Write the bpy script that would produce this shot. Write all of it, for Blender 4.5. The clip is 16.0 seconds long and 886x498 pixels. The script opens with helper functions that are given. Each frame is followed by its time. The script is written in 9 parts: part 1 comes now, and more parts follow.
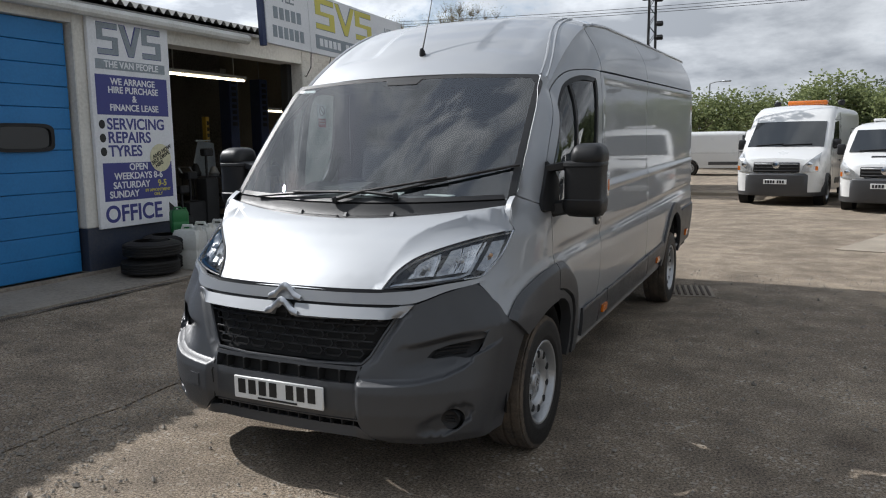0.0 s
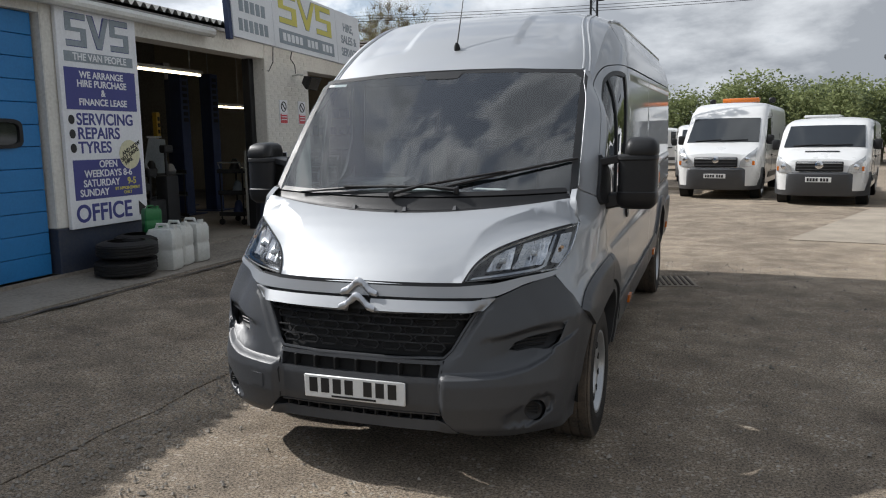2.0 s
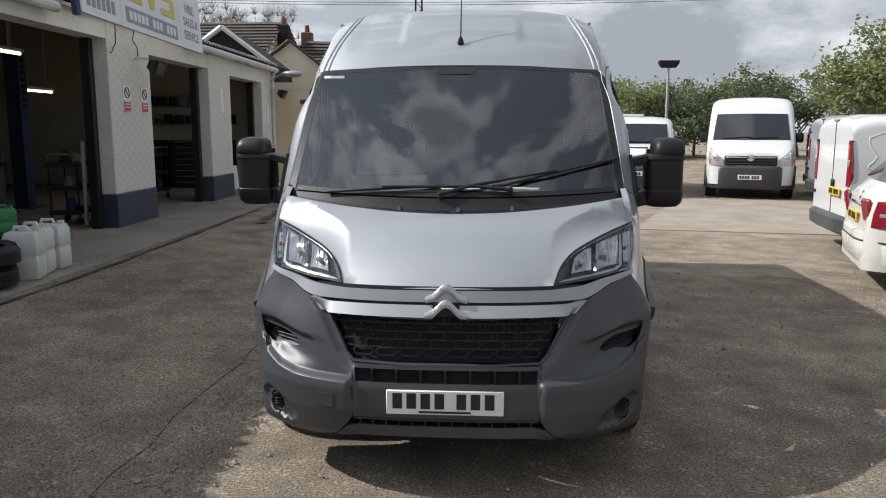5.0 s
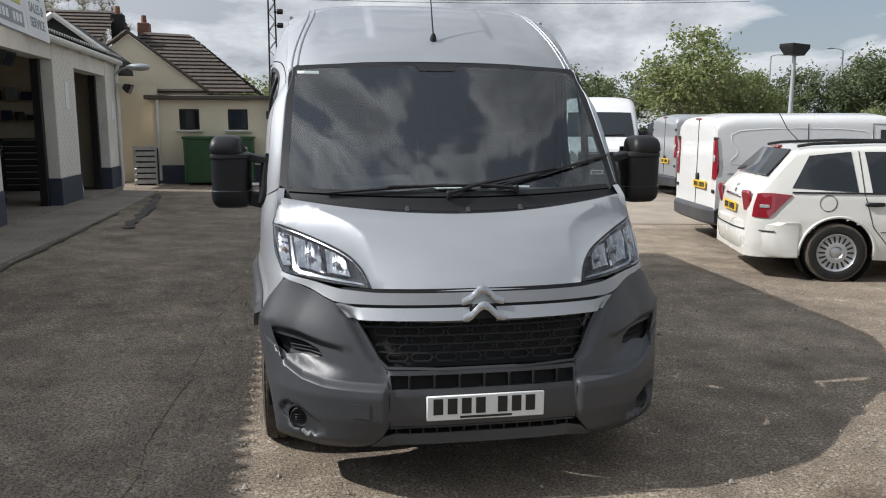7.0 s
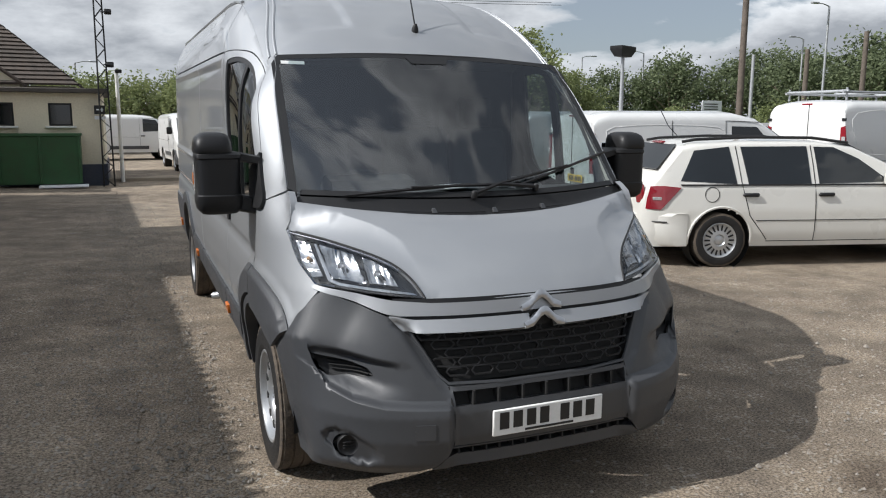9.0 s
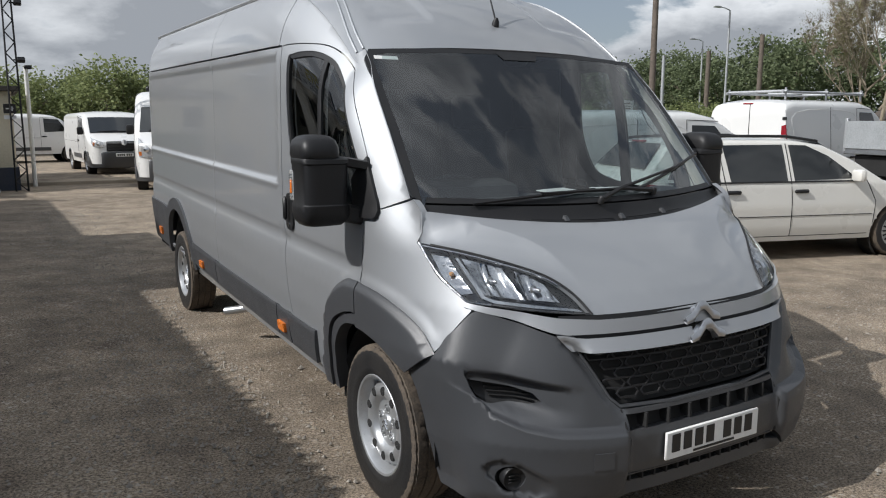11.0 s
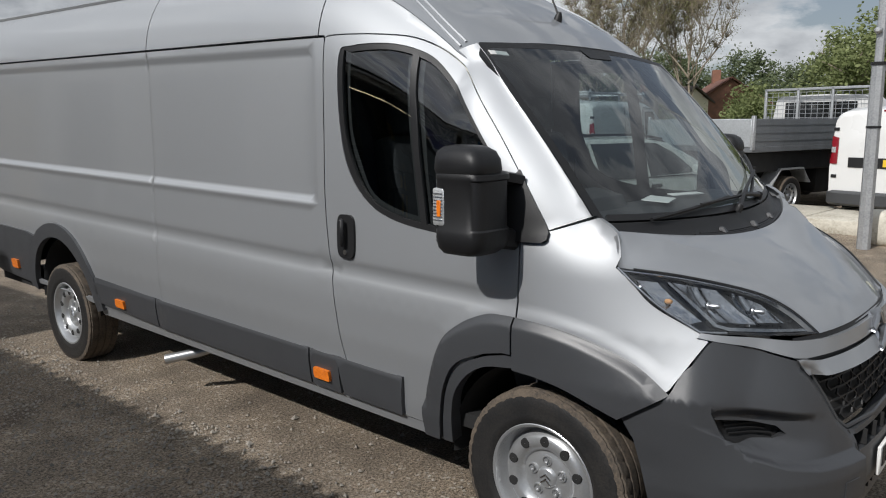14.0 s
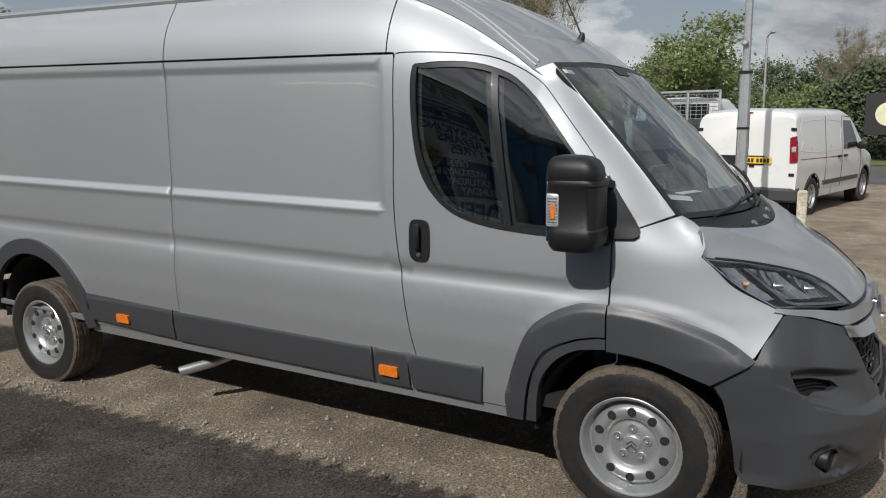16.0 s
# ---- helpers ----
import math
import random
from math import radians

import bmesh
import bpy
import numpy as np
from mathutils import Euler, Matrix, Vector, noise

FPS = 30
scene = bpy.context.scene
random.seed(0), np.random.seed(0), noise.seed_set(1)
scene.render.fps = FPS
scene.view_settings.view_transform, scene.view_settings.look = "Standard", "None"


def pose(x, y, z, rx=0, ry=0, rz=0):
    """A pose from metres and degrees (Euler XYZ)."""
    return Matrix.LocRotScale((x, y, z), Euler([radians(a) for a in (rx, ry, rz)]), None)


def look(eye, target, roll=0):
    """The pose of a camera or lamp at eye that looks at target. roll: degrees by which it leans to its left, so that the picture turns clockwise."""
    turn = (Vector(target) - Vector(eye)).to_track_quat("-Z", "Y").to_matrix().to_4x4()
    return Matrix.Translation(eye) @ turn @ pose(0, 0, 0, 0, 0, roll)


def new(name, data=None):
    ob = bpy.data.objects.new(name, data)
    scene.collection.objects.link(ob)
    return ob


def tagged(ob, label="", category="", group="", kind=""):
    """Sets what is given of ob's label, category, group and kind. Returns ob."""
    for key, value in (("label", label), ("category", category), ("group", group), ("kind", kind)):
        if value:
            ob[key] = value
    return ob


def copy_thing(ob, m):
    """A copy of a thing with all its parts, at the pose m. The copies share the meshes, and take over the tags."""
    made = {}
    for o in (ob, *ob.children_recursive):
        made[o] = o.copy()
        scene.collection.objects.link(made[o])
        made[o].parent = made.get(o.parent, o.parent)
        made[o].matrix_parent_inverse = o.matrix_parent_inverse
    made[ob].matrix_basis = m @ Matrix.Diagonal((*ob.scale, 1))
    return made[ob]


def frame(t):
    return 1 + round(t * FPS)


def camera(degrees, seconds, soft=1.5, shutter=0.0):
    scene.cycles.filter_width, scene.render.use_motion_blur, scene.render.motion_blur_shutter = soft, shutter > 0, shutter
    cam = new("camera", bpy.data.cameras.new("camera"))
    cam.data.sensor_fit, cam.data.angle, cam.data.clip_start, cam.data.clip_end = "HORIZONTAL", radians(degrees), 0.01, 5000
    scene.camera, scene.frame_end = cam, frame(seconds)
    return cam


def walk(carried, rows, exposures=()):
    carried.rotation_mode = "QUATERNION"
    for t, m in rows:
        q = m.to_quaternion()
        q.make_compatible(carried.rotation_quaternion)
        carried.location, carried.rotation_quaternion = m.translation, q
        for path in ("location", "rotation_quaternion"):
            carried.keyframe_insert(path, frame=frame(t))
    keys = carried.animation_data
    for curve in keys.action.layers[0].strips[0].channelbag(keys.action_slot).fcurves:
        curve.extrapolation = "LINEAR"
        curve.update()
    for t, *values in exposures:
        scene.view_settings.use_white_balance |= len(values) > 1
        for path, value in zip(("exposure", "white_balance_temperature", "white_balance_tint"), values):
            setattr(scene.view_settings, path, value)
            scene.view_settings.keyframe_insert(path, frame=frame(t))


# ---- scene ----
cam = camera(60.4, 16.0, soft=1.1)
PATH = [
    (0, (2.229, -2.796, 1.603), (1.365, -1.014, 1.328), -0.8),
    (0.5, (2.088, -2.935, 1.601), (1.24, -1.144, 1.326), -0.8),
    (1, (1.956, -3.023, 1.598), (1.134, -1.221, 1.319), -0.8),
    (1.5, (1.757, -3.069, 1.601), (0.997, -1.241, 1.317), -0.8),
    (2, (1.575, -3.084, 1.598), (0.896, -1.224, 1.312), -0.9),
    (2.5, (1.309, -3.147, 1.587), (0.737, -1.253, 1.3), -0.8),
    (3, (1.098, -3.178, 1.601), (0.615, -1.259, 1.309), -1.0),
    (5.5, (-0.019, -3.216, 1.641), (-0.031, -1.241, 1.329), 0.1),
    (6, (-0.215, -3.167, 1.63), (-0.12, -1.194, 1.318), -0.1),
    (6.5, (-0.444, -3.125, 1.624), (-0.274, -1.158, 1.308), -0.0),
    (7, (-0.688, -3.095, 1.643), (-0.373, -1.145, 1.325), 0.1),
    (7.5, (-0.924, -2.988, 1.634), (-0.536, -1.053, 1.31), 0.1),
    (8, (-1.098, -2.877, 1.641), (-0.604, -0.966, 1.319), -0.0),
    (8.5, (-1.332, -2.766, 1.636), (-0.705, -0.894, 1.313), 0.1),
    (9, (-1.576, -2.613, 1.64), (-0.81, -0.795, 1.314), 0.2),
    (9.5, (-1.774, -2.427, 1.64), (-0.968, -0.625, 1.313), -0.0),
    (10, (-1.979, -2.27, 1.642), (-1.145, -0.481, 1.318), 0.1),
    (12.5, (-2.713, -1.231, 1.648), (-1.431, 0.268, 1.313), -0.1),
    (13, (-2.834, -0.961, 1.639), (-1.487, 0.481, 1.311), 0.0),
    (13.5, (-3.055, -0.713, 1.643), (-1.64, 0.663, 1.319), -0.0),
    (14, (-3.253, -0.513, 1.675), (-1.758, 0.775, 1.344), -0.4),
    (14.5, (-3.453, -0.318, 1.707), (-1.859, 0.844, 1.376), -0.4),
    (15, (-3.716, -0.195, 1.733), (-2.051, 0.863, 1.405), -0.6),
    (15.5, (-3.921, -0.029, 1.742), (-2.224, 0.975, 1.405), -0.6),
    (16, (-4.077, 0.164, 1.737), (-2.35, 1.117, 1.402), -0.7),
]
EXPOSURES = [(0, 0.2, 6150, 10), (3, 0.26, 6250, 10), (5.5, 0.34, 6230, 10), (7, 0.33, 6230, 10), (9.5, 0.24, 6230, 10), (12.5, -0.03, 6230, 10), (16, -0.12, 6400, 10)]
walk(cam, [(t, look(eye, target, roll)) for t, eye, target, roll in PATH], EXPOSURES)

# ---- world and sun ----
SUN_ELEV, SUN_AZ = 40.5, 272.0   # degrees; azimuth clockwise from +y
world = bpy.data.worlds.new("sky")
scene.world = world
world.use_nodes = True
wn, wl = world.node_tree.nodes, world.node_tree.links
wn.clear()
w_out = wn.new("ShaderNodeOutputWorld")
w_bg = wn.new("ShaderNodeBackground")
w_sky = wn.new("ShaderNodeTexSky")
w_sky.sky_type = "NISHITA"
w_sky.sun_disc = False
w_sky.sun_elevation, w_sky.sun_rotation = radians(SUN_ELEV), radians(SUN_AZ)
w_co = wn.new("ShaderNodeTexCoord")
w_map = wn.new("ShaderNodeMapping")
w_map.inputs["Scale"].default_value = (1.0, 1.0, 2.6)
w_map.inputs["Location"].default_value = (3.1, 1.7, 0.4)
wl.new(w_co.outputs["Generated"], w_map.inputs["Vector"])
w_n1 = wn.new("ShaderNodeTexNoise")
w_n1.inputs["Scale"].default_value, w_n1.inputs["Detail"].default_value = 2.9, 10.0
w_n1.inputs["Roughness"].default_value, w_n1.inputs["Distortion"].default_value = 0.56, 0.25
wl.new(w_map.outputs["Vector"], w_n1.inputs["Vector"])
w_cov = wn.new("ShaderNodeValToRGB")        # how much cloud covers the blue
w_cov.color_ramp.elements[0].position, w_cov.color_ramp.elements[1].position = 0.405, 0.455
w_high = wn.new("ShaderNodeSeparateXYZ")
wl.new(w_co.outputs["Generated"], w_high.inputs["Vector"])
w_thin = wn.new("ShaderNodeMath")
w_thin.operation = "MULTIPLY_ADD"
w_thin.inputs[1].default_value = -0.05
wl.new(w_high.outputs["Z"], w_thin.inputs[0])
wl.new(w_n1.outputs["Fac"], w_thin.inputs[2])
wl.new(w_thin.outputs["Value"], w_cov.inputs["Fac"])
w_n2 = wn.new("ShaderNodeTexNoise")
w_n2.inputs["Scale"].default_value, w_n2.inputs["Detail"].default_value = 3.4, 8.0
w_n2.inputs["Roughness"].default_value = 0.6
w_map2 = wn.new("ShaderNodeMapping")
w_map2.inputs["Scale"].default_value = (1.0, 1.0, 2.4)
w_map2.inputs["Location"].default_value = (7.3, 2.2, 1.1)
wl.new(w_co.outputs["Generated"], w_map2.inputs["Vector"])
wl.new(w_map2.outputs["Vector"], w_n2.inputs["Vector"])
w_shade = wn.new("ShaderNodeValToRGB")      # sunlit rims to grey hearts
w_shade.color_ramp.elements[0].position, w_shade.color_ramp.elements[1].position = 0.66, 0.84
w_shade.color_ramp.elements[0].color = (11.5, 11.7, 11.8, 1)
w_shade.color_ramp.elements[1].color = (5.0, 5.25, 5.6, 1)
w_body = wn.new("ShaderNodeMath")
w_body.operation = "MULTIPLY_ADD"
w_body.inputs[1].default_value = 0.55
wl.new(w_n2.outputs["Fac"], w_body.inputs[0])
wl.new(w_n1.outputs["Fac"], w_body.inputs[2])
wl.new(w_body.outputs["Value"], w_shade.inputs["Fac"])
w_mix = wn.new("ShaderNodeMix")
w_mix.data_type = "RGBA"
wl.new(w_cov.outputs["Color"], w_mix.inputs["Factor"])
w_veil = wn.new("ShaderNodeMix")             # thin high cloud over the blue
w_veil.data_type = "RGBA"
w_veil.inputs["Factor"].default_value = 0.55
w_veil.inputs["B"].default_value = (5.6, 6.0, 6.5, 1)
wl.new(w_sky.outputs["Color"], w_veil.inputs["A"])
wl.new(w_veil.outputs["Result"], w_mix.inputs["A"])
wl.new(w_shade.outputs["Color"], w_mix.inputs["B"])
# broken cloud is brighter round the sun, and thins out overhead
w_up = wn.new("ShaderNodeMapRange")
w_up.inputs["From Min"].default_value, w_up.inputs["From Max"].default_value = 0.1, 1.0
w_up.inputs["To Min"].default_value, w_up.inputs["To Max"].default_value = 0.064, 0.140
w_dot = wn.new("ShaderNodeVectorMath")
w_dot.operation = "DOT_PRODUCT"
w_dot.inputs[1].default_value = (math.sin(radians(SUN_AZ)) * math.cos(radians(SUN_ELEV)), math.cos(radians(SUN_AZ)) * math.cos(radians(SUN_ELEV)), math.sin(radians(SUN_ELEV)))
wl.new(w_co.outputs["Generated"], w_dot.inputs[0])
wl.new(w_dot.outputs["Value"], w_up.inputs["Value"])
wl.new(w_up.outputs["Result"], w_bg.inputs["Strength"])
wl.new(w_mix.outputs["Result"], w_bg.inputs["Color"])
wl.new(w_bg.outputs["Background"], w_out.inputs["Surface"])

sun_data = bpy.data.lights.new("sun", "SUN")
sun_data.energy, sun_data.angle, sun_data.color = 4.5, radians(0.55), (1.0, 0.96, 0.905)
sun = new("sun", sun_data)
_a, _e = radians(SUN_AZ), radians(SUN_ELEV)
SUN_FROM = Vector((math.sin(_a) * math.cos(_e), math.cos(_a) * math.cos(_e), math.sin(_e)))
sun.matrix_world = look(SUN_FROM * 60, (0, 0, 0))

# ---- small building kit ----
from mathutils.geometry import delaunay_2d_cdt


def part(name, bm, material, parent=None, label="", smooth=None, auto=40):
    """Links a bmesh as one mesh object, under a thing or part if parent is given."""
    me = bpy.data.meshes.new(name)
    if smooth is None:
        smooth = True
    bm.normal_update()
    if smooth:
        lim = radians(auto)
        for f in bm.faces:
            f.smooth = True
        for e in bm.edges:
            if len(e.link_faces) == 2 and e.calc_face_angle(0.0) > lim:
                e.smooth = False
    fl = bm.verts.layers.float_vector.get("fair")
    rl = bm.faces.layers.int.get("rim")
    fair = None
    if fl is not None and smooth:        # true surface normals of the sheets
        fair = [tuple(lp.vert[fl]) if not (rl and f[rl]) else (0.0, 0.0, 0.0) for f in bm.faces for lp in f.loops]
    bm.to_mesh(me)
    bm.free()
    if fair is not None:
        me.normals_split_custom_set(fair)
    for m in (material if isinstance(material, (list, tuple)) else [material]):
        me.materials.append(m)
    ob = new(name, me)
    if parent is not None:
        ob.parent = parent
    if label:
        ob["label"] = label
    return ob


def thing(name, label, category, at=(0, 0, 0), rz=0.0, group="", kind=""):
    ob = new(name)
    ob.empty_display_size = 0.2
    ob.matrix_basis = pose(*at, 0, 0, rz)
    return tagged(ob, label, category, group, kind)


def bm_new():
    return bmesh.new()


def box(bm, c, s, bev=0.0, rot=None, seg=1):
    """A box of size s about c, its edges bevelled; rot turns it about c."""
    g = bmesh.ops.create_cube(bm, size=1.0)["verts"]
    for v in g:
        v.co = Vector((v.co.x * s[0], v.co.y * s[1], v.co.z * s[2]))
    if bev > 0:
        es = list({e for v in g for e in v.link_edges})
        r = bmesh.ops.bevel(bm, geom=es, offset=min(bev, 0.45 * min(s)), segments=seg, affect="EDGES", profile=0.5)
        g = list({v for f in r["faces"] for v in f.verts} | {v for v in g if v.is_valid})
    m = Matrix.Translation(c) @ (rot.to_4x4() if rot is not None else Matrix())
    for v in g:
        v.co = m @ v.co
    return g


def rotm(rx=0, ry=0, rz=0):
    return Euler([radians(a) for a in (rx, ry, rz)]).to_matrix()


def cyl(bm, p0, p1, r0, r1=None, seg=16, caps=True):
    """A round bar from p0 to p1."""
    r1 = r0 if r1 is None else r1
    p0, p1 = Vector(p0), Vector(p1)
    d = (p1 - p0).normalized()
    a = d.orthogonal().normalized()
    b = d.cross(a)
    rings = []
    for p, r in ((p0, r0), (p1, r1)):
        rings.append([bm.verts.new(p + r * (math.cos(k) * a + math.sin(k) * b)) for k in (2 * math.pi * i / seg for i in range(seg))])
    for i in range(seg):
        j = (i + 1) % seg
        bm.faces.new((rings[0][i], rings[0][j], rings[1][j], rings[1][i]))
    if caps:
        bm.faces.new(rings[0][::-1])
        bm.faces.new(rings[1])


def tube(bm, pts, r, seg=8, closed=False):
    """A bar of radius r (or a list of radii) swept along pts."""
    pts = [Vector(p) for p in pts]
    n = len(pts)
    rs = r if isinstance(r, (list, tuple)) else [r] * n
    rings, a = [], None
    for i, p in enumerate(pts):
        if closed:
            d = pts[(i + 1) % n] - pts[i - 1]
        else:
            d = pts[min(i + 1, n - 1)] - pts[max(i - 1, 0)]
        d.normalize()
        a = d.orthogonal().normalized() if a is None else (a - d * a.dot(d)).normalized()
        b = d.cross(a)
        rings.append([bm.verts.new(p + rs[i] * (math.cos(k) * a + math.sin(k) * b)) for k in (2 * math.pi * q / seg for q in range(seg))])
    m = n if closed else n - 1
    for i in range(m):
        A, B = rings[i], rings[(i + 1) % n]
        for q in range(seg):
            w = (q + 1) % seg
            bm.faces.new((A[q], A[w], B[w], B[q]))
    if not closed:
        bm.faces.new(rings[0][::-1])
        bm.faces.new(rings[-1])


def loft(bm, rings, caps=True, closed=True):
    """Quads between rings of equal length."""
    vs = [[bm.verts.new(p) for p in r] for r in rings]
    n = len(vs[0])
    for A, B in zip(vs, vs[1:]):
        for q in range(n if closed else n - 1):
            w = (q + 1) % n
            bm.faces.new((A[q], A[w], B[w], B[q]))
    if caps:
        bm.faces.new(vs[0][::-1])
        bm.faces.new(vs[-1])
    return vs


def lathe(bm, prof, c, axis, seg=32):
    """Turns a profile of (along the axis, radius) about the axis through c."""
    c, d = Vector(c), Vector(axis).normalized()
    a = d.orthogonal().normalized()
    b = d.cross(a)
    vs = [[bm.verts.new(c + d * h + r * (math.cos(k) * a + math.sin(k) * b)) for k in (2 * math.pi * i / seg for i in range(seg))] for h, r in prof]
    for A, B in zip(vs, vs[1:]):
        for i in range(seg):
            j = (i + 1) % seg
            bm.faces.new((A[i], A[j], B[j], B[i]))
    return vs


def spline(pts, per=6, closed=False):
    """Catmull-Rom through 2D or 3D points."""
    P = [np.array(p, float) for p in pts]
    n = len(P)
    out = []
    for i in range(n if closed else n - 1):
        a, b = P[i], P[(i + 1) % n]
        p = P[i - 1] if (closed or i > 0) else 2 * a - b
        q = P[(i + 2) % n] if (closed or i + 2 < n) else 2 * b - a
        for k in range(per):
            t = k / per
            out.append(0.5 * (2 * a + (b - p) * t + (2 * p - 5 * a + 4 * b - q) * t * t + (3 * a - p - 3 * b + q) * t ** 3))
    if not closed:
        out.append(P[-1])
    return [tuple(o) for o in out]


def lerp_table(x, xs, ys):
    return float(np.interp(x, xs, ys))


def sstep(x, a, b):
    t = min(1.0, max(0.0, (x - a) / (b - a)))
    return t * t * (3 - 2 * t)


def ramp01(x, a, b):
    return min(1.0, max(0.0, (x - a) / (b - a)))


def inside(p, poly):
    x, y = p
    r = False
    j = len(poly) - 1
    for i in range(len(poly)):
        (xi, yi), (xj, yj) = poly[i], poly[j]
        if (yi > y) != (yj > y) and x < (xj - xi) * (y - yi) / (yj - yi) + xi:
            r = not r
        j = i
    return r


def densify(poly, step, closed=True):
    out = []
    n = len(poly)
    for i in range(n if closed else n - 1):
        a, b = np.array(poly[i], float), np.array(poly[(i + 1) % n], float)
        k = max(1, int(np.ceil(np.linalg.norm(b - a) / step)))
        out += [tuple(a + (b - a) * q / k) for q in range(k)]
    if not closed:
        out.append(tuple(map(float, poly[-1])))
    return out


def patch(outline, fn, step=0.06, holes=(), lines=(), depth=0.0, outward=None, bm=None, crisp=0.012):
    """A sheet cut to a 2D outline with holes, laid on the surface fn(u, v); depth turns its rim inwards."""
    bm = bm or bm_new()
    fl = bm.verts.layers.float_vector.get("fair") or bm.verts.layers.float_vector.new("fair")
    rl = bm.faces.layers.int.get("rim") or bm.faces.layers.int.new("rim")
    loops = [densify(outline, step)] + [densify(h, step) for h in holes]
    pts, edges = [], []
    for lp in loops:
        k = len(pts)
        pts += lp
        edges += [(k + i, k + (i + 1) % len(lp)) for i in range(len(lp))]
    for ln in lines:
        d = densify(ln, step * 0.45, False)
        k = len(pts)
        pts += d
        edges += [(k + i, k + i + 1) for i in range(len(d) - 1)]
    edge_pts = np.array(pts)
    lo, hi = np.array(loops[0]).min(0), np.array(loops[0]).max(0)
    gx, gy = np.arange(lo[0] + step / 2, hi[0], step), np.arange(lo[1] + step / 2, hi[1], step)
    for i, x in enumerate(gx):
        for y in gy:
            yy = y + (step / 4 if i % 2 else -step / 4)
            if np.min(np.sum((edge_pts - (x, yy)) ** 2, 1)) > (0.45 * step) ** 2 and inside((x, yy), loops[0]) and not any(inside((x, yy), h) for h in loops[1:]):
                pts.append((x, yy))
    co, _, tri, *_ = delaunay_2d_cdt([Vector(p) for p in pts], edges, [], 0, 1e-6)
    vs = {}

    def vert(i):
        if i not in vs:
            u, v = co[i].x, co[i].y
            e = min(crisp, 0.3 * step)
            vs[i] = bm.verts.new(fn(u, v))
            vs[i][fl] = (fn(u + e, v) - fn(u - e, v)).cross(fn(u, v + e) - fn(u, v - e)).normalized()
        return vs[i]
    fs = []
    for t in tri:
        c = sum((co[i] for i in t), Vector((0, 0))) / 3
        if inside(c, loops[0]) and not any(inside(c, h) for h in loops[1:]):
            try:
                fs.append(bm.faces.new([vert(i) for i in t]))
            except ValueError:
                pass
    bm.normal_update()
    if outward is not None:
        s = sum((f.normal * f.calc_area() for f in fs), Vector())
        if s.dot(Vector(outward)) < 0:
            bmesh.ops.reverse_faces(bm, faces=fs)
            bm.normal_update()
    for v in vs.values():
        if v[fl].dot(v.normal) < 0:
            v[fl] = -v[fl]
    if depth > 0:
        rim = [e for e in {e for f in fs for e in f.edges} if len(e.link_faces) == 1]
        nv = {v: bm.verts.new(v.co - v.normal * depth) for v in {v for e in rim for v in e.verts}}
        for e in rim:
            f = e.link_faces[0]
            a, b = e.verts
            vl = list(f.verts)
            if vl[(vl.index(a) + 1) % len(vl)] is not b:
                a, b = b, a
            bm.faces.new((b, a, nv[a], nv[b]))[rl] = 1
    return bm


def mirrored(bm):
    """The same sheet on the other side of x = 0."""
    b2 = bm.copy()
    fl = b2.verts.layers.float_vector.get("fair")
    for v in b2.verts:
        v.co.x = -v.co.x
        if fl is not None:
            v[fl].x = -v[fl].x
    bmesh.ops.reverse_faces(b2, faces=b2.faces[:])
    return b2


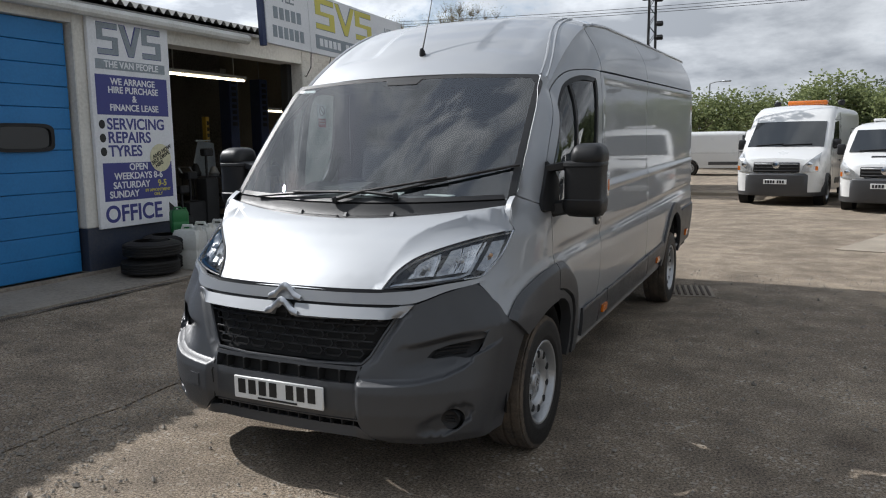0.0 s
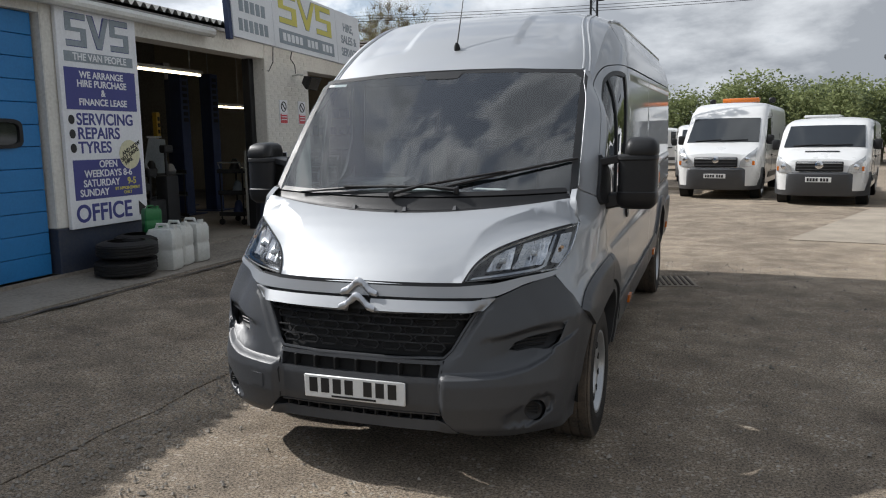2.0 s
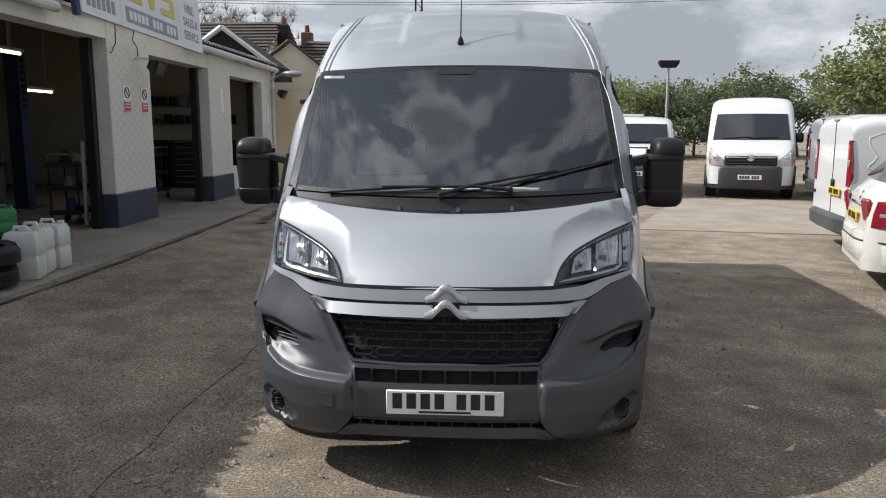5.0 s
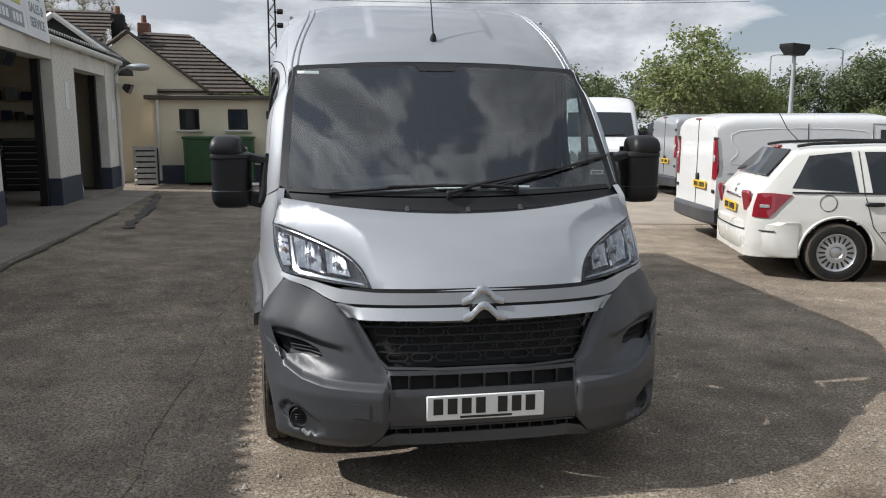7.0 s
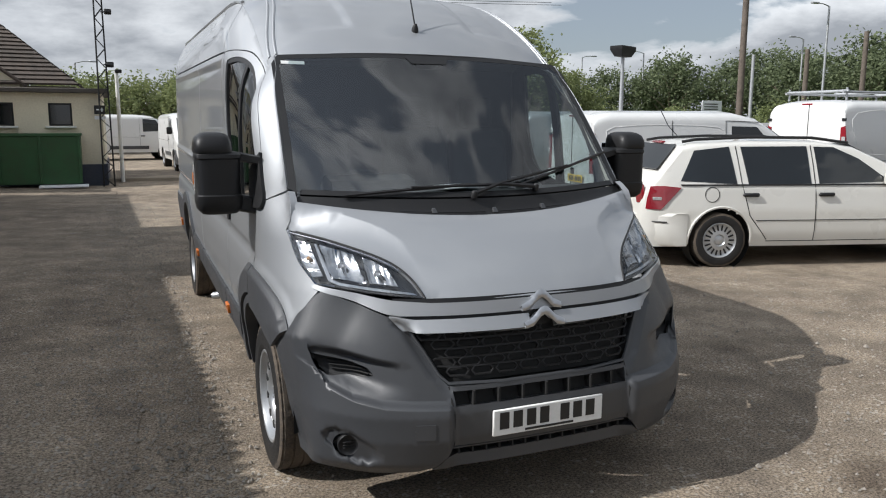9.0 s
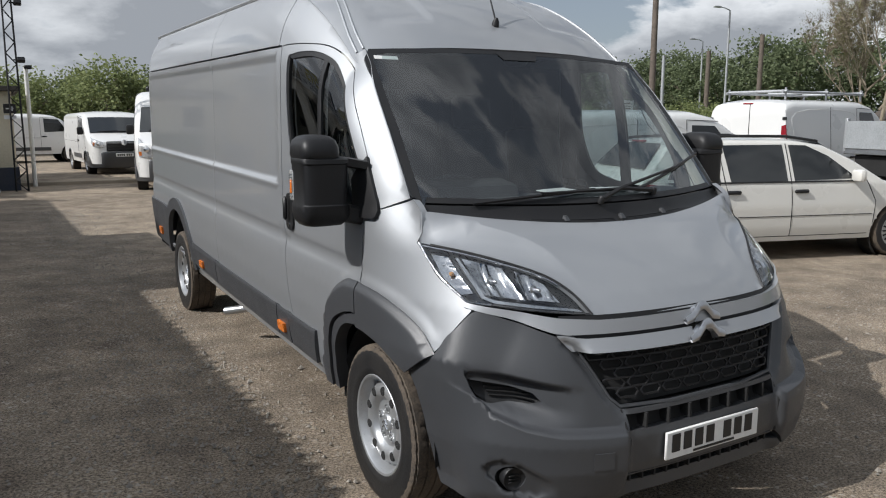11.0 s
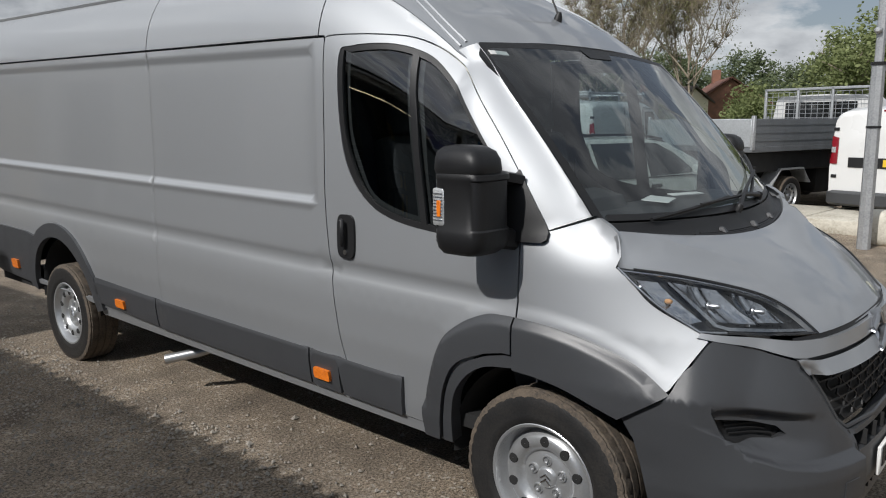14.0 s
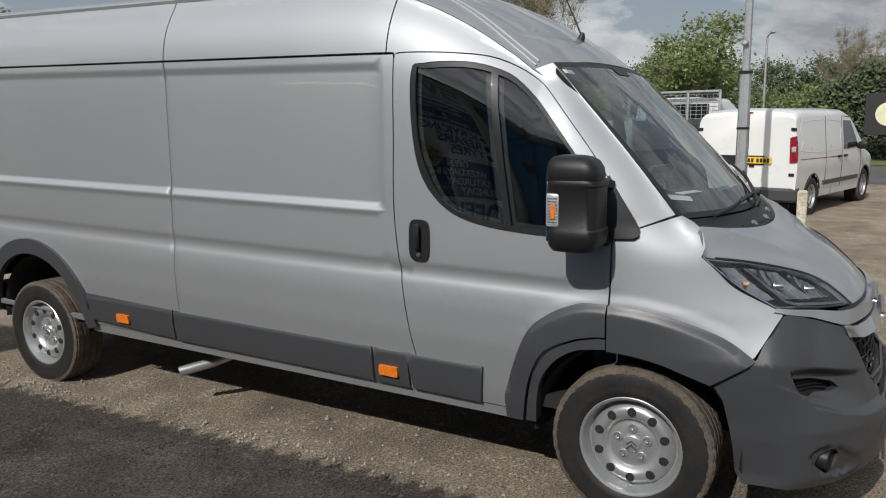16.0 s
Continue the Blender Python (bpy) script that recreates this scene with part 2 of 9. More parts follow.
# ---- materials ----
def mat(name, base, rough=0.6, metal=0.0, var=0.12, scale=4.0, fine=60.0, bump=0.0, bump_scale=80.0, coat=0.0, tint=None, rvar=0.1, spec=0.5, per_object=0.0):
    """A node material: base colour varied at a broad and a fine scale, roughness varied with it, and fine relief."""
    m = bpy.data.materials.new(name)
    m.use_nodes = True
    n, l = m.node_tree.nodes, m.node_tree.links
    b = n["Principled BSDF"]
    co = n.new("ShaderNodeTexCoord")
    n1, n2 = n.new("ShaderNodeTexNoise"), n.new("ShaderNodeTexNoise")
    n1.inputs["Scale"].default_value, n1.inputs["Detail"].default_value = scale, 5.0
    n2.inputs["Scale"].default_value, n2.inputs["Detail"].default_value = fine, 3.0
    for k in (n1, n2):
        l.new(co.outputs["Object"], k.inputs["Vector"])
    t = tint or tuple(c * 0.55 for c in base)
    mx = n.new("ShaderNodeMix")
    mx.data_type = "RGBA"
    mx.inputs["A"].default_value, mx.inputs["B"].default_value = (*base, 1), (*t, 1)
    ad = n.new("ShaderNodeMath")
    ad.operation = "MULTIPLY"
    l.new(n1.outputs["Fac"], ad.inputs[0])
    l.new(n2.outputs["Fac"], ad.inputs[1])
    mr = n.new("ShaderNodeMapRange")
    mr.inputs["From Min"].default_value, mr.inputs["From Max"].default_value = 0.15, 0.4
    mr.inputs["To Min"].default_value, mr.inputs["To Max"].default_value = 0.0, min(1.0, var * 2.5)
    l.new(ad.outputs[0], mr.inputs["Value"])
    if per_object:
        oi = n.new("ShaderNodeObjectInfo")
        ma = n.new("ShaderNodeMath")
        ma.operation = "MULTIPLY_ADD"
        ma.inputs[1].default_value = per_object
        l.new(oi.outputs["Random"], ma.inputs[0])
        l.new(mr.outputs[0], ma.inputs[2])
        l.new(ma.outputs[0], mx.inputs["Factor"])
    else:
        l.new(mr.outputs[0], mx.inputs["Factor"])
    l.new(mx.outputs["Result"], b.inputs["Base Color"])
    rr = n.new("ShaderNodeMapRange")
    rr.inputs["To Min"].default_value, rr.inputs["To Max"].default_value = max(0.02, rough - rvar), min(1.0, rough + rvar)
    l.new(n1.outputs["Fac"], rr.inputs["Value"])
    l.new(rr.outputs[0], b.inputs["Roughness"])
    b.inputs["Metallic"].default_value = metal
    b.inputs["Specular IOR Level"].default_value = spec
    b.inputs["Coat Weight"].default_value, b.inputs["Coat Roughness"].default_value = coat, 0.04
    if bump:
        n3 = n.new("ShaderNodeTexNoise")
        n3.inputs["Scale"].default_value, n3.inputs["Detail"].default_value = bump_scale, 4.0
        l.new(co.outputs["Object"], n3.inputs["Vector"])
        bp = n.new("ShaderNodeBump")
        bp.inputs["Strength"].default_value, bp.inputs["Distance"].default_value = bump, 0.01
        l.new(n3.outputs["Fac"], bp.inputs["Height"])
        l.new(bp.outputs["Normal"], b.inputs["Normal"])
    return m


def glass(name, tint=(0.6, 0.68, 0.66), gloss=1.0):
    """A thin pane: tinted, clear, with a Fresnel gloss."""
    m = bpy.data.materials.new(name)
    m.use_nodes = True
    n, l = m.node_tree.nodes, m.node_tree.links
    n.remove(n["Principled BSDF"])
    tr, gl, fr, mx = n.new("ShaderNodeBsdfTransparent"), n.new("ShaderNodeBsdfGlossy"), n.new("ShaderNodeLayerWeight"), n.new("ShaderNodeMixShader")
    fr.inputs["Blend"].default_value = 0.5
    pw, ma = n.new("ShaderNodeMath"), n.new("ShaderNodeMath")
    pw.operation, ma.operation = "POWER", "MULTIPLY_ADD"
    pw.inputs[1].default_value = 5.0
    f0 = 0.085 * gloss
    ma.inputs[1].default_value, ma.inputs[2].default_value = 1 - f0, f0
    l.new(fr.outputs["Facing"], pw.inputs[0])
    l.new(pw.outputs[0], ma.inputs[0])
    tr.inputs["Color"].default_value = (*tint, 1)
    gl.inputs["Color"].default_value, gl.inputs["Roughness"].default_value = (1, 1, 1, 1), 0.0
    l.new(ma.outputs[0], mx.inputs[0])
    l.new(tr.outputs[0], mx.inputs[1])
    l.new(gl.outputs[0], mx.inputs[2])
    l.new(mx.outputs[0], n["Material Output"].inputs["Surface"])
    return m


def glow(name, col, power):
    m = bpy.data.materials.new(name)
    m.use_nodes = True
    b = m.node_tree.nodes["Principled BSDF"]
    b.inputs["Base Color"].default_value = (0.8, 0.8, 0.8, 1)
    b.inputs["Emission Color"].default_value, b.inputs["Emission Strength"].default_value = (*col, 1), power
    return m


SILVER = mat("silver_paint", (0.33, 0.34, 0.352), 0.54, 0.62, 0.10, 1.3, 900, 0.0, coat=0.8, tint=(0.305, 0.315, 0.328), rvar=0.04)
GREYPL = mat("grey_plastic", (0.043, 0.045, 0.049), 0.43, 0, 0.25, 5, 300, 0.10, 500, tint=(0.034, 0.035, 0.038), spec=0.6)
BLACKPL = mat("black_plastic", (0.012, 0.012, 0.013), 0.45, 0, 0.3, 6, 200, 0.1, 400, tint=(0.017, 0.017, 0.017), spec=0.3)
DARK = mat("underbody", (0.012, 0.012, 0.012), 0.85, 0, 0.3, 4, 60)
CHROME = mat("chrome", (0.75, 0.76, 0.78), 0.12, 1.0, 0.05, 6, 80, rvar=0.04)
SATIN = mat("satin_silver", (0.46, 0.47, 0.49), 0.32, 0.9, 0.06, 6, 200, rvar=0.05)
STEEL = mat("wheel_steel", (0.46, 0.47, 0.48), 0.34, 0.7, 0.2, 9, 120, 0.05, 150, tint=(0.38, 0.38, 0.38))
RUBBER = mat("tyre_rubber", (0.014, 0.014, 0.0145), 0.55, 0, 0.35, 8, 120, 0.15, 160, tint=(0.026, 0.024, 0.022), spec=0.25)
GLASS = glass("screen_glass", (0.58, 0.66, 0.67), 1.2)
SIDEGLASS = glass("side_glass", (0.50, 0.56, 0.56), 0.9)
LENS = glass("lamp_lens", (0.92, 0.93, 0.93), 0.6)
DARKGLASS = mat("dark_glass", (0.012, 0.014, 0.015), 0.06, 0, 0.2, 3, 40, rvar=0.02, spec=0.8)
AMBER = mat("amber_lens", (0.75, 0.20, 0.015), 0.22, 0, 0.3, 60, 400, 0.15, 300, coat=0.6, tint=(0.45, 0.09, 0.01))
RED = mat("red_lens", (0.20, 0.010, 0.018), 0.16, 0, 0.3, 30, 300, coat=0.8, tint=(0.2, 0.004, 0.01))
CLEARWHITE = mat("clear_lamp", (0.62, 0.63, 0.63), 0.2, 0.5, 0.4, 40, 300, 0.2, 200, coat=1.0)
PLATEW = mat("plate_white", (0.72, 0.72, 0.70), 0.35, 0, 0.08, 6, 80)
PLATEY = mat("plate_yellow", (0.72, 0.46, 0.03), 0.4, 0, 0.1, 6, 80)
INK = mat("black_ink", (0.012, 0.012, 0.012), 0.5, 0, 0.2, 20, 100)
VANWHITE = mat("white_van_paint", (0.62, 0.62, 0.61), 0.3, 0, 0.06, 1.5, 60, coat=0.7, tint=(0.52, 0.51, 0.48))
CARWHITE = mat("white_car_paint", (0.60, 0.59, 0.55), 0.28, 0, 0.07, 2, 60, coat=0.8, tint=(0.52, 0.50, 0.46))
TRIM = mat("interior_trim", (0.022, 0.0225, 0.024), 0.7, 0, 0.3, 6, 150, 0.15, 300)
SEATCLOTH = mat("seat_cloth", (0.03, 0.031, 0.035), 0.9, 0, 0.4, 10, 300, 0.3, 500)
PALETRIM = mat("pale_trim", (0.50, 0.49, 0.44), 0.7, 0, 0.12, 4, 120)
SMOKED = mat("smoked_housing", (0.045, 0.048, 0.052), 0.25, 0.4, 0.3, 20, 120, tint=(0.03, 0.032, 0.035))
DUSTY = mat("dusty_tread", (0.105, 0.082, 0.060), 0.9, 0, 0.5, 9, 90, 0.3, 160, tint=(0.045, 0.038, 0.032))
REFLECTOR = mat("lamp_reflector", (0.42, 0.43, 0.45), 0.14, 1.0, 0.3, 30, 200, 0.1, 60, tint=(0.2, 0.205, 0.215), rvar=0.06)

# ---- ground ----
def ground_z(x, y):
    rise = 0.045 * min(3.9, max(0.0, -1.6 - x)) * (1 - 0.7 * sstep(y, 12, 19))
    return rise


def yard_material(name, lo, hi, stones):
    m = bpy.data.materials.new(name)
    m.use_nodes = True
    n, l = m.node_tree.nodes, m.node_tree.links
    b = n["Principled BSDF"]
    co = n.new("ShaderNodeTexCoord")

    def noise_node(scale, detail=5.0, rough=0.55):
        k = n.new("ShaderNodeTexNoise")
        k.inputs["Scale"].default_value, k.inputs["Detail"].default_value, k.inputs["Roughness"].default_value = scale, detail, rough
        l.new(co.outputs["Object"], k.inputs["Vector"])
        return k

    def ramp(src, p0, p1, c0, c1):
        k = n.new("ShaderNodeValToRGB")
        k.color_ramp.elements[0].position, k.color_ramp.elements[1].position = p0, p1
        k.color_ramp.elements[0].color, k.color_ramp.elements[1].color = (*c0, 1), (*c1, 1)
        l.new(src, k.inputs["Fac"])
        return k

    def mix(fac, a, c, kind="MIX"):
        k = n.new("ShaderNodeMix")
        k.data_type, k.blend_type = "RGBA", kind
        if isinstance(fac, float):
            k.inputs["Factor"].default_value = fac
        else:
            l.new(fac, k.inputs["Factor"])
        l.new(a, k.inputs["A"])
        l.new(c, k.inputs["B"])
        return k.outputs["Result"]
    broad, mid, fine = noise_node(0.35, 6), noise_node(2.2, 6, 0.65), noise_node(75, 7, 0.8)
    dusty = ramp(broad.outputs["Fac"], 0.35, 0.65, lo, hi)
    worn = ramp(mid.outputs["Fac"], 0.36, 0.68, (0.55, 0.55, 0.56), (1.2, 1.18, 1.14))
    c = mix(0.75, dusty.outputs["Color"], worn.outputs["Color"], "MULTIPLY")
    grit = ramp(fine.outputs["Fac"], 0.40, 0.60, (0.22, 0.215, 0.21), (1.80, 1.76, 1.68))
    c = mix(0.95, c, grit.outputs["Color"], "MULTIPLY")
    vo = n.new("ShaderNodeTexVoronoi")
    vo.inputs["Scale"].default_value = 62.0
    l.new(co.outputs["Object"], vo.inputs["Vector"])
    chips = ramp(vo.outputs["Color"], 0.74, 0.86, (0, 0, 0), (1, 1, 1))
    pale = n.new("ShaderNodeRGB")
    pale.outputs[0].default_value = (0.46, 0.42, 0.36, 1)
    sel = n.new("ShaderNodeMath")
    sel.operation = "MULTIPLY"
    l.new(chips.outputs["Color"], sel.inputs[0])
    spread = ramp(mid.outputs["Fac"], 0.40, 0.64, (0, 0, 0), (stones, stones, stones))
    l.new(spread.outputs["Color"], sel.inputs[1])
    c = mix(sel.outputs[0], c, pale.outputs[0])
    # oil stains
    st = noise_node(0.9, 3, 0.5)
    stain = ramp(st.outputs["Fac"], 0.63, 0.75, (1, 1, 1), (0.55, 0.52, 0.5))
    c = mix(1.0, c, stain.outputs["Color"], "MULTIPLY")
    l.new(c, b.inputs["Base Color"])
    b.inputs["Roughness"].default_value = 0.9
    b.inputs["Specular IOR Level"].default_value = 0.25
    hs = n.new("ShaderNodeMath")
    hs.operation = "MULTIPLY_ADD"
    hs.inputs[1].default_value = 0.15
    l.new(vo.outputs["Distance"], hs.inputs[0])
    l.new(fine.outputs["Fac"], hs.inputs[2])
    bp = n.new("ShaderNodeBump")
    bp.inputs["Strength"].default_value, bp.inputs["Distance"].default_value = 1.0, 0.012
    l.new(hs.outputs[0], bp.inputs["Height"])
    l.new(bp.outputs["Normal"], b.inputs["Normal"])
    return m


YARD = yard_material("yard_surface", (0.205, 0.170, 0.134), (0.315, 0.264, 0.208), 1.0)
CONCRETE = mat("concrete", (0.32, 0.275, 0.215), 0.9, 0, 0.5, 1.5, 60, 0.4, 70, tint=(0.19, 0.162, 0.128))
APRON = mat("apron_concrete", (0.27, 0.24, 0.20), 0.9, 0, 0.35, 1.2, 30, 0.3, 60, tint=(0.13, 0.115, 0.098))
PATCH = yard_material("old_tarmac", (0.168, 0.139, 0.110), (0.272, 0.228, 0.181), 0.8)
TAR = mat("tar_seam", (0.085, 0.075, 0.065), 0.85, 0, 0.3, 3, 40, 0.4, 80)
GRASS = mat("verge_grass", (0.10, 0.14, 0.035), 0.95, 0, 0.5, 1, 20, 0.5, 30, tint=(0.05, 0.08, 0.02))
b = bm_new()
xs = [-400, -60, -20, -10] + list(np.linspace(-5.5, -1.6, 8)) + [2, 8, 20, 60, 400]
ys = [-400, -60, -20, -8, 0, 6, 12, 14, 16, 18, 19, 30, 60, 120, 400]
vv = [[b.verts.new((x, y, ground_z(x, y))) for x in xs] for y in ys]
for j in range(len(ys) - 1):
    for i in range(len(xs) - 1):
        b.faces.new((vv[j][i], vv[j][i + 1], vv[j + 1][i + 1], vv[j + 1][i]))
ground = tagged(part("ground", b, YARD, smooth=False), "worn brown-grey tarmac and gravel yard", "ground", kind="structure")


def sheet(name, outline, h, material, label, category, step=0.5):
    """A thin layer on the ground, with a rim."""
    bb = patch(outline, lambda x, y: Vector((x, y, ground_z(x, y) + h)), step, depth=h + 0.02, outward=(0, 0, 1))
    return tagged(part(name, bb, material, smooth=False), label, category, kind="structure")


def ragged(pts, amp, seed, per=8):
    rnd = random.Random(seed)
    return [(x + rnd.uniform(-amp, amp), y + rnd.uniform(-amp, amp)) for x, y in spline(pts, per)]


# older tarmac between the seam and the apron, the apron, a pale slab, the pale kerb line across the far end
seam = ragged([(-1.58, -9), (-1.60, -3), (-1.58, 2.2), (-1.56, 5.8), (-1.62, 10.1), (-1.66, 14.5), (-1.75, 17.4)], 0.03, 4, 14)
sheet("tarmac_strip", seam + [(-4.5, 17.4), (-4.5, -9)], 0.008, PATCH, "older brown tarmac strip with a ragged edge", "pavement", 0.4)
apron_edge = ragged([(-4.12, -9), (-4.18, 0), (-4.2, 6.2), (-4.3, 12.2), (-4.6, 16.4)], 0.012, 7, 10)
sheet("apron", apron_edge + [(-6.0, 16.4), (-5.6, -9)], 0.02, APRON, "grey-brown concrete apron along the workshop", "pavement", 0.5)
sheet("concrete_slab", [(2.58, 9.45), (10.5, 8.1), (11.5, 13.8), (4.6, 15.1)], 0.012, CONCRETE, "pale concrete slab set in the yard", "pavement", 1.0)
bb = bm_new()
box(bb, (-0.6, 20.5, 0.03), (7.4, 0.16, 0.14), 0.02)
tagged(part("kerb", bb, CONCRETE), "low pale concrete kerb across the yard", "kerb", kind="structure")
# tar line beside the apron and repairs by the seam
rnd = random.Random(11)
bb = bm_new()
for path, w in (([(-4.10, 0.0), (-4.05, 4), (-4.12, 8), (-4.2, 11)], 0.03), ([(-3.6, 9.0), (-3.9, 12.0), (-4.3, 15.0)], 0.10), ([(1.5, 6.4), (3.0, 6.0), (5.0, 5.2)], 0.02)):
    pts = spline(path, 14)
    prev = None
    for i, (x, y) in enumerate(pts):
        ww = w * rnd.uniform(0.35, 1.3)
        jx = rnd.uniform(-w, w) * 0.5
        row = [bb.verts.new((x + jx - ww, y, ground_z(x, y) + 0.0255)), bb.verts.new((x + jx + ww, y, ground_z(x, y) + 0.0255))]
        if prev:
            bb.faces.new((prev[0], prev[1], row[1], row[0]))
        prev = row
tagged(part("tar_repairs", bb, TAR, smooth=False), "dark tar lines sealing cracks in the yard", "tar", kind="structure")
# drain cover
bb = bm_new()
box(bb, (0, 0, 0.004), (0.46, 0.62, 0.012), 0.003)
drain = tagged(part("drain_cover", bb, CONCRETE), "square iron drain grating let into the yard", "drain")
drain.matrix_basis = pose(1.11, 5.55, 0.0, 0, 0, 12)
IRON = mat("rusty_iron", (0.12, 0.09, 0.07), 0.8, 0.3, 0.4, 8, 60, 0.3, 80, tint=(0.06, 0.045, 0.035))
for k in range(7):
    bb = bm_new()
    box(bb, (-0.18 + 0.06 * k, 0, 0.014), (0.028, 0.52, 0.012), 0.003)
    part("grate_bar", bb, IRON, drain)
# loose stones
rnd = random.Random(5)
bb = bm_new()
for k in range(17000):
    if rnd.random() < 0.55:
        x, y = rnd.gauss(-1.45, 0.35), rnd.uniform(-1.5, 14)
    else:
        x, y = rnd.uniform(-4.2, 5), rnd.uniform(-2.6, 7)
    if abs(x) < 1.05 and -0.1 < y < 6.4 and rnd.random() < 0.8:
        continue
    r = rnd.uniform(0.003, 0.0115) * (1.7 if rnd.random() < 0.06 else 1)
    c = Vector((x, y, ground_z(x, y) + 0.008 + r * 0.3))
    top = bb.verts.new(c + Vector((0, 0, r * 0.8)))
    q = rnd.uniform(0, 6)
    ring4 = [bb.verts.new(c + Vector((math.cos(q + a) * r * rnd.uniform(0.8, 1.3), math.sin(q + a) * r * rnd.uniform(0.8, 1.3), -r * 0.3))) for a in (0, 1.57, 3.14, 4.71)]
    for i in range(4):
        bb.faces.new((ring4[i], ring4[(i + 1) % 4], top))
STONE = mat("loose_stone", (0.30, 0.27, 0.23), 0.9, 0, 0.6, 3, 20, tint=(0.13, 0.12, 0.105))
tagged(part("gravel", bb, STONE, smooth=False), "loose pale gravel scattered over the tarmac", "gravel", kind="stuff")

# ---- the silver van ----
# Its nose is at y = 0 and it points to -y; x is across. All body panels lie on a few smooth surface functions.
RAKE = 0.02
BULB = mat("bulb_amber", (0.55, 0.30, 0.12), 0.25, 0.2, 0.3, 60, 400, coat=0.5, tint=(0.4, 0.2, 0.08))
WB_F, WB_R, WR = 0.963, 4.998, 0.355          # axles and wheel radius


def V(x, y, z):
    return Vector((x, y, z + RAKE * max(0.0, y - 0.96)))


def screen_x(z):                     # half width of the windscreen opening
    return 0.895 - 0.045 * (z - 1.31) / 0.67


def screen_y(x, z):                  # the windscreen surface
    t = (z - 1.25) / 0.75
    c = 0.215 - 0.115 * min(1.0, max(0.0, (z - 1.3) / 0.7))
    return 0.575 + 0.775 * t - 0.02 * math.sin(math.pi * min(1, max(0, t))) + c * x * x


def nose(y):                         # centre line of the bonnet
    return lerp_table(y, [0.09, 0.115, 0.17, 0.24, 0.30, 0.40, 0.50, 0.60, 0.72, 0.9], [0.915, 0.945, 1.0, 1.055, 1.095, 1.155, 1.207, 1.25, 1.298, 1.36])


ROOF_Y = [1.2, 1.35, 1.45, 1.55, 1.65, 1.75, 1.87, 2.0, 2.15, 2.3, 2.6, 3.0, 6.5]
ROOF_Z = [1.89, 2.0, 2.075, 2.142, 2.205, 2.26, 2.318, 2.37, 2.41, 2.43, 2.445, 2.45, 2.45]
_rs = spline(list(zip(ROOF_Y, ROOF_Z)), 8)
_ry, _rz = [p[0] for p in _rs], [p[1] for p in _rs]


def roof(x, y):                      # roof and the cap over the windscreen
    yy = y - 0.10 * x * x
    z = lerp_table(yy, _ry, _rz) - 0.03 * x * x - 0.07 * (abs(x) / 0.86) ** 6
    # two broad sunk panels in the cap
    ax = abs(x)
    z -= 0.016 * sstep(ax, 0.335, 0.40) * (1 - sstep(ax, 0.60, 0.74)) * sstep(y, 1.55, 1.64) * (1 - sstep(y, 2.0, 2.2))
    # pressed ribs along the rear roof
    if y > 2.4:
        z += 0.006 * sstep(math.cos(x * 2 * math.pi / 0.24), 0.2, 0.6) * sstep(y, 2.4, 2.5)
    return z


def side_top(y):
    return roof(0.86, y)


_ft = list(zip(*spline([(0.47, 0.782), (0.60, 0.865), (0.77, 0.924), (0.92, 0.955), (1.06, 0.962), (1.20, 0.948), (1.335, 0.880), (1.44, 0.770), (1.53, 0.52)], 8)))


def flare_top(y):                    # upper edge of the front wheel arch flares
    return lerp_table(y, _ft[0], _ft[1])


def side_x(y, z):
    """Half width of the body side."""
    w = lerp_table(z, [0.3, 0.45, 0.7, 0.86, 0.94, 0.965, 0.985, 1.0, 1.035, 1.047, 1.08, 1.27, 2.03], [0.955, 0.985, 1.010, 1.013, 1.008, 1.003, 0.995, 0.991, 1.001, 1.004, 1.004, 1.0, 0.995])
    # the waist crease fades out forward of the door
    k = sstep(y, 0.95, 1.3)
    w = w * k + (1 - k) * lerp_table(z, [0.3, 0.45, 0.7, 0.95, 1.3, 2.03], [0.955, 0.985, 1.008, 1.015, 0.995, 0.99])
    if y > 2.19:                     # pressed panel and its rib
        p = ramp01(y, 2.192, 2.212) * (1 - sstep(y, 6.18, 6.21))
        w -= 0.011 * p * ramp01(z, 1.292, 1.304) * (1 - ramp01(z, 1.957, 1.970))
        w += 0.007 * p * ramp01(z, 1.262, 1.272) * (1 - ramp01(z, 1.292, 1.304))
        w -= 0.006 * (sstep(y, 3.645, 3.652) - sstep(y, 3.66, 3.667)) * (1 if z < 1.99 else 0)
    if y < 1.05:                     # the wing draws in towards the lamp
        w -= max(0.12, 0.395 + (z - 0.985) * 1.28) * (1.05 - y) ** 2
    if y > 6.1:
        w -= 0.06 * ((y - 6.1) / 0.25) ** 2
    if 0.40 < y < 1.56:              # the sheet turns out to meet the wheel arch flare
        w += 0.007 * (1 - sstep(z - flare_top(y), 0.0, 0.055)) * sstep(y, 0.42, 0.56) * (1 - sstep(y, 1.40, 1.52)) * sstep(z, 0.50, 0.62)
    h = max(0.0, side_top(max(y, 1.42)) - z)
    a = 0.14 * math.exp(-((h / 0.16) ** 1.3))
    d = max(0.0, y - screen_y(screen_x(z), z))
    b = max(0.0, w - screen_x(z)) * math.exp(-((d / 0.14) ** 1.3)) * sstep(z, 1.12, 1.32)
    return w - (a ** 4 + b ** 4) ** 0.25


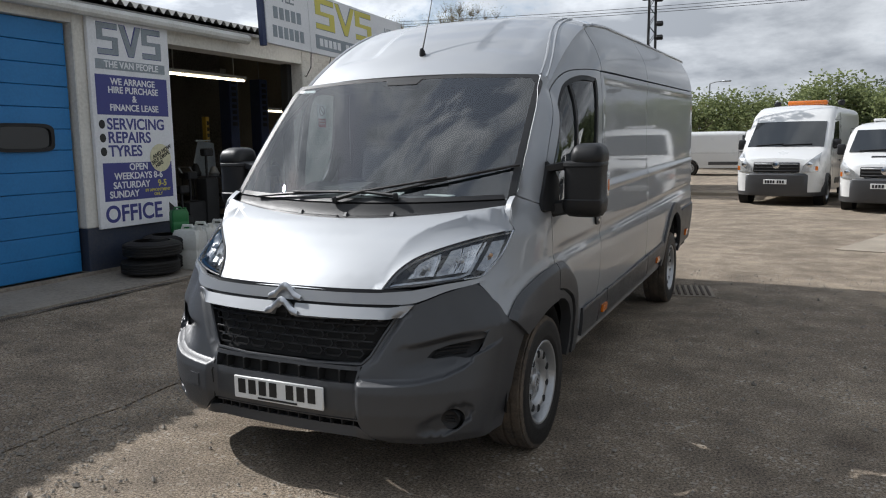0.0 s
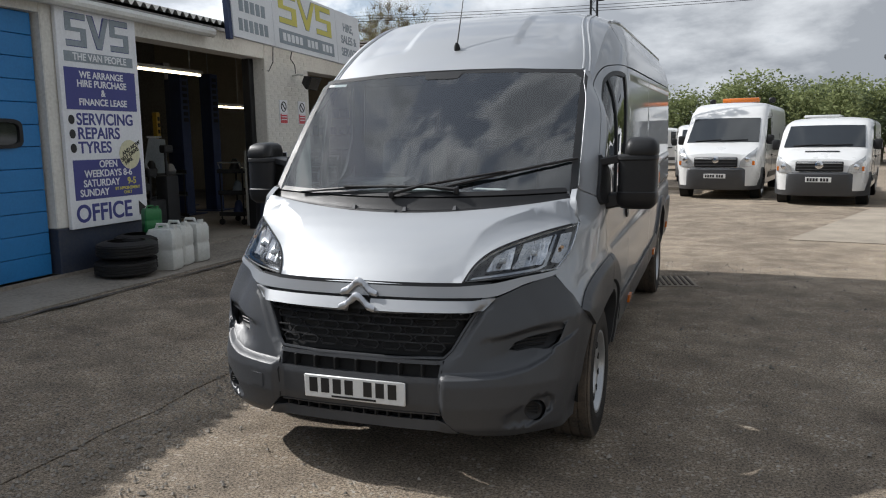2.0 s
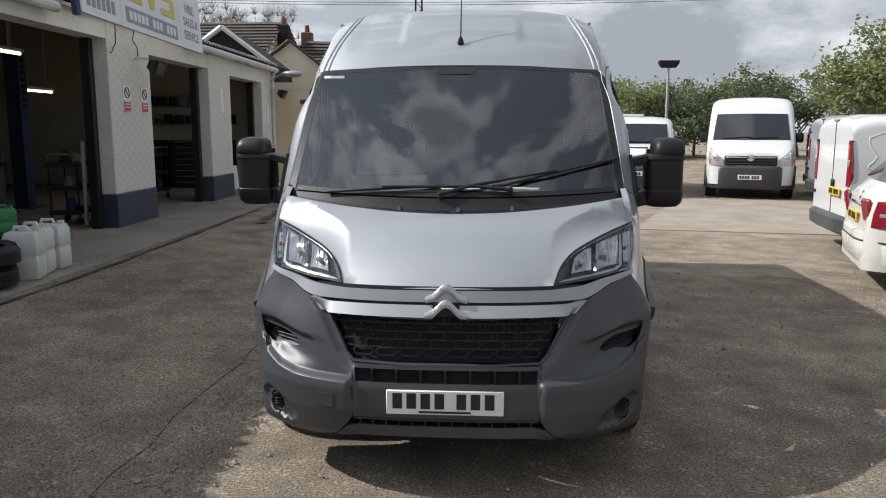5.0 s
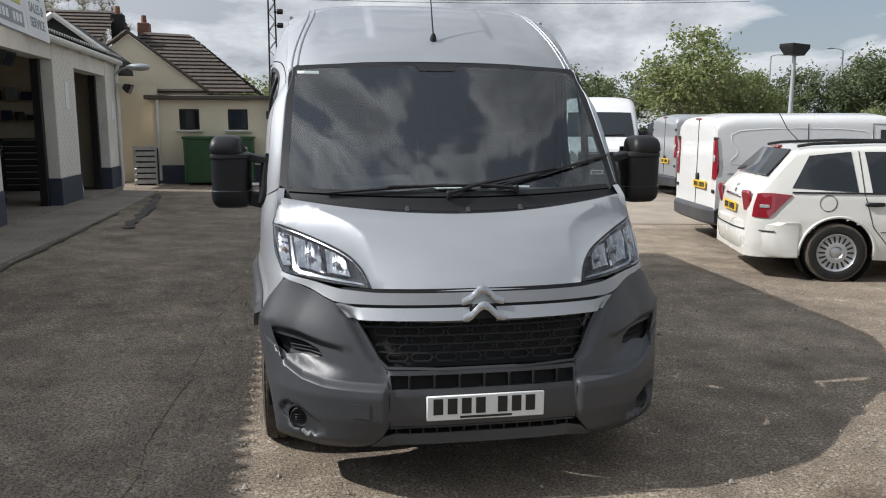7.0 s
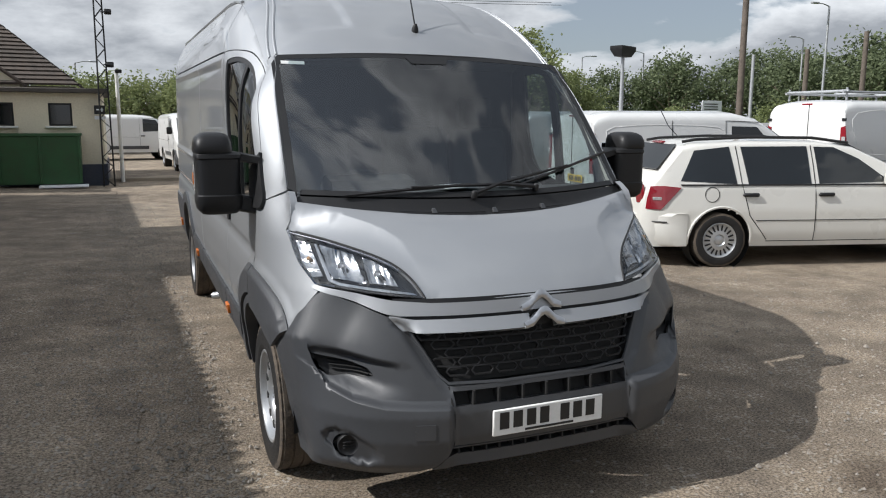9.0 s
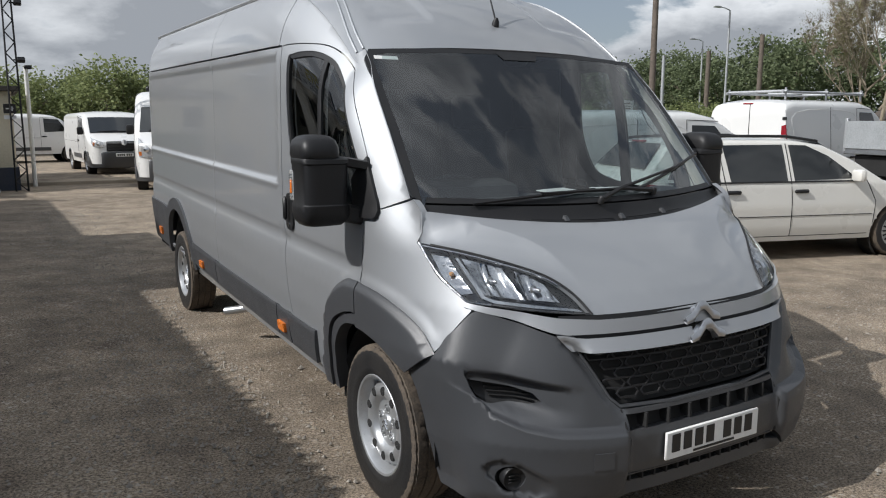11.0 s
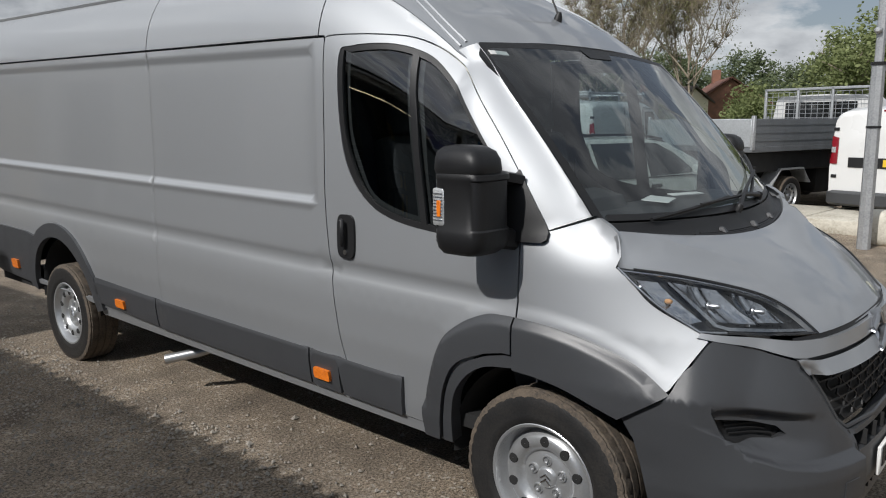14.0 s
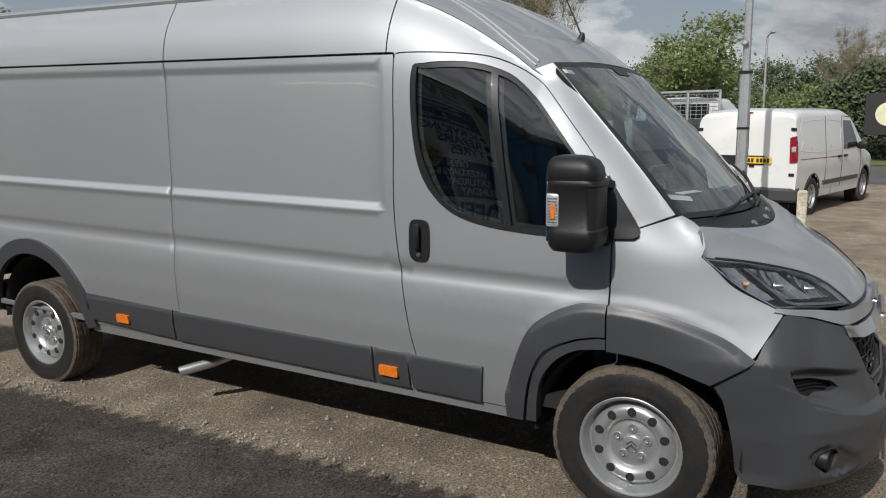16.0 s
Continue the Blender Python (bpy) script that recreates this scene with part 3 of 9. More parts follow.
def lamp_y(x, z):                    # the headlamp surface, wrapping round into the wing
    return -1.105 + 0.551 * x + 1.085 * z - 0.058 * max(0.0, 1 - ((x - 0.67) / 0.25) ** 2) * max(0.0, 1 - ((z - 1.05) / 0.165) ** 2) + 3.0 * max(0.0, x - 0.82) ** 2


def lamp_edge_x(z):                  # where the lamp meets the wing
    return lerp_table(z, [0.985, 1.05, 1.11, 1.176], [0.865, 0.900, 0.912, 0.917])


LAMP_TOP = spline([(0.482, 0.945), (0.506, 0.998), (0.535, 1.036), (0.582, 1.073), (0.66, 1.107), (0.79, 1.148), (lamp_edge_x(1.176), 1.176)], 5)
LAMP_OUT = spline([(lamp_edge_x(1.176), 1.176), (lamp_edge_x(1.11), 1.11), (lamp_edge_x(1.05), 1.05), (0.865, 0.985)], 4)
LAMP_LOW = spline([(0.865, 0.985), (0.78, 0.976), (0.66, 0.960), (0.482, 0.945)], 5)
_lt = sorted((lamp_y(x, z), x, z) for x, z in LAMP_TOP) + [(0.714, 0.887, 1.283), (0.76, 0.89, 1.30)]


def hood(x, y):
    ax = abs(x)
    z = nose(y - 0.30 * ax ** 2.2 * (1 - sstep(y, 0.15, 0.6))) - 0.012 * ax * ax
    xc = lerp_table(y, [0.10, 0.19, 0.30, 0.42, 0.50, 0.60, 0.72], [0.46, 0.482, 0.505, 0.535, 0.60, 0.735, 0.885])
    xl = lerp_table(y, [p[0] for p in _lt], [p[1] for p in _lt])
    zl = lerp_table(y, [p[0] for p in _lt], [p[2] for p in _lt])
    if ax > xc - 0.03:
        q = (ax - xc + 0.03) / max(0.02, xl - xc + 0.03)
        z += (zl - z) * min(1.0, max(0.0, q)) ** 0.60
    return z


# plan curve of the nose, by arc length
_n, _a = 3.2, 0.75
_ph = np.linspace(0, math.pi / 2, 400)
_px, _py = 1.025 * np.sin(_ph) ** (2 / _n), _a * (1 - np.cos(_ph))
_pu = np.concatenate([[0], np.cumsum(np.hypot(np.diff(_px), np.diff(_py)))])


def grille_edge(z):
    return lerp_table(z, [0.60, 0.62, 0.645, 0.735, 0.815, 0.865], [0.42, 0.43, 0.46, 0.51, 0.56, 0.61])


def lip_z(u):                        # ridge of the lower lip
    return lerp_table(u, [0.40, 0.565, 0.705, 0.825, 0.94, 0.968, 1.0, 1.12], [0.530, 0.535, 0.541, 0.560, 0.598, 0.640, 0.66, 0.72])


def scoop_top(u):
    return lerp_table(u, [0.45, 0.55, 0.695, 0.825, 0.95, 1.0], [0.68, 0.69, 0.711, 0.735, 0.752, 0.758])


def front(u, z, out=0.0):
    """The nose surface: u runs round the nose from the middle, out is metres proud of it."""
    au = abs(u)
    x, y = float(np.interp(au, _pu, _px)), float(np.interp(au, _pu, _py))
    k = 0.22 * max(0.0, z - 0.5) * (1 + 0.6 * (x / 0.85) ** 2) * (1 - sstep(x, 0.9, 1.02))
    k += 0.25 * max(0.0, 0.40 - z) * (1 - 0.7 * sstep(x, 0.75, 1.0))
    # swell below the lamps
    k -= 0.02 * math.exp(-((z - 0.70) / 0.16) ** 2) * sstep(x, 0.5, 0.7) * (1 - sstep(x, 0.85, 1.0))
    x -= 0.02 * sstep(z, 0.75, 0.95) * sstep(x, 0.6, 0.9) * 2
    # chamfer running down beside the grille
    ge = grille_edge(z)
    k += 0.026 * (sstep(au, ge - 0.02, ge) - ramp01(au, ge + 0.010, ge + 0.050)) * sstep(z, 0.56, 0.63) * (1 - sstep(z, 0.84, 0.88))
    # lower lip, standing proud below the scoop
    zc = lip_z(au)
    k -= 0.040 * sstep(au, 0.40, 0.45) * (1 - sstep(au, 0.98, 1.16)) * (1 - ramp01(z, zc, zc + 0.015)) * sstep(z, 0.23, 0.30)
    # scoop with a sharp upper edge, a sloping floor and a steep outer wall
    zt = scoop_top(au)
    v = (z - zc) / (zt - zc)
    k += 0.072 * sstep(au, 0.55, 0.82) * (1 - sstep(au, 0.915, 0.972)) * sstep(v, 0.05, 0.50) * (1 - ramp01(v, 0.88, 1.0))
    # drop-shaped hollow round the fog lamp
    fu, fz = (au - 0.845) * 0.94 + (z - 0.362) * 0.34, (z - 0.362) * 0.94 - (au - 0.845) * 0.34
    k += 0.034 * ramp01(1 - (fu / 0.150) ** 2 - (fz / 0.062) ** 2, 0.0, 0.45)
    # the rear part flattens into the wheel arch
    k += 0.006 * sstep(au, 1.03, 1.06) * (1 - sstep(z, 0.70, 0.80))
    i = np.interp(au, _pu, np.arange(400))
    p = np.array([np.interp(min(398, i) + 1, np.arange(400), _px) - np.interp(max(1, i) - 1, np.arange(400), _px), np.interp(min(398, i) + 1, np.arange(400), _py) - np.interp(max(1, i) - 1, np.arange(400), _py)])
    p /= np.linalg.norm(p)
    x, y = x + p[1] * out, y + k - p[0] * out
    m = sstep(y, 0.27, 0.44)         # the rear edges lie on the wings
    x = x * (1 - m) + m * (side_x(y, z) + 0.010 + 0.8 * out)
    return Vector((math.copysign(x, u) if u else 0.0, y, z))


def u_at_y(y):
    return float(np.interp(y, _py, _pu))


def u_at_x(x):
    return float(np.interp(x, _px, _pu))


def arc(cy, cz, r, a0, a1, n=18):
    return [(cy + r * math.cos(radians(a0 + (a1 - a0) * i / n)), cz + r * math.sin(radians(a0 + (a1 - a0) * i / n))) for i in range(n + 1)]


def side_fn(sgn, off=0.0):
    return lambda y, z: V(sgn * (side_x(y, z) + off), y, z)


def silver_van():
    van = thing("panel_van", "clean silver high-roof panel van with dark grey bumpers", "van")
    body = part("body_shell", bm_new(), DARK, van)

    # bonnet, cowl, windscreen, roof cap, roof
    rear = [(x, 0.538 + 0.26 * x * x) for x in np.linspace(-0.885, 0.885, 30)]
    edge = [(x, lamp_y(x, z)) for x, z in LAMP_TOP]
    lead = [(x, 0.106 + 0.30 * abs(x) ** 2.2) for x in np.linspace(0.47, -0.47, 21)]
    out = rear + edge[::-1] + lead + [(-x, y) for x, y in edge]
    crease = [(lerp_table(y, [0.10, 0.19, 0.30, 0.42, 0.50, 0.60, 0.72], [0.46, 0.482, 0.505, 0.535, 0.60, 0.735, 0.885]) - 0.03, y) for y in np.linspace(0.24, 0.60, 14)]
    part("bonnet", patch(out, lambda x, y: Vector((x, y, hood(x, y))), 0.035, depth=0.02, outward=(0, -0.6, 1), lines=[[(g * (x + o), y) for x, y in crease] for g in (1, -1) for o in (-0.022, 0.0, 0.022)]), SILVER, van)

    def cowl_fn(x, t):
        y0, y1 = 0.543 + 0.26 * x * x, screen_y(x, 1.295 + 0.03 * x * x)
        z0, z1 = nose(y0) - 0.012 * x * x - 0.012, 1.292 + 0.03 * x * x
        return Vector((x, y0 + (y1 - y0) * t, z0 + (z1 - z0) * t - 0.018 * math.sin(math.pi * t)))
    cowl = part("cowl", patch([(-0.875, 0), (0.875, 0), (0.875, 1), (-0.875, 1)], cowl_fn, 0.09, depth=0.02, outward=(0, -0.5, 1)), BLACKPL, van, "black plastic scuttle panel below the windscreen")
    for k in range(4):               # vent slots of the scuttle
        for s in (-1, 1):
            b = bm_new()
            tube(b, [cowl_fn(x, 0.12 + 0.10 * k) + Vector((0, 0, 0.004)) for x in np.linspace(s * 0.02, s * (0.55 - 0.04 * k), 12)], 0.0045, 6)
            part("vent_rib", b, BLACKPL, cowl)

    def screen_fn(x, z):
        return Vector((x, screen_y(x, z), z))

    def screen_edge(m, zt=1.99):
        zs = np.linspace(1.30, zt, 14)
        right = [(screen_x(z) - m, z) for z in zs[:-1]]
        top = [(x, zt + 0.02 - 0.028 * (x / 0.86) ** 2 - m * 0.5) for x in np.linspace(screen_x(zt) - m - 0.035, -(screen_x(zt) - m - 0.035), 16)]
        low = [(x, 1.297 + 0.03 * x * x + m * 0.6) for x in np.linspace(-0.87 + m, 0.87 - m, 16)]
        return low + right + top + [(-x, z) for x, z in right[::-1]]
    part("screen_surround", patch(screen_edge(0.006), lambda x, z: screen_fn(x, z) + Vector((0, -0.001, 0)), 0.06, holes=[screen_edge(0.042, 1.985)], depth=0.015, outward=(0, -1, 1)), BLACKPL, van, "black screen border")
    pane = part("windscreen", patch(screen_edge(0.04, 1.985), screen_fn, 0.07, outward=(0, -1, 1)), GLASS, van, "large raked tinted windscreen")
    pane.visible_shadow = False

    cap_out = [(x, 1.352 + 0.10 * x * x) for x in np.linspace(-0.855, 0.855, 24)] + [(0.86, y) for y in np.linspace(1.47, 2.17, 12)] + [(-0.86, y) for y in np.linspace(2.17, 1.47, 12)]
    part("roof_cap", patch(cap_out, lambda x, y: V(x, y, roof(x, y)), 0.035, depth=0.01, outward=(0, -0.5, 1), lines=[[(g * x, y) for y in np.linspace(1.58, 2.1, 12)] for g in (1, -1) for x in (0.33, 0.352, 0.374, 0.40)]), SILVER, van)
    part("roof_panel", patch([(-0.86, 2.176), (0.86, 2.176), (0.86, 6.28), (-0.86, 6.28)], lambda x, y: V(x, y, roof(x, y)), 0.07, depth=0.01, outward=(0, 0, 1)), SILVER, van)
    for s in (-1, 1):                # raised seams from the screen over the cap
        b = bm_new()
        for off in (0.0, 0.035):
            xs = [0.80 - 0.10 * sstep(y, 1.45, 2.1) + off for y in np.linspace(1.47, 2.3, 16)]
            tube(b, [V(s * x, y, roof(x, y) + 0.001) for x, y in zip(xs, np.linspace(1.47, 2.3, 16))], 0.007, 6)
        part("roof_seam", b, SILVER, van)
        b = bm_new()
        tube(b, [V(s * (0.85), y, roof(0.85, y) + 0.004) for y in np.linspace(2.2, 6.25, 24)], 0.012, 6)
        part("roof_rail", b, SILVER, van)

    # body sides
    door_top = spline([(2.122, 2.0), (2.09, 2.022), (1.83, 2.016), (1.62, 1.985), (1.42, 1.875), (1.22, 1.655), (1.062, 1.44)], 5)
    door_rear = spline([(1.955, 0.40), (2.03, 0.63), (2.09, 0.98), (2.126, 1.29), (2.122, 1.64), (2.122, 2.0)], 5)
    arch_f = arc(WB_F, WR, 0.50, 168, -2, 24)
    arch_r = arc(WB_R, WR, 0.50, 178, 2, 24)

    def win_loop(m):
        return spline([(2.018 + m, 1.935), (1.965, 1.964 + m), (1.77, 1.968 + m), (1.615, 1.934 + m), (1.50, 1.868 + m), (1.33, 1.695 + m), (1.17, 1.487 + m), (1.085 - m, 1.36 + m), (1.085 - m, 1.25 - m), (1.25, 1.236 - m), (1.45, 1.238 - m), (1.68, 1.262 - m), (1.845, 1.322 - m), (1.955 + m, 1.455 - m), (2.008 + m, 1.64)], 4, closed=True)
    for s in (1, -1):
        fn, nrm = side_fn(s), (s, 0, 0)
        zs = np.linspace(1.34, 1.97, 12)
        # wing
        wing = [(1.056, 1.30), (1.056, 0.85)] + sorted([p for p in arch_f if 0.56 < p[0] < 1.05 and p[1] > 0.66], key=lambda p: -p[0]) + [(0.588, 0.695), (0.485, 0.80), (0.402, 0.955), (0.425, 0.985)]
        wing += [(lamp_y(x, z) + 0.008, z) for x, z in LAMP_OUT[::-1][1:]] + [(0.700, 1.215), (0.712, 1.268), (0.724, 1.292), (0.76, 1.318), (0.80, 1.338), (0.95, 1.285)]
        part("front_wing", patch(wing, fn, 0.03, depth=0.03, outward=nrm, lines=[[(y, flare_top(y) + o) for y in np.linspace(0.52, 1.045, 22)] for o in (0.004, 0.018, 0.032, 0.046, 0.06)]), SILVER, van)
        # pillar and cant rail
        pil = [(0.815, 1.345)] + [(screen_y(screen_x(z), z), z) for z in zs] + [(y, side_top(y)) for y in np.linspace(1.47, 2.165, 14)] + [(2.165, 2.03), (2.128, 2.028)] + [(y, z + 0.006) for y, z in door_top[1:]] + [(1.05, 1.31), (0.955, 1.29)]
        part("screen_pillar", patch(pil, fn, 0.032, depth=0.02, outward=nrm, lines=[[(screen_y(screen_x(z), z) + o, z) for z in np.linspace(1.42, 1.90, 14)] for o in (0.014, 0.032, 0.055, 0.085)]), SILVER, van)
        # door
        dr = door_rear + door_top[1:] + [(1.064, 0.86)] + sorted([p for p in arch_f if p[0] > 1.07 and p[1] > 0.42], key=lambda p: p[0]) + [(1.46, 0.40)]
        door = part("cab_door", patch(dr, fn, 0.04, holes=[win_loop(0.012)], depth=0.03, outward=nrm, lines=[[(1.075, z), (2.02, z)] for z in (0.945, 0.97, 0.995, 1.035, 1.058, 1.085)]), SILVER, van)
        b = patch(win_loop(0.014), side_fn(s, -0.004), 0.06, holes=[win_loop(-0.014)], depth=0.02, outward=nrm)
        patch([(1.515, 1.245), (1.545, 1.245), (1.645, 1.935), (1.615, 1.93)], side_fn(s, -0.003), 0.08, depth=0.015, outward=nrm, bm=b)
        part("window_frame", b, BLACKPL, door, "black rubber window frame")
        pane = part("door_window", patch(win_loop(-0.010), side_fn(s, -0.012), 0.08, outward=nrm), SIDEGLASS, door, "dark tinted door window")
        pane.visible_shadow = False
        # handle
        hb = bm_new()
        rim = [(1.985 + 0.055 * math.copysign(abs(math.cos(a)) ** 0.5, math.cos(a)), 1.155 + 0.098 * math.copysign(abs(math.sin(a)) ** 0.5, math.sin(a))) for a in np.linspace(0, 2 * math.pi, 28, endpoint=False)]
        patch(rim, side_fn(s, 0.012), 0.04, depth=0.02, outward=nrm, bm=hb)
        hd = part("door_handle", hb, BLACKPL, door, "black plastic door handle")
        b = bm_new()
        x0 = side_x(1.985, 1.16)
        box(b, V(s * (x0 + 0.035), 1.985, 1.175), (0.022, 0.028, 0.125), 0.009)
        part("grip", b, BLACKPL, hd)
        b = bm_new()
        cyl(b, V(s * (x0 + 0.01), 1.985, 1.085), V(s * (x0 + 0.018), 1.985, 1.085), 0.012)
        part("lock", b, CHROME, hd)
        # side panels
        pf = [(1.965, 0.395)] + [(y + 0.006, z) for y, z in door_rear] + [(2.13, 2.018), (3.648, 2.018), (3.648, 0.395)]
        feat = lambda y0, y1: [[(y0, z), (y1, z)] for z in (0.945, 0.97, 0.995, 1.035, 1.058, 1.085, 1.24, 1.262, 1.27, 1.292, 1.306, 1.326, 1.935, 1.955, 1.972, 1.992)]
        part("side_panel", patch(pf, fn, 0.06, depth=0.02, outward=nrm, lines=feat(2.23, 3.62) + [[(yy, 1.33), (yy, 1.93)] for yy in (2.17, 2.19, 2.22)]), SILVER, van)
        pr = [(3.655, 0.395), (3.655, 2.018), (6.33, 2.018), (6.33, 0.40), (5.50, 0.40)] + [p for p in arch_r if p[1] > 0.42] + [(4.50, 0.395)]
        part("side_panel", patch(pr, fn, 0.06, depth=0.02, outward=nrm, lines=[l for l in feat(3.67, 6.17)] ), SILVER, van)
        for y0, y1 in ((2.172, 3.648), (3.655, 6.33)):
            up = [(y0, 2.03), (y1, 2.03)] + [(y, side_top(y)) for y in np.linspace(y1, y0, 12)]
            part("upper_panel", patch(up, fn, 0.05, depth=0.015, outward=nrm), SILVER, van)
        # sill under the door and the side
        sill = [(1.47, 0.345), (4.50, 0.335), (4.50, 0.392), (1.955, 0.392), (1.47, 0.395)]
        part("sill", patch(sill, side_fn(s, -0.006), 0.08, depth=0.05, outward=nrm), SILVER, van)
        # rub strips
        for y0, y1, cut in ((1.655, 2.040, True), (2.062, 2.262, False), (2.276, 3.684, False), (3.698, 4.485, False)):
            st = [(y0 + (0.0 if not cut else 0.015), 0.405), (y1, 0.405), (y1 + (0.028 if cut else 0), 0.585), (y0, 0.585)]
            if y1 > 4.4:
                st = [(y0, 0.41), (y1 - 0.02, 0.43), (y1, 0.60), (y0, 0.588)]
            part("rub_strip", patch(st, lambda y, z: V(s * (side_x(y, z) + 0.006 + 0.014 * sstep(0.597 - z, 0.0, 0.022)), y, z), 0.07, depth=0.03, outward=nrm, lines=[[(y0 + 0.02, zz), (y1 - 0.03, zz)] for zz in (0.562, 0.574)]), GREYPL, van, "dark grey plastic rub strip")
        for ym in (2.172, 4.13):
            b = patch([(ym - 0.052, 0.452), (ym + 0.052, 0.452), (ym + 0.056, 0.475), (ym + 0.052, 0.503), (ym - 0.052, 0.503), (ym - 0.056, 0.475)], side_fn(s, 0.036), 0.04, depth=0.025, outward=nrm)
            part("marker_lamp", b, AMBER, van, "small amber side marker lamp")
        # wheel arch flares
        def flare_fn(y, z):              # rounded over at its upper edge
            return V(s * (side_x(y, z) + 0.008 + 0.022 * sstep(flare_top(y) - z, -0.004, 0.04)), y, z)
        o1 = spline([(1.535, 0.36), (1.53, 0.52), (1.44, 0.77), (1.335, 0.88), (1.20, 0.948), (1.10, 0.961)], 5)
        i1 = spline([(1.10, 0.822), (1.215, 0.79), (1.345, 0.715), (1.42, 0.56), (1.455, 0.36)], 5)
        part("arch_flare", patch(o1 + [(1.066, 0.962), (1.066, 0.822)] + i1, flare_fn, 0.03, depth=0.035, outward=nrm, lines=[[(y, flare_top(y) - o) for y in np.linspace(1.075, 1.40, 14)] for o in (0.006, 0.016, 0.028, 0.042)]), GREYPL, van, "dark grey wheel arch flare")
        i3 = spline([(1.445, 0.36), (1.410, 0.56), (1.335, 0.705), (1.21, 0.779), (1.10, 0.811)], 5)
        i4 = spline([(1.066, 0.768), (1.21, 0.738), (1.315, 0.655), (1.375, 0.54), (1.395, 0.36)], 5)
        part("flare_lip", patch(i3 + [(1.066, 0.813)] + i4, side_fn(s, 0.018), 0.03, depth=0.06, outward=nrm), GREYPL, van, "dark grey inner lip of the wheel arch")
        o2 = spline([(1.058, 0.962), (0.92, 0.955), (0.77, 0.924), (0.60, 0.865), (0.478, 0.786)], 5)
        i2 = spline([(0.640, 0.675), (0.73, 0.705), (0.84, 0.740), (0.955, 0.760), (1.058, 0.764)], 5)
        part("arch_flare", patch(o2 + i2, flare_fn, 0.03, depth=0.05, outward=nrm, lines=[[(y, flare_top(y) - o) for y in np.linspace(0.56, 1.05, 20)] for o in (0.006, 0.016, 0.028, 0.042)]), GREYPL, van, "dark grey wheel arch flare")
        rr = arc(WB_R, WR - 0.02, 0.575, 4, 176, 22) + arc(WB_R, WR - 0.02, 0.475, 178, 2, 22)
        part("arch_flare", patch(rr, side_fn(s, 0.02), 0.05, depth=0.04, outward=nrm), GREYPL, van, "dark grey wheel arch flare")
        # dark inner lips and liners
        for cy in (WB_F, WB_R):
            b = bm_new()
            rings = []
            for xx, r in ((0.955, 0.452), (0.93, 0.435), (0.56, 0.43), (0.55, 0.01)):
                rings.append([V(s * xx, cy + r * math.cos(a), WR - 0.02 + r * math.sin(a)) for a in np.linspace(-0.06, math.pi + 0.06, 22)])
            loft(b, rings, caps=False, closed=False)
            part("arch_liner", b, DARK, van)
        # rear corner cladding
        rc = [(5.585, 0.40), (6.33, 0.42), (6.33, 0.80), (5.50, 0.80)] + arc(WB_R, WR - 0.02, 0.58, 50, 6, 8)
        part("rear_cladding", patch(rc, side_fn(s, 0.018), 0.06, depth=0.03, outward=nrm), GREYPL, van, "dark grey rear corner cladding")
        b = patch([(5.72, 0.485), (5.83, 0.485), (5.83, 0.55), (5.72, 0.55)], side_fn(s, 0.036), 0.04, depth=0.02, outward=nrm)
        part("marker_lamp", b, AMBER, van, "small amber side marker lamp")
    # closed back, floor, bulkhead
    for s in (1, -1):
        b = bm_new()
        loft(b, [[V(s * x, y, z) for x, z in [(0.004, 0.42), (0.9, 0.42), (0.97, 1.0), (0.95, 2.0), (0.8, 2.34), (0.004, 2.36)]] for y in (6.29, 6.32)])
        bmesh.ops.recalc_face_normals(b, faces=b.faces[:])
        part("rear_door", b, SILVER, van)
    b = bm_new()
    box(b, V(0, 3.75, 0.40), (1.86, 5.1, 0.06))
    box(b, (0, 0.72, 0.42), (1.2, 0.9, 0.1))
    part("floor_pan", b, DARK, van)
    b = bm_new()
    loft(b, [[V(x, y, z) for x, z in [(-0.93, 0.42), (0.93, 0.42), (0.985, 1.0), (0.96, 2.0), (0.80, 2.28), (-0.80, 2.28), (-0.96, 2.0), (-0.985, 1.0)]] for y in (2.20, 2.23)])
    part("bulkhead", b, TRIM, van, "dark grey bulkhead behind the seats")
    b = bm_new()
    tube(b, [(-0.70, 3.55, 0.30), (-0.80, 3.62, 0.27), (-0.94, 3.75, 0.235)], 0.03, 12)
    part("exhaust_tip", b, STEEL, van, "bare steel exhaust outlet under the sill")
    bpy.data.objects.remove(body)

    # nose: bumper, grille, bars, plate
    uo, uy = u_at_x(0.865), u_at_y(0.60)
    half_top = [(0.425, 0.603), (0.46, 0.643), (0.51, 0.735), (0.56, 0.815), (0.61, 0.866), (0.705, 0.896), (0.815, 0.931), (0.887, 0.963), (0.915, 0.945), (0.975, 0.885), (1.05, 0.835), (1.125, 0.792), (1.24, 0.737), (1.345, 0.687), (1.295, 0.61), (1.265, 0.475), (1.235, 0.30), (1.20, 0.248), (0.93, 0.250), (0.72, 0.243), (0.56, 0.254), (0.49, 0.285), (0.42, 0.362)]
    outl = half_top + [(-u, z) for u, z in half_top[::-1]]

    def both(h):
        return [h, [(-u, z) for u, z in h[::-1]]]
    intake = [(0.912, 0.716), (0.855, 0.700), (0.735, 0.668), (0.712, 0.640), (0.75, 0.629), (0.82, 0.634), (0.89, 0.628), (0.908, 0.630), (0.917, 0.660)]
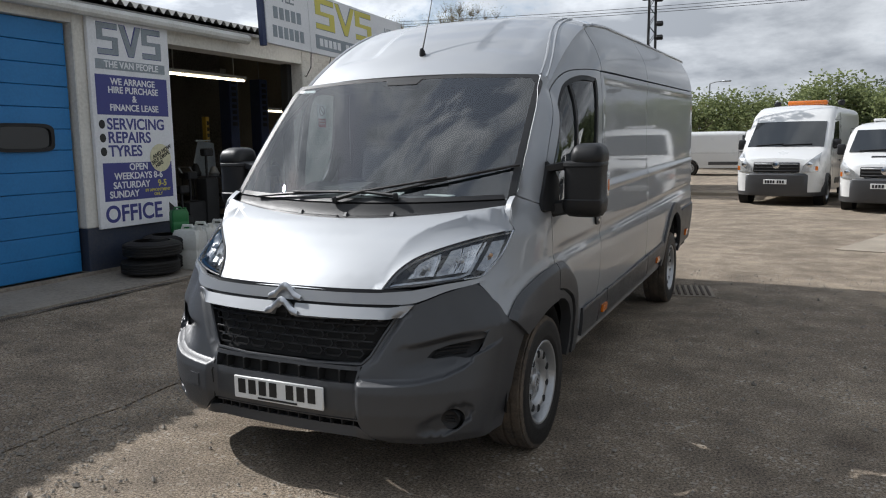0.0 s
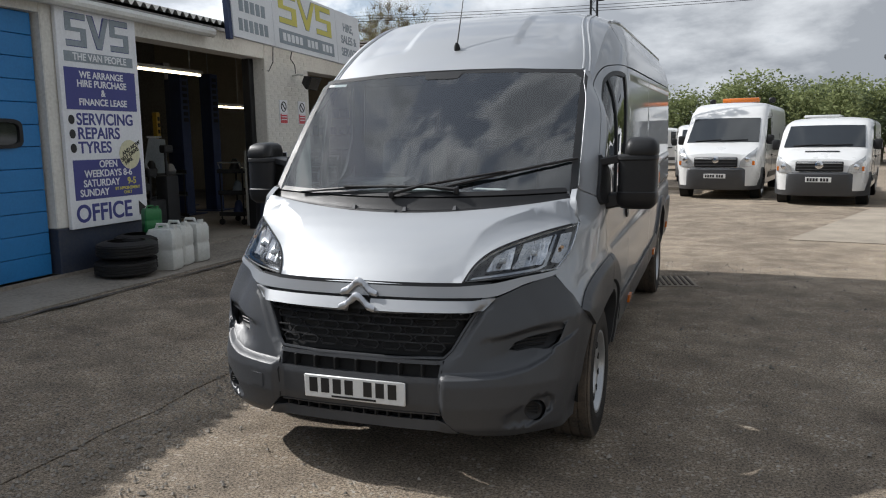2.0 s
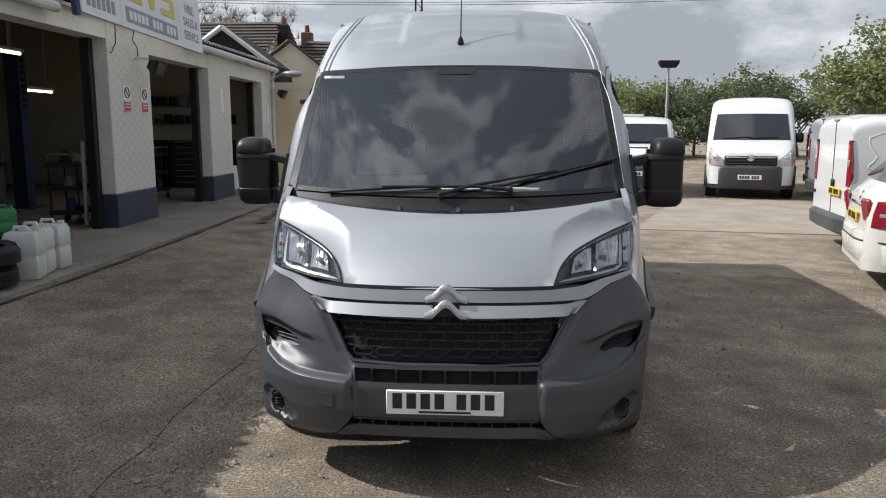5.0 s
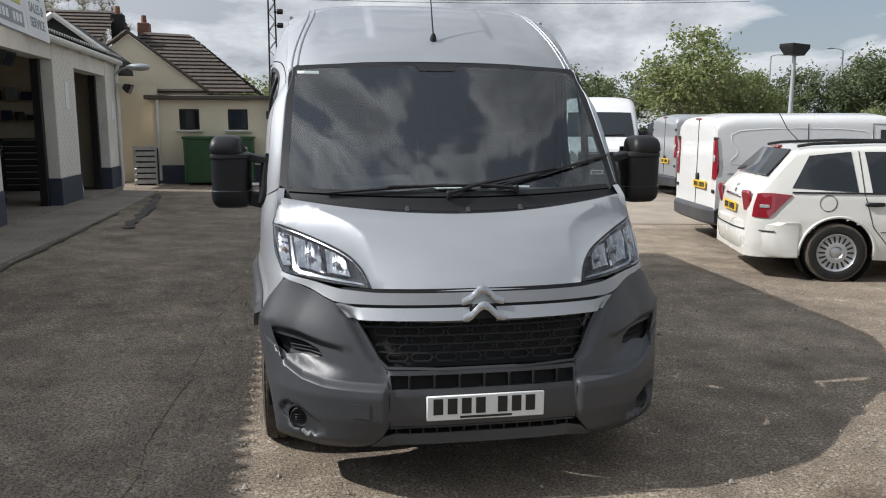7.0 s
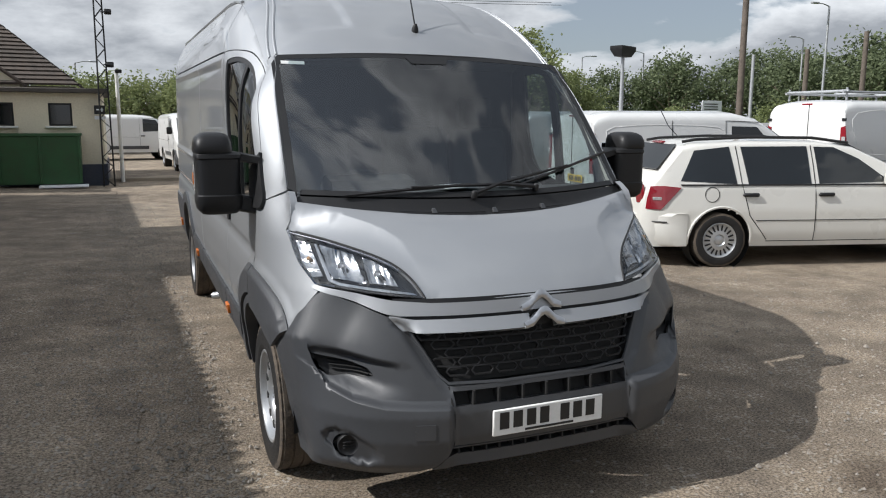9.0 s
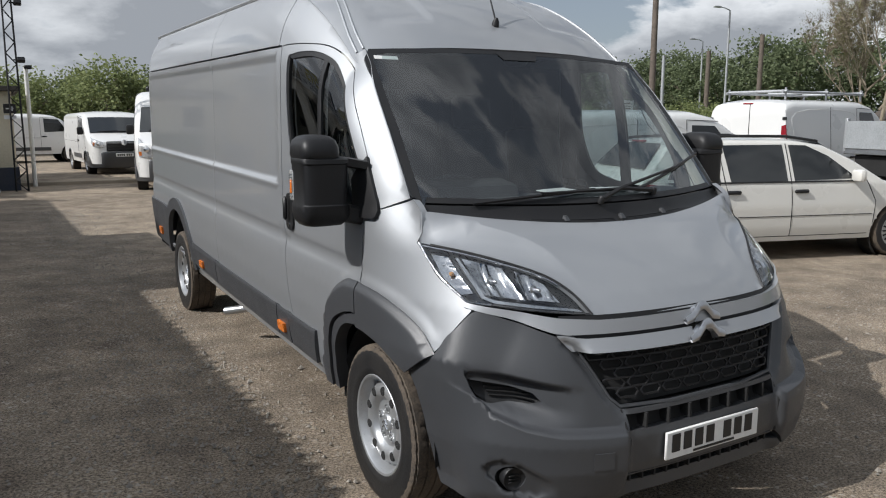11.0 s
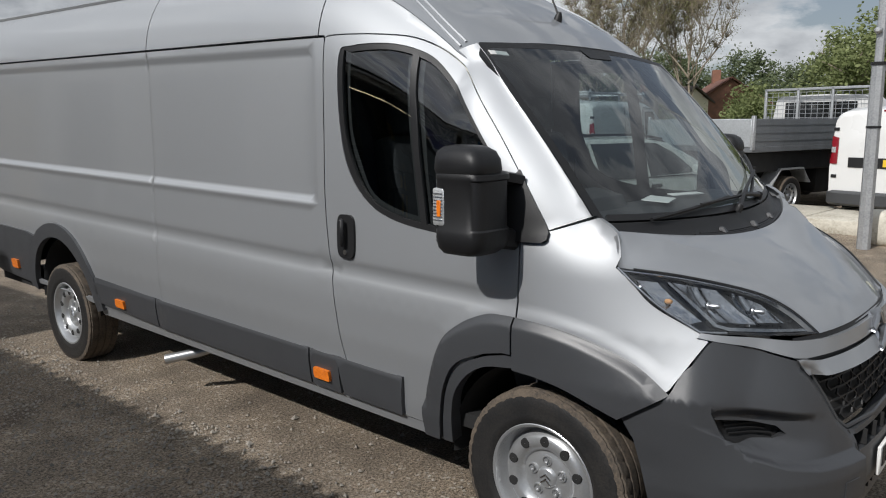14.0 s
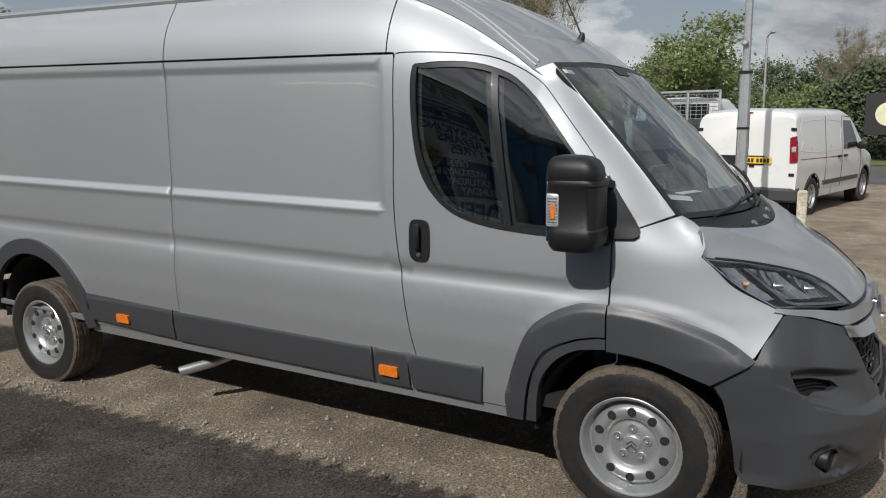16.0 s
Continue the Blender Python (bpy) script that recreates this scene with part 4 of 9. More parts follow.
    fogh = [(0.862 + 0.058 * math.cos(a), 0.362 + 0.05 * math.sin(a)) for a in np.linspace(0, 2 * math.pi, 20, endpoint=False)]
    slot_t = [(-0.405, 0.527), (0.405, 0.527), (0.412, 0.585), (-0.412, 0.585)]
    folds = [[(g * u, lip_z(u) + o) for u in np.linspace(0.45, 0.93, 20)] for g in (1, -1) for o in (-0.008, 0.0, 0.0075, 0.015, 0.023)]
    folds += [[(g * u, scoop_top(u) + o) for u in np.linspace(0.64, 0.945, 14)] for g in (1, -1) for o in (-0.030, -0.020, -0.009, 0.0, 0.010)]
    folds += [[(g * (grille_edge(z) + o), z) for z in np.linspace(0.65, 0.82, 9)] for g in (1, -1) for o in (0.010, 0.030, 0.050, 0.060)]
    folds += [[(g * u, z) for z in np.linspace(0.64, 0.735, 5)] for g in (1, -1) for u in (0.926, 0.937, 0.948, 0.959, 0.970, 0.980)]
    folds += [[(g * u, lerp_table(u, [1.05, 1.125, 1.24, 1.345], [0.835, 0.792, 0.737, 0.687]) - o) for u in np.linspace(1.06, 1.29, 12)] for g in (1, -1) for o in (0.012, 0.026, 0.042, 0.060)]
    bump = part("front_bumper", patch(outl, front, 0.022, crisp=0.003, holes=both(intake) + both(fogh) + [slot_t], depth=0.045, outward=(0, -1, 0), lines=folds), GREYPL, van, "dark grey unpainted plastic front bumper")
    for s in (1, -1):
        b = patch([(0.66, 0.58), (0.965, 0.58), (0.965, 0.77), (0.66, 0.72)], lambda u, z: front(s * u, z, -0.05), 0.04, outward=(0, -1, 0))
        for k in range(4):
            z = 0.640 + 0.016 * k
            tube(b, [front(s * u, z + 0.12 * (u - 0.8), -0.034) for u in np.linspace(0.74 + 0.012 * k, 0.86, 5)], 0.0045, 6)
        part("air_intake", b, BLACKPL, bump, "black recessed air intake")
        b = patch([(0.77, 0.28), (0.97, 0.28), (0.97, 0.44), (0.77, 0.44)], lambda u, z: front(s * u, z, -0.04), 0.05, outward=(0, -1, 0))
        part("fog_recess", b, BLACKPL, bump)
        c = front(s * 0.862, 0.362, -0.032)
        d = Vector((s * 0.25, -1, 0.0)).normalized()
        b = bm_new()
        lathe(b, [(-0.01, 0.047), (0.032, 0.047), (0.038, 0.043), (0.034, 0.037), (0.030, 0.030), (0.030, 0.001)], c, d, 24)
        for k in (-1, 0, 1):
            box(b, c + d * 0.032 + Vector((0, 0, 0.012 * k)), (0.05, 0.008, 0.004), 0.001)
        part("fog_lamp_blank", b, BLACKPL, bump, "round black fog lamp blank")
        b = bm_new()
        tube(b, [front(s * u, z, -0.001) for u, z in [(0.422, 0.60), (0.42, 0.5), (0.42, 0.365)]], 0.005, 6)
        part("panel_joint", b, DARK, bump)
    b = patch([(-0.585, 0.412), (-0.505, 0.412), (-0.505, 0.475), (-0.585, 0.475)], lambda u, z: front(u, z, 0.003), 0.03, depth=0.006, outward=(0, -1, 0))
    part("tow_eye_cover", b, GREYPL, bump)
    b = patch([(-0.44, 0.515), (0.44, 0.515), (0.44, 0.60), (-0.44, 0.60)], lambda u, z: front(u, z, -0.045), 0.08, outward=(0, -1, 0))
    patch([(-0.52, 0.25), (0.52, 0.25), (0.46, 0.39), (-0.46, 0.39)], lambda u, z: front(u, z, -0.06), 0.08, outward=(0, -1, 0), bm=b)
    for k in range(7):
        c = front(-0.33 + 0.11 * k, 0.556, -0.02)
        box(b, c, (0.009, 0.05, 0.056))
    for k in range(14):
        c = front(-0.39 + 0.06 * k, 0.338, -0.03)
        box(b, c, (0.007, 0.05, 0.034))
    part("lower_grille", b, DARK, bump, "black ribbed lower air grilles")
    b = patch([(-0.50, 0.268), (0.50, 0.268), (0.45, 0.318), (-0.45, 0.318)], lambda u, z: front(u, z, -0.012 + 0.3 * (0.318 - z)), 0.06, depth=0.05, outward=(0, -1, 0))
    tube(b, [front(u, 0.352, -0.012) for u in np.linspace(-0.415, 0.415, 14)], 0.006, 6)
    part("splitter", b, GREYPL, bump)
    # honeycomb grille
    gz0, gz1 = 0.622, 0.815
    wgt = lambda z: grille_edge(z) - 0.01
    gr = part("grille", patch([(-0.45, 0.605), (0.45, 0.605), (0.57, 0.87), (-0.57, 0.87)], lambda u, z: front(u, z, -0.055), 0.06, outward=(0, -1, 0)), DARK, van, "black honeycomb radiator grille")
    b = bm_new()
    hw, hh = 0.108, 0.042
    for row in range(7):
        for col in range(-6, 7):
            cu, cz = (col + 0.5 * (row % 2)) * hw * 1.0, gz0 - 0.005 + row * hh * 0.86
            hx = [(cu + a * hw * 0.44, cz + q * hh * 0.40) for a, q in ((-1, 0), (-0.72, 1), (0.72, 1), (1, 0), (0.72, -1), (-0.72, -1))]
            if all(gz0 - 0.012 < z < gz1 + 0.02 and abs(u) < wgt(z) + 0.012 for u, z in hx):
                tube(b, [front(u, z, -0.028) for u, z in hx], 0.005, 5, closed=True)
    part("honeycomb", b, BLACKPL, gr)
    b = bm_new()
    tube(b, [front(u, z, -0.004) for u, z in [(-0.556, 0.815), (-0.507, 0.735), (-0.456, 0.643), (-0.42, 0.609), (-0.2, 0.606), (0.2, 0.606), (0.42, 0.609), (0.456, 0.643), (0.507, 0.735), (0.556, 0.815)]], 0.008, 6)
    part("grille_edge", b, GREYPL, gr)
    # body-colour band under bonnet and lamps
    top = [(0.0, 0.931), (0.25, 0.930), (0.47, 0.931), (0.62, 0.941), (0.74, 0.957), (uo - 0.01, 0.984)]
    low = [(uo + 0.004, 0.970), (0.815, 0.938), (0.705, 0.904), (0.65, 0.888), (0.60, 0.881), (0.25, 0.880), (0.0, 0.880)]
    bo = top + low + [(-u, z) for u, z in low[:-1][::-1]] + [(-u, z) for u, z in top[1:][::-1]]
    part("nose_band", patch(bo, lambda u, z: front(u, z, 0.006), 0.03, depth=0.03, outward=(0, -1, 0)), SILVER, van)
    b = patch([(-0.58, 0.812), (0.58, 0.812), (0.62, 0.944), (-0.62, 0.944)], lambda u, z: front(u, z, -0.014), 0.08, outward=(0, -1, 0))
    part("nose_backing", b, BLACKPL, van)
    for s in (1, -1):
        lo2 = [(s * 0.06, 0.817), (s * 0.585, 0.820), (s * 0.640, 0.877), (s * 0.615, 0.877), (s * 0.535, 0.868), (s * 0.06, 0.868)]
        part("grille_bar", patch(lo2, lambda u, z: front(u, z, 0.010 + 0.35 * (0.868 - z) * (1 - sstep(abs(u), 0.52, 0.57))), 0.024, depth=0.03, outward=(0, -1, 0), lines=[[(s * 0.525, 0.862), (s * 0.565, 0.824)]]), SILVER, van, "silver grille bar")
    for dz in (0.0, -0.065):         # the two chevrons of the badge
        chev = [(0.0, 0.964), (0.018, 0.958), (0.055, 0.922), (0.094, 0.903), (0.092, 0.878), (0.056, 0.884), (0.018, 0.921), (0.0, 0.930)]
        chev = chev + [(-u, z) for u, z in chev[-2:0:-1]]
        zm = lambda u: lerp_table(abs(u), [0, 0.018, 0.055, 0.094], [0.947, 0.940, 0.903, 0.890]) + dz
        ridge = [[(u, zm(u)) for u in np.linspace(-0.088, 0.088, 15)]]
        part("badge_chevron", patch([(u, z + dz) for u, z in chev], lambda u, z: front(u, z, 0.034 - 0.25 * dz - 0.10 * abs(u) - 0.5 * abs(z - zm(u))), 0.012, depth=0.04, outward=(0, -1, 0), lines=ridge), SATIN, van, "satin silver chevron badge")
    # number plate, its characters as plain bars
    b = bm_new()
    box(b, (0, -0.012, 0.447), (0.52, 0.012, 0.111), 0.004)
    npl = part("number_plate", b, PLATEW, van, "white number plate")
    for k in range(7):
        b = bm_new()
        box(b, (-0.21 + 0.062 * k + (0.035 if k > 3 else 0), -0.0195, 0.455), (0.042, 0.003, 0.070))
        part("plate_bar", b, INK, npl)
    b = bm_new()
    box(b, (0.0, -0.0195, 0.405), (0.23, 0.002, 0.009))
    part("plate_line", b, INK, npl)

    # headlamps
    for s in (1, -1):
        lo = LAMP_TOP + LAMP_OUT[1:] + LAMP_LOW[1:-1]
        lf = lambda x, z, o=0.0: Vector((s * x, lamp_y(x, z) - o, z))
        hl = part("headlamp_housing", patch(lo, lambda x, z: lf(x, z, -0.075), 0.03, outward=(0, -1, 0)), SMOKED, van, "clear headlamp with faceted reflectors")
        b = bm_new()
        loft(b, [[lf(x, z, 0.0) for x, z in lo], [lf(x, z, -0.076) for x, z in lo]], caps=False)
        part("lamp_wall", b, SMOKED, hl)
        ln = part("lens", patch(lo, lambda x, z: lf(x, z, 0.008), 0.03, depth=0.012, outward=(0, -1, 0)), LENS, hl, "clear headlamp lens")
        ln.visible_shadow = False
        # two faceted main reflectors, then the indicator cell beyond a dark divider
        for cell, cx, cz, dp in (([(0.565, 0.982), (0.665, 0.990), (0.672, 1.085), (0.625, 1.068), (0.585, 1.040)], 0.625, 1.022, 0.034), ([(0.683, 0.992), (0.795, 1.004), (0.812, 1.060), (0.817, 1.126), (0.70, 1.094)], 0.75, 1.048, 0.042)):
            b = patch(cell, lambda x, z: lf(x, z, -0.018 - dp * max(0.0, 1 - ((x - cx) / 0.075) ** 2 - ((z - cz) / 0.075) ** 2) + 0.0035 * math.cos(round((x - cx) / 0.014) * 2.4)), 0.009, depth=0.012, outward=(0, -1, 0))
            part("reflector", b, REFLECTOR, hl)
            b = bm_new()
            c = lf(cx, cz, -0.018 - dp)
            d = Vector((s * -0.1, -1, 0.05)).normalized()
            lathe(b, [(0.0, 0.016), (0.006, 0.016), (0.008, 0.009), (0.034, 0.009), (0.040, 0.006), (0.041, 0.001)], c, d, 14)
            part("bulb", b, SATIN, hl)
        xo = lamp_edge_x(1.10)
        cell = [(0.832, 1.012), (0.866, 1.004), (xo - 0.022, 1.055), (xo - 0.014, 1.135), (0.850, 1.128)]
        b = patch(cell, lambda x, z: lf(x, z, -0.016 - 0.024 * max(0.0, 1 - ((x - 0.862) / 0.05) ** 2 - ((z - 1.07) / 0.08) ** 2) + 0.002 * math.cos(round(z / 0.011) * 2.2)), 0.009, depth=0.012, outward=(0, -1, 0))
        part("indicator_reflector", b, REFLECTOR, hl)
        b = bm_new()
        c = lf(0.862, 1.070, -0.040)
        lathe(b, [(0.0, 0.008), (0.014, 0.010), (0.022, 0.007), (0.024, 0.001)], c, Vector((s * 0.3, -1, 0.1)).normalized(), 14)
        part("indicator_bulb", b, BULB, hl, "amber indicator bulb")
        # daylight strip along the lower edge, turning up beside the indicator
        b = bm_new()
        bar = [(0.505, 0.953), (0.66, 0.968), (0.785, 0.983), (0.818, 0.998), (0.829, 1.06), (0.836, 1.128), (0.828, 1.130), (0.816, 1.06), (0.805, 1.004), (0.780, 0.993), (0.66, 0.978), (0.52, 0.962)]
        patch(bar, lambda x, z: lf(x, z, -0.008), 0.03, depth=0.02, outward=(0, -1, 0), bm=b)
        part("lamp_trim", b, REFLECTOR, hl, "clear daylight strip along the headlamp")
        b = bm_new()
        tube(b, [lf(x, z, -0.004) for x, z in LAMP_OUT[:-1]] + [lf(x, z, -0.004) for x, z in LAMP_LOW[:5]], 0.005, 6)
        tube(b, [lf(x, z - 0.010, -0.006) for x, z in LAMP_TOP[12:]], 0.0035, 6)
        part("chrome_edge", b, REFLECTOR, hl)
        b = bm_new()
        tube(b, [lf(x, z, 0.004) for x, z in LAMP_TOP[:-1]], 0.005, 6)
        tube(b, [lf(x, z, -0.004) for x, z in LAMP_LOW[4:]], 0.005, 6)
        part("lamp_edge", b, BLACKPL, hl)

    # wipers, jets, aerial
    def on_screen(x, z, o=0.02):
        return Vector((x, screen_y(x, z) - o * 0.7, z + o * 0.7))
    for px, tw, blade in ((0.29, 1.322, (-0.06, -0.66, 1.345, 1.306)), (-0.06, 1.300, (0.20, 0.87, 1.335, 1.478))):
        w = bm_new()
        p0 = on_screen(px, tw, 0.022)
        x0, x1, z0, z1 = blade
        mid = on_screen((x0 + x1) / 2, (z0 + z1) / 2, 0.034)
        wp = part("wiper", w, BLACKPL, van, "black windscreen wiper")
        b = bm_new()
        tube(b, [p0, p0 + (mid - p0) * 0.25 + Vector((0, 0, 0.012)), mid], [0.012, 0.009, 0.006], 6)
        part("wiper_arm", b, BLACKPL, wp)
        b = bm_new()
        tube(b, [on_screen(x0 + (x1 - x0) * t, z0 + (z1 - z0) * t, 0.014 + 0.006 * math.sin(math.pi * t)) for t in np.linspace(0, 1, 10)], 0.008, 6)
        part("wiper_blade", b, BLACKPL, wp)
        b = bm_new()
        lathe(b, [(-0.02, 0.015), (0.008, 0.015), (0.014, 0.010), (0.015, 0.001)], p0, (0, -0.3, 1), 14)
        part("wiper_spindle", b, BLACKPL, wp)
    for x in (-0.27, 0.03, 0.30):
        b = bm_new()
        c = cowl_fn(x, 0.45)
        loft(b, [[c + Vector((dx, dy, 0)) for dx, dy in ((-0.011, -0.02), (0.011, -0.02), (0.011, 0.014), (-0.011, 0.014))], [c + Vector((dx, dy, 0.02)) for dx, dy in ((-0.006, -0.004), (0.006, -0.004), (0.006, 0.01), (-0.006, 0.01))]])
        part("washer_jet", b, GREYPL, van, "small grey washer jet")
    b = bm_new()
    c = V(0, 1.548, roof(0, 1.548))
    lathe(b, [(-0.01, 0.022), (0.02, 0.018), (0.04, 0.008)], c, (0, -0.3, 1), 14)
    tube(b, [c + Vector((0, 0, 0.03)), c + Vector((0, 0.10, 0.25)), c + Vector((0, 0.2, 0.5))], [0.005, 0.0035, 0.002], 6)
    part("aerial", b, BLACKPL, van, "thin black whip aerial")

    # door mirrors
    for s in (1, -1):
        mr = part("mirror_base", bm_new(), BLACKPL, van, "tall black long-arm door mirror")
        b = bm_new()
        tri = [(1.085, 1.50), (1.058, 1.455), (0.965, 1.315), (0.948, 1.285), (0.950, 1.258), (0.968, 1.246), (1.13, 1.238), (1.16, 1.40)]
        patch(tri, side_fn(s, 0.02), 0.05, depth=0.05, outward=(s, 0, 0), bm=b)
        part("sail", b, BLACKPL, mr)
        # two-part head: broad lower housing with arm roots above and below, and a narrower hood on its outer side
        def ring(z, x0, x1, y0, y1, p=0.45):
            cx, cy, w, d = (x0 + x1) / 2, (y0 + y1) / 2, (x1 - x0) / 2, (y1 - y0) / 2
            return [Vector((s * (cx + w * math.copysign(abs(math.cos(a)) ** p, math.cos(a))), cy + d * math.copysign(abs(math.sin(a)) ** p, math.sin(a)), z)) for a in np.linspace(0, 2 * math.pi, 32, endpoint=False)]
        b = bm_new()
        loft(b, [ring(1.207, 1.11, 1.21, 1.12, 1.21), ring(1.213, 1.075, 1.235, 1.085, 1.245), ring(1.235, 1.050, 1.255, 1.058, 1.258), ring(1.27, 1.045, 1.262, 1.048, 1.262), ring(1.30, 1.048, 1.262, 1.046, 1.262), ring(1.306, 1.055, 1.258, 1.052, 1.262), ring(1.470, 1.055, 1.258, 1.052, 1.262), ring(1.476, 1.048, 1.262, 1.046, 1.262), ring(1.492, 1.048, 1.262, 1.048, 1.262), ring(1.502, 1.062, 1.256, 1.060, 1.258), ring(1.504, 1.09, 1.24, 1.09, 1.24)])
        part("mirror_head", b, BLACKPL, mr)
        b = bm_new()
        loft(b, [ring(1.496, 1.092, 1.258, 1.056, 1.262), ring(1.51, 1.090, 1.264, 1.050, 1.264), ring(1.545, 1.092, 1.262, 1.056, 1.263), ring(1.572, 1.100, 1.252, 1.072, 1.258), ring(1.588, 1.116, 1.234, 1.098, 1.244, 0.6), ring(1.594, 1.14, 1.21, 1.13, 1.22, 0.8)])
        part("mirror_hood", b, BLACKPL, mr)
        for gz, gh in ((1.482, 0.022), (1.262, 0.040)):
            b = bm_new()
            loft(b, [[Vector((s * x, 1.115 + dy * 0.055 + 0.02 * t, gz + dz * gh - 0.02 * (1 - t))) for dy, dz in ((-1, -0.7), (-0.7, -1), (0.7, -1), (1, -0.7), (1, 0.7), (0.7, 1), (-0.7, 1), (-1, 0.7))] for x, t in ((side_x(1.06, 1.36) - 0.01, 0), (1.02, 0.5), (1.07, 1))])
            part("arm", b, BLACKPL, mr)
        b = bm_new()
        box(b, (s * 1.155, 1.260, 1.39), (0.15, 0.006, 0.28), 0.002)
        part("mirror_glass", b, CHROME, mr, "mirror glass")
        b = bm_new()
        box(b, (s * 1.242, 1.226, 1.38), (0.036, 0.058, 0.135), 0.010, seg=2)
        lampm = part("mirror_indicator", b, CLEARWHITE, mr, "clear indicator lamp")
        for k in range(9):
            b = bm_new()
            box(b, (s * 1.2605, 1.227, 1.335 + 0.0115 * k), (0.004, 0.042, 0.0035))
            part("lens_rib", b, SATIN, lampm)
        b = bm_new()
        box(b, (s * 1.261, 1.222, 1.375), (0.006, 0.020, 0.06), 0.003)
        part("amber_bulb", b, AMBER, lampm)

    # cab
    def dash_ring(x):
        y1 = 0.02 * (1 - (x / 0.9) ** 2)
        return [Vector((x, y - y1, z)) for y, z in ((0.80, 1.25), (0.95, 1.295), (1.14, 1.30), (1.24, 1.27), (1.28, 1.20), (1.22, 1.02), (1.20, 0.80), (1.14, 0.60), (0.90, 0.60))]
    b = bm_new()
    loft(b, [dash_ring(x) for x in np.linspace(-0.88, 0.88, 14)])
    dash = part("dashboard", b, TRIM, van, "dark grey dashboard")
    b = bm_new()
    loft(b, [[Vector((x, y, z)) for y, z in ((1.05, 1.29), (1.30, 1.29), (1.32, 1.32), (1.22, 1.375), (1.08, 1.35))] for x in (-0.62, -0.56, -0.24, -0.18)])
    part("instrument_hood", b, TRIM, dash)
    b = bm_new()
    box(b, (0.02, 1.0, 1.318), (0.21, 0.12, 0.004), 0, rotm(4, 0, 15))
    part("paper", b, PLATEW, dash, "white paper lying on the dashboard")
    b = bm_new()
    box(b, (0.36, 1.02, 1.316), (0.20, 0.05, 0.004), 0, rotm(4, 0, -20))
    part("paper", b, PLATEW, dash, "white paper lying on the dashboard")
    wc, wd = Vector((-0.40, 1.42, 1.24)), Vector((0, 0.75, 0.66)).normalized()
    b = bm_new()
    a1, b1 = Vector((1, 0, 0)), wd.cross(Vector((1, 0, 0)))
    tube(b, [wc + 0.19 * (math.cos(k) * a1 + math.sin(k) * b1) for k in np.linspace(0, 2 * math.pi, 28, endpoint=False)], 0.016, 8, closed=True)
    for k in (0.3, math.pi - 0.3, math.pi * 1.5):
        tube(b, [wc - wd * 0.03, wc + 0.185 * (math.cos(k) * a1 + math.sin(k) * b1)], 0.016, 6)
    cyl(b, wc - wd * 0.25, wc - wd * 0.0, 0.05, 0.07, 16)
    part("steering_wheel", b, TRIM, van, "dark steering wheel")
    for x, w in ((-0.50, 0.50), (0.18, 0.46), (0.62, 0.42)):
        b = bm_new()
        box(b, (x, 1.72, 0.86), (w, 0.50, 0.16), 0.05, seg=3)
        box(b, (x, 1.99, 1.25), (w * 0.94, 0.14, 0.72), 0.05, rotm(-10, 0, 0), seg=3)
        st = part("seat", b, SEATCLOTH, van, "dark cloth cab seat")
        b = bm_new()
        box(b, (x, 2.07, 1.71), (w * 0.55, 0.10, 0.20), 0.04, rotm(-8, 0, 0), seg=3)
        for k in (-0.06, 0.06):
            cyl(b, (x + k, 2.06, 1.55), (x + k, 2.06, 1.68), 0.008)
        part("headrest", b, SEATCLOTH, st)
    for s in (1, -1):                # inner door cards and pillar trims
        b = patch([(1.46, 0.62), (2.08, 0.62), (2.10, 1.225), (1.45, 1.205), (1.09, 1.215), (1.09, 0.98), (1.30, 0.86)], side_fn(s, -0.045), 0.1, outward=(-s, 0, 0))
        part("door_card", b, TRIM, van)
        b = patch([(screen_y(screen_x(z), z) + 0.03, z) for z in np.linspace(1.33, 1.93, 10)] + [(1.60, 1.97), (1.48, 1.88), (1.31, 1.71), (1.15, 1.50), (1.05, 1.36), (1.0, 1.28)], side_fn(s, -0.03), 0.06, outward=(-s, 0, 0))
        part("pillar_trim", b, PALETRIM, van, "pale grey pillar trim")
        b = patch(win_loop(0.05), side_fn(s, -0.035), 0.06, holes=[win_loop(-0.03)], outward=(-s, 0, 0))
        patch([(1.50, 1.24), (1.58, 1.24), (1.68, 1.95), (1.60, 1.93)], side_fn(s, -0.03), 0.08, outward=(-s, 0, 0), bm=b)
        part("inner_frame", b, TRIM, van)
        b = patch([(2.01, 1.25), (2.19, 1.25), (2.19, 2.0), (2.02, 2.0)], side_fn(s, -0.03), 0.1, outward=(-s, 0, 0))
        part("pillar_trim", b, TRIM, van)
    b = patch([(-0.82, 1.44), (0.82, 1.44), (0.82, 2.2), (-0.82, 2.2)], lambda x, y: V(x, y, min(roof(x, y) - 0.04, 2.02 + 0.05 * (y - 1.44))), 0.15, outward=(0, 0, -1))
    part("headlining", b, TRIM, van)
    for x in (-0.42, 0.42):
        b = bm_new()
        box(b, (x, 1.47, 1.965), (0.40, 0.17, 0.02), 0.008, rotm(-12, 0, 0))
        part("sun_visor", b, TRIM, van)
    b = bm_new()
    box(b, (0, 1.36, 1.965), (0.14, 0.06, 0.07), 0.02)
    part("sensor_pod", b, BLACKPL, van)
    b = patch([(-0.115, 1.952), (0.085, 1.952), (0.115, 1.995), (-0.145, 1.995)], lambda x, z: screen_fn(x, z) + Vector((0, -0.002, 0.002)), 0.05, outward=(0, -1, 1))
    part("screen_frit", b, BLACKPL, van, "black printed patch at the top of the screen")
    b = bm_new()
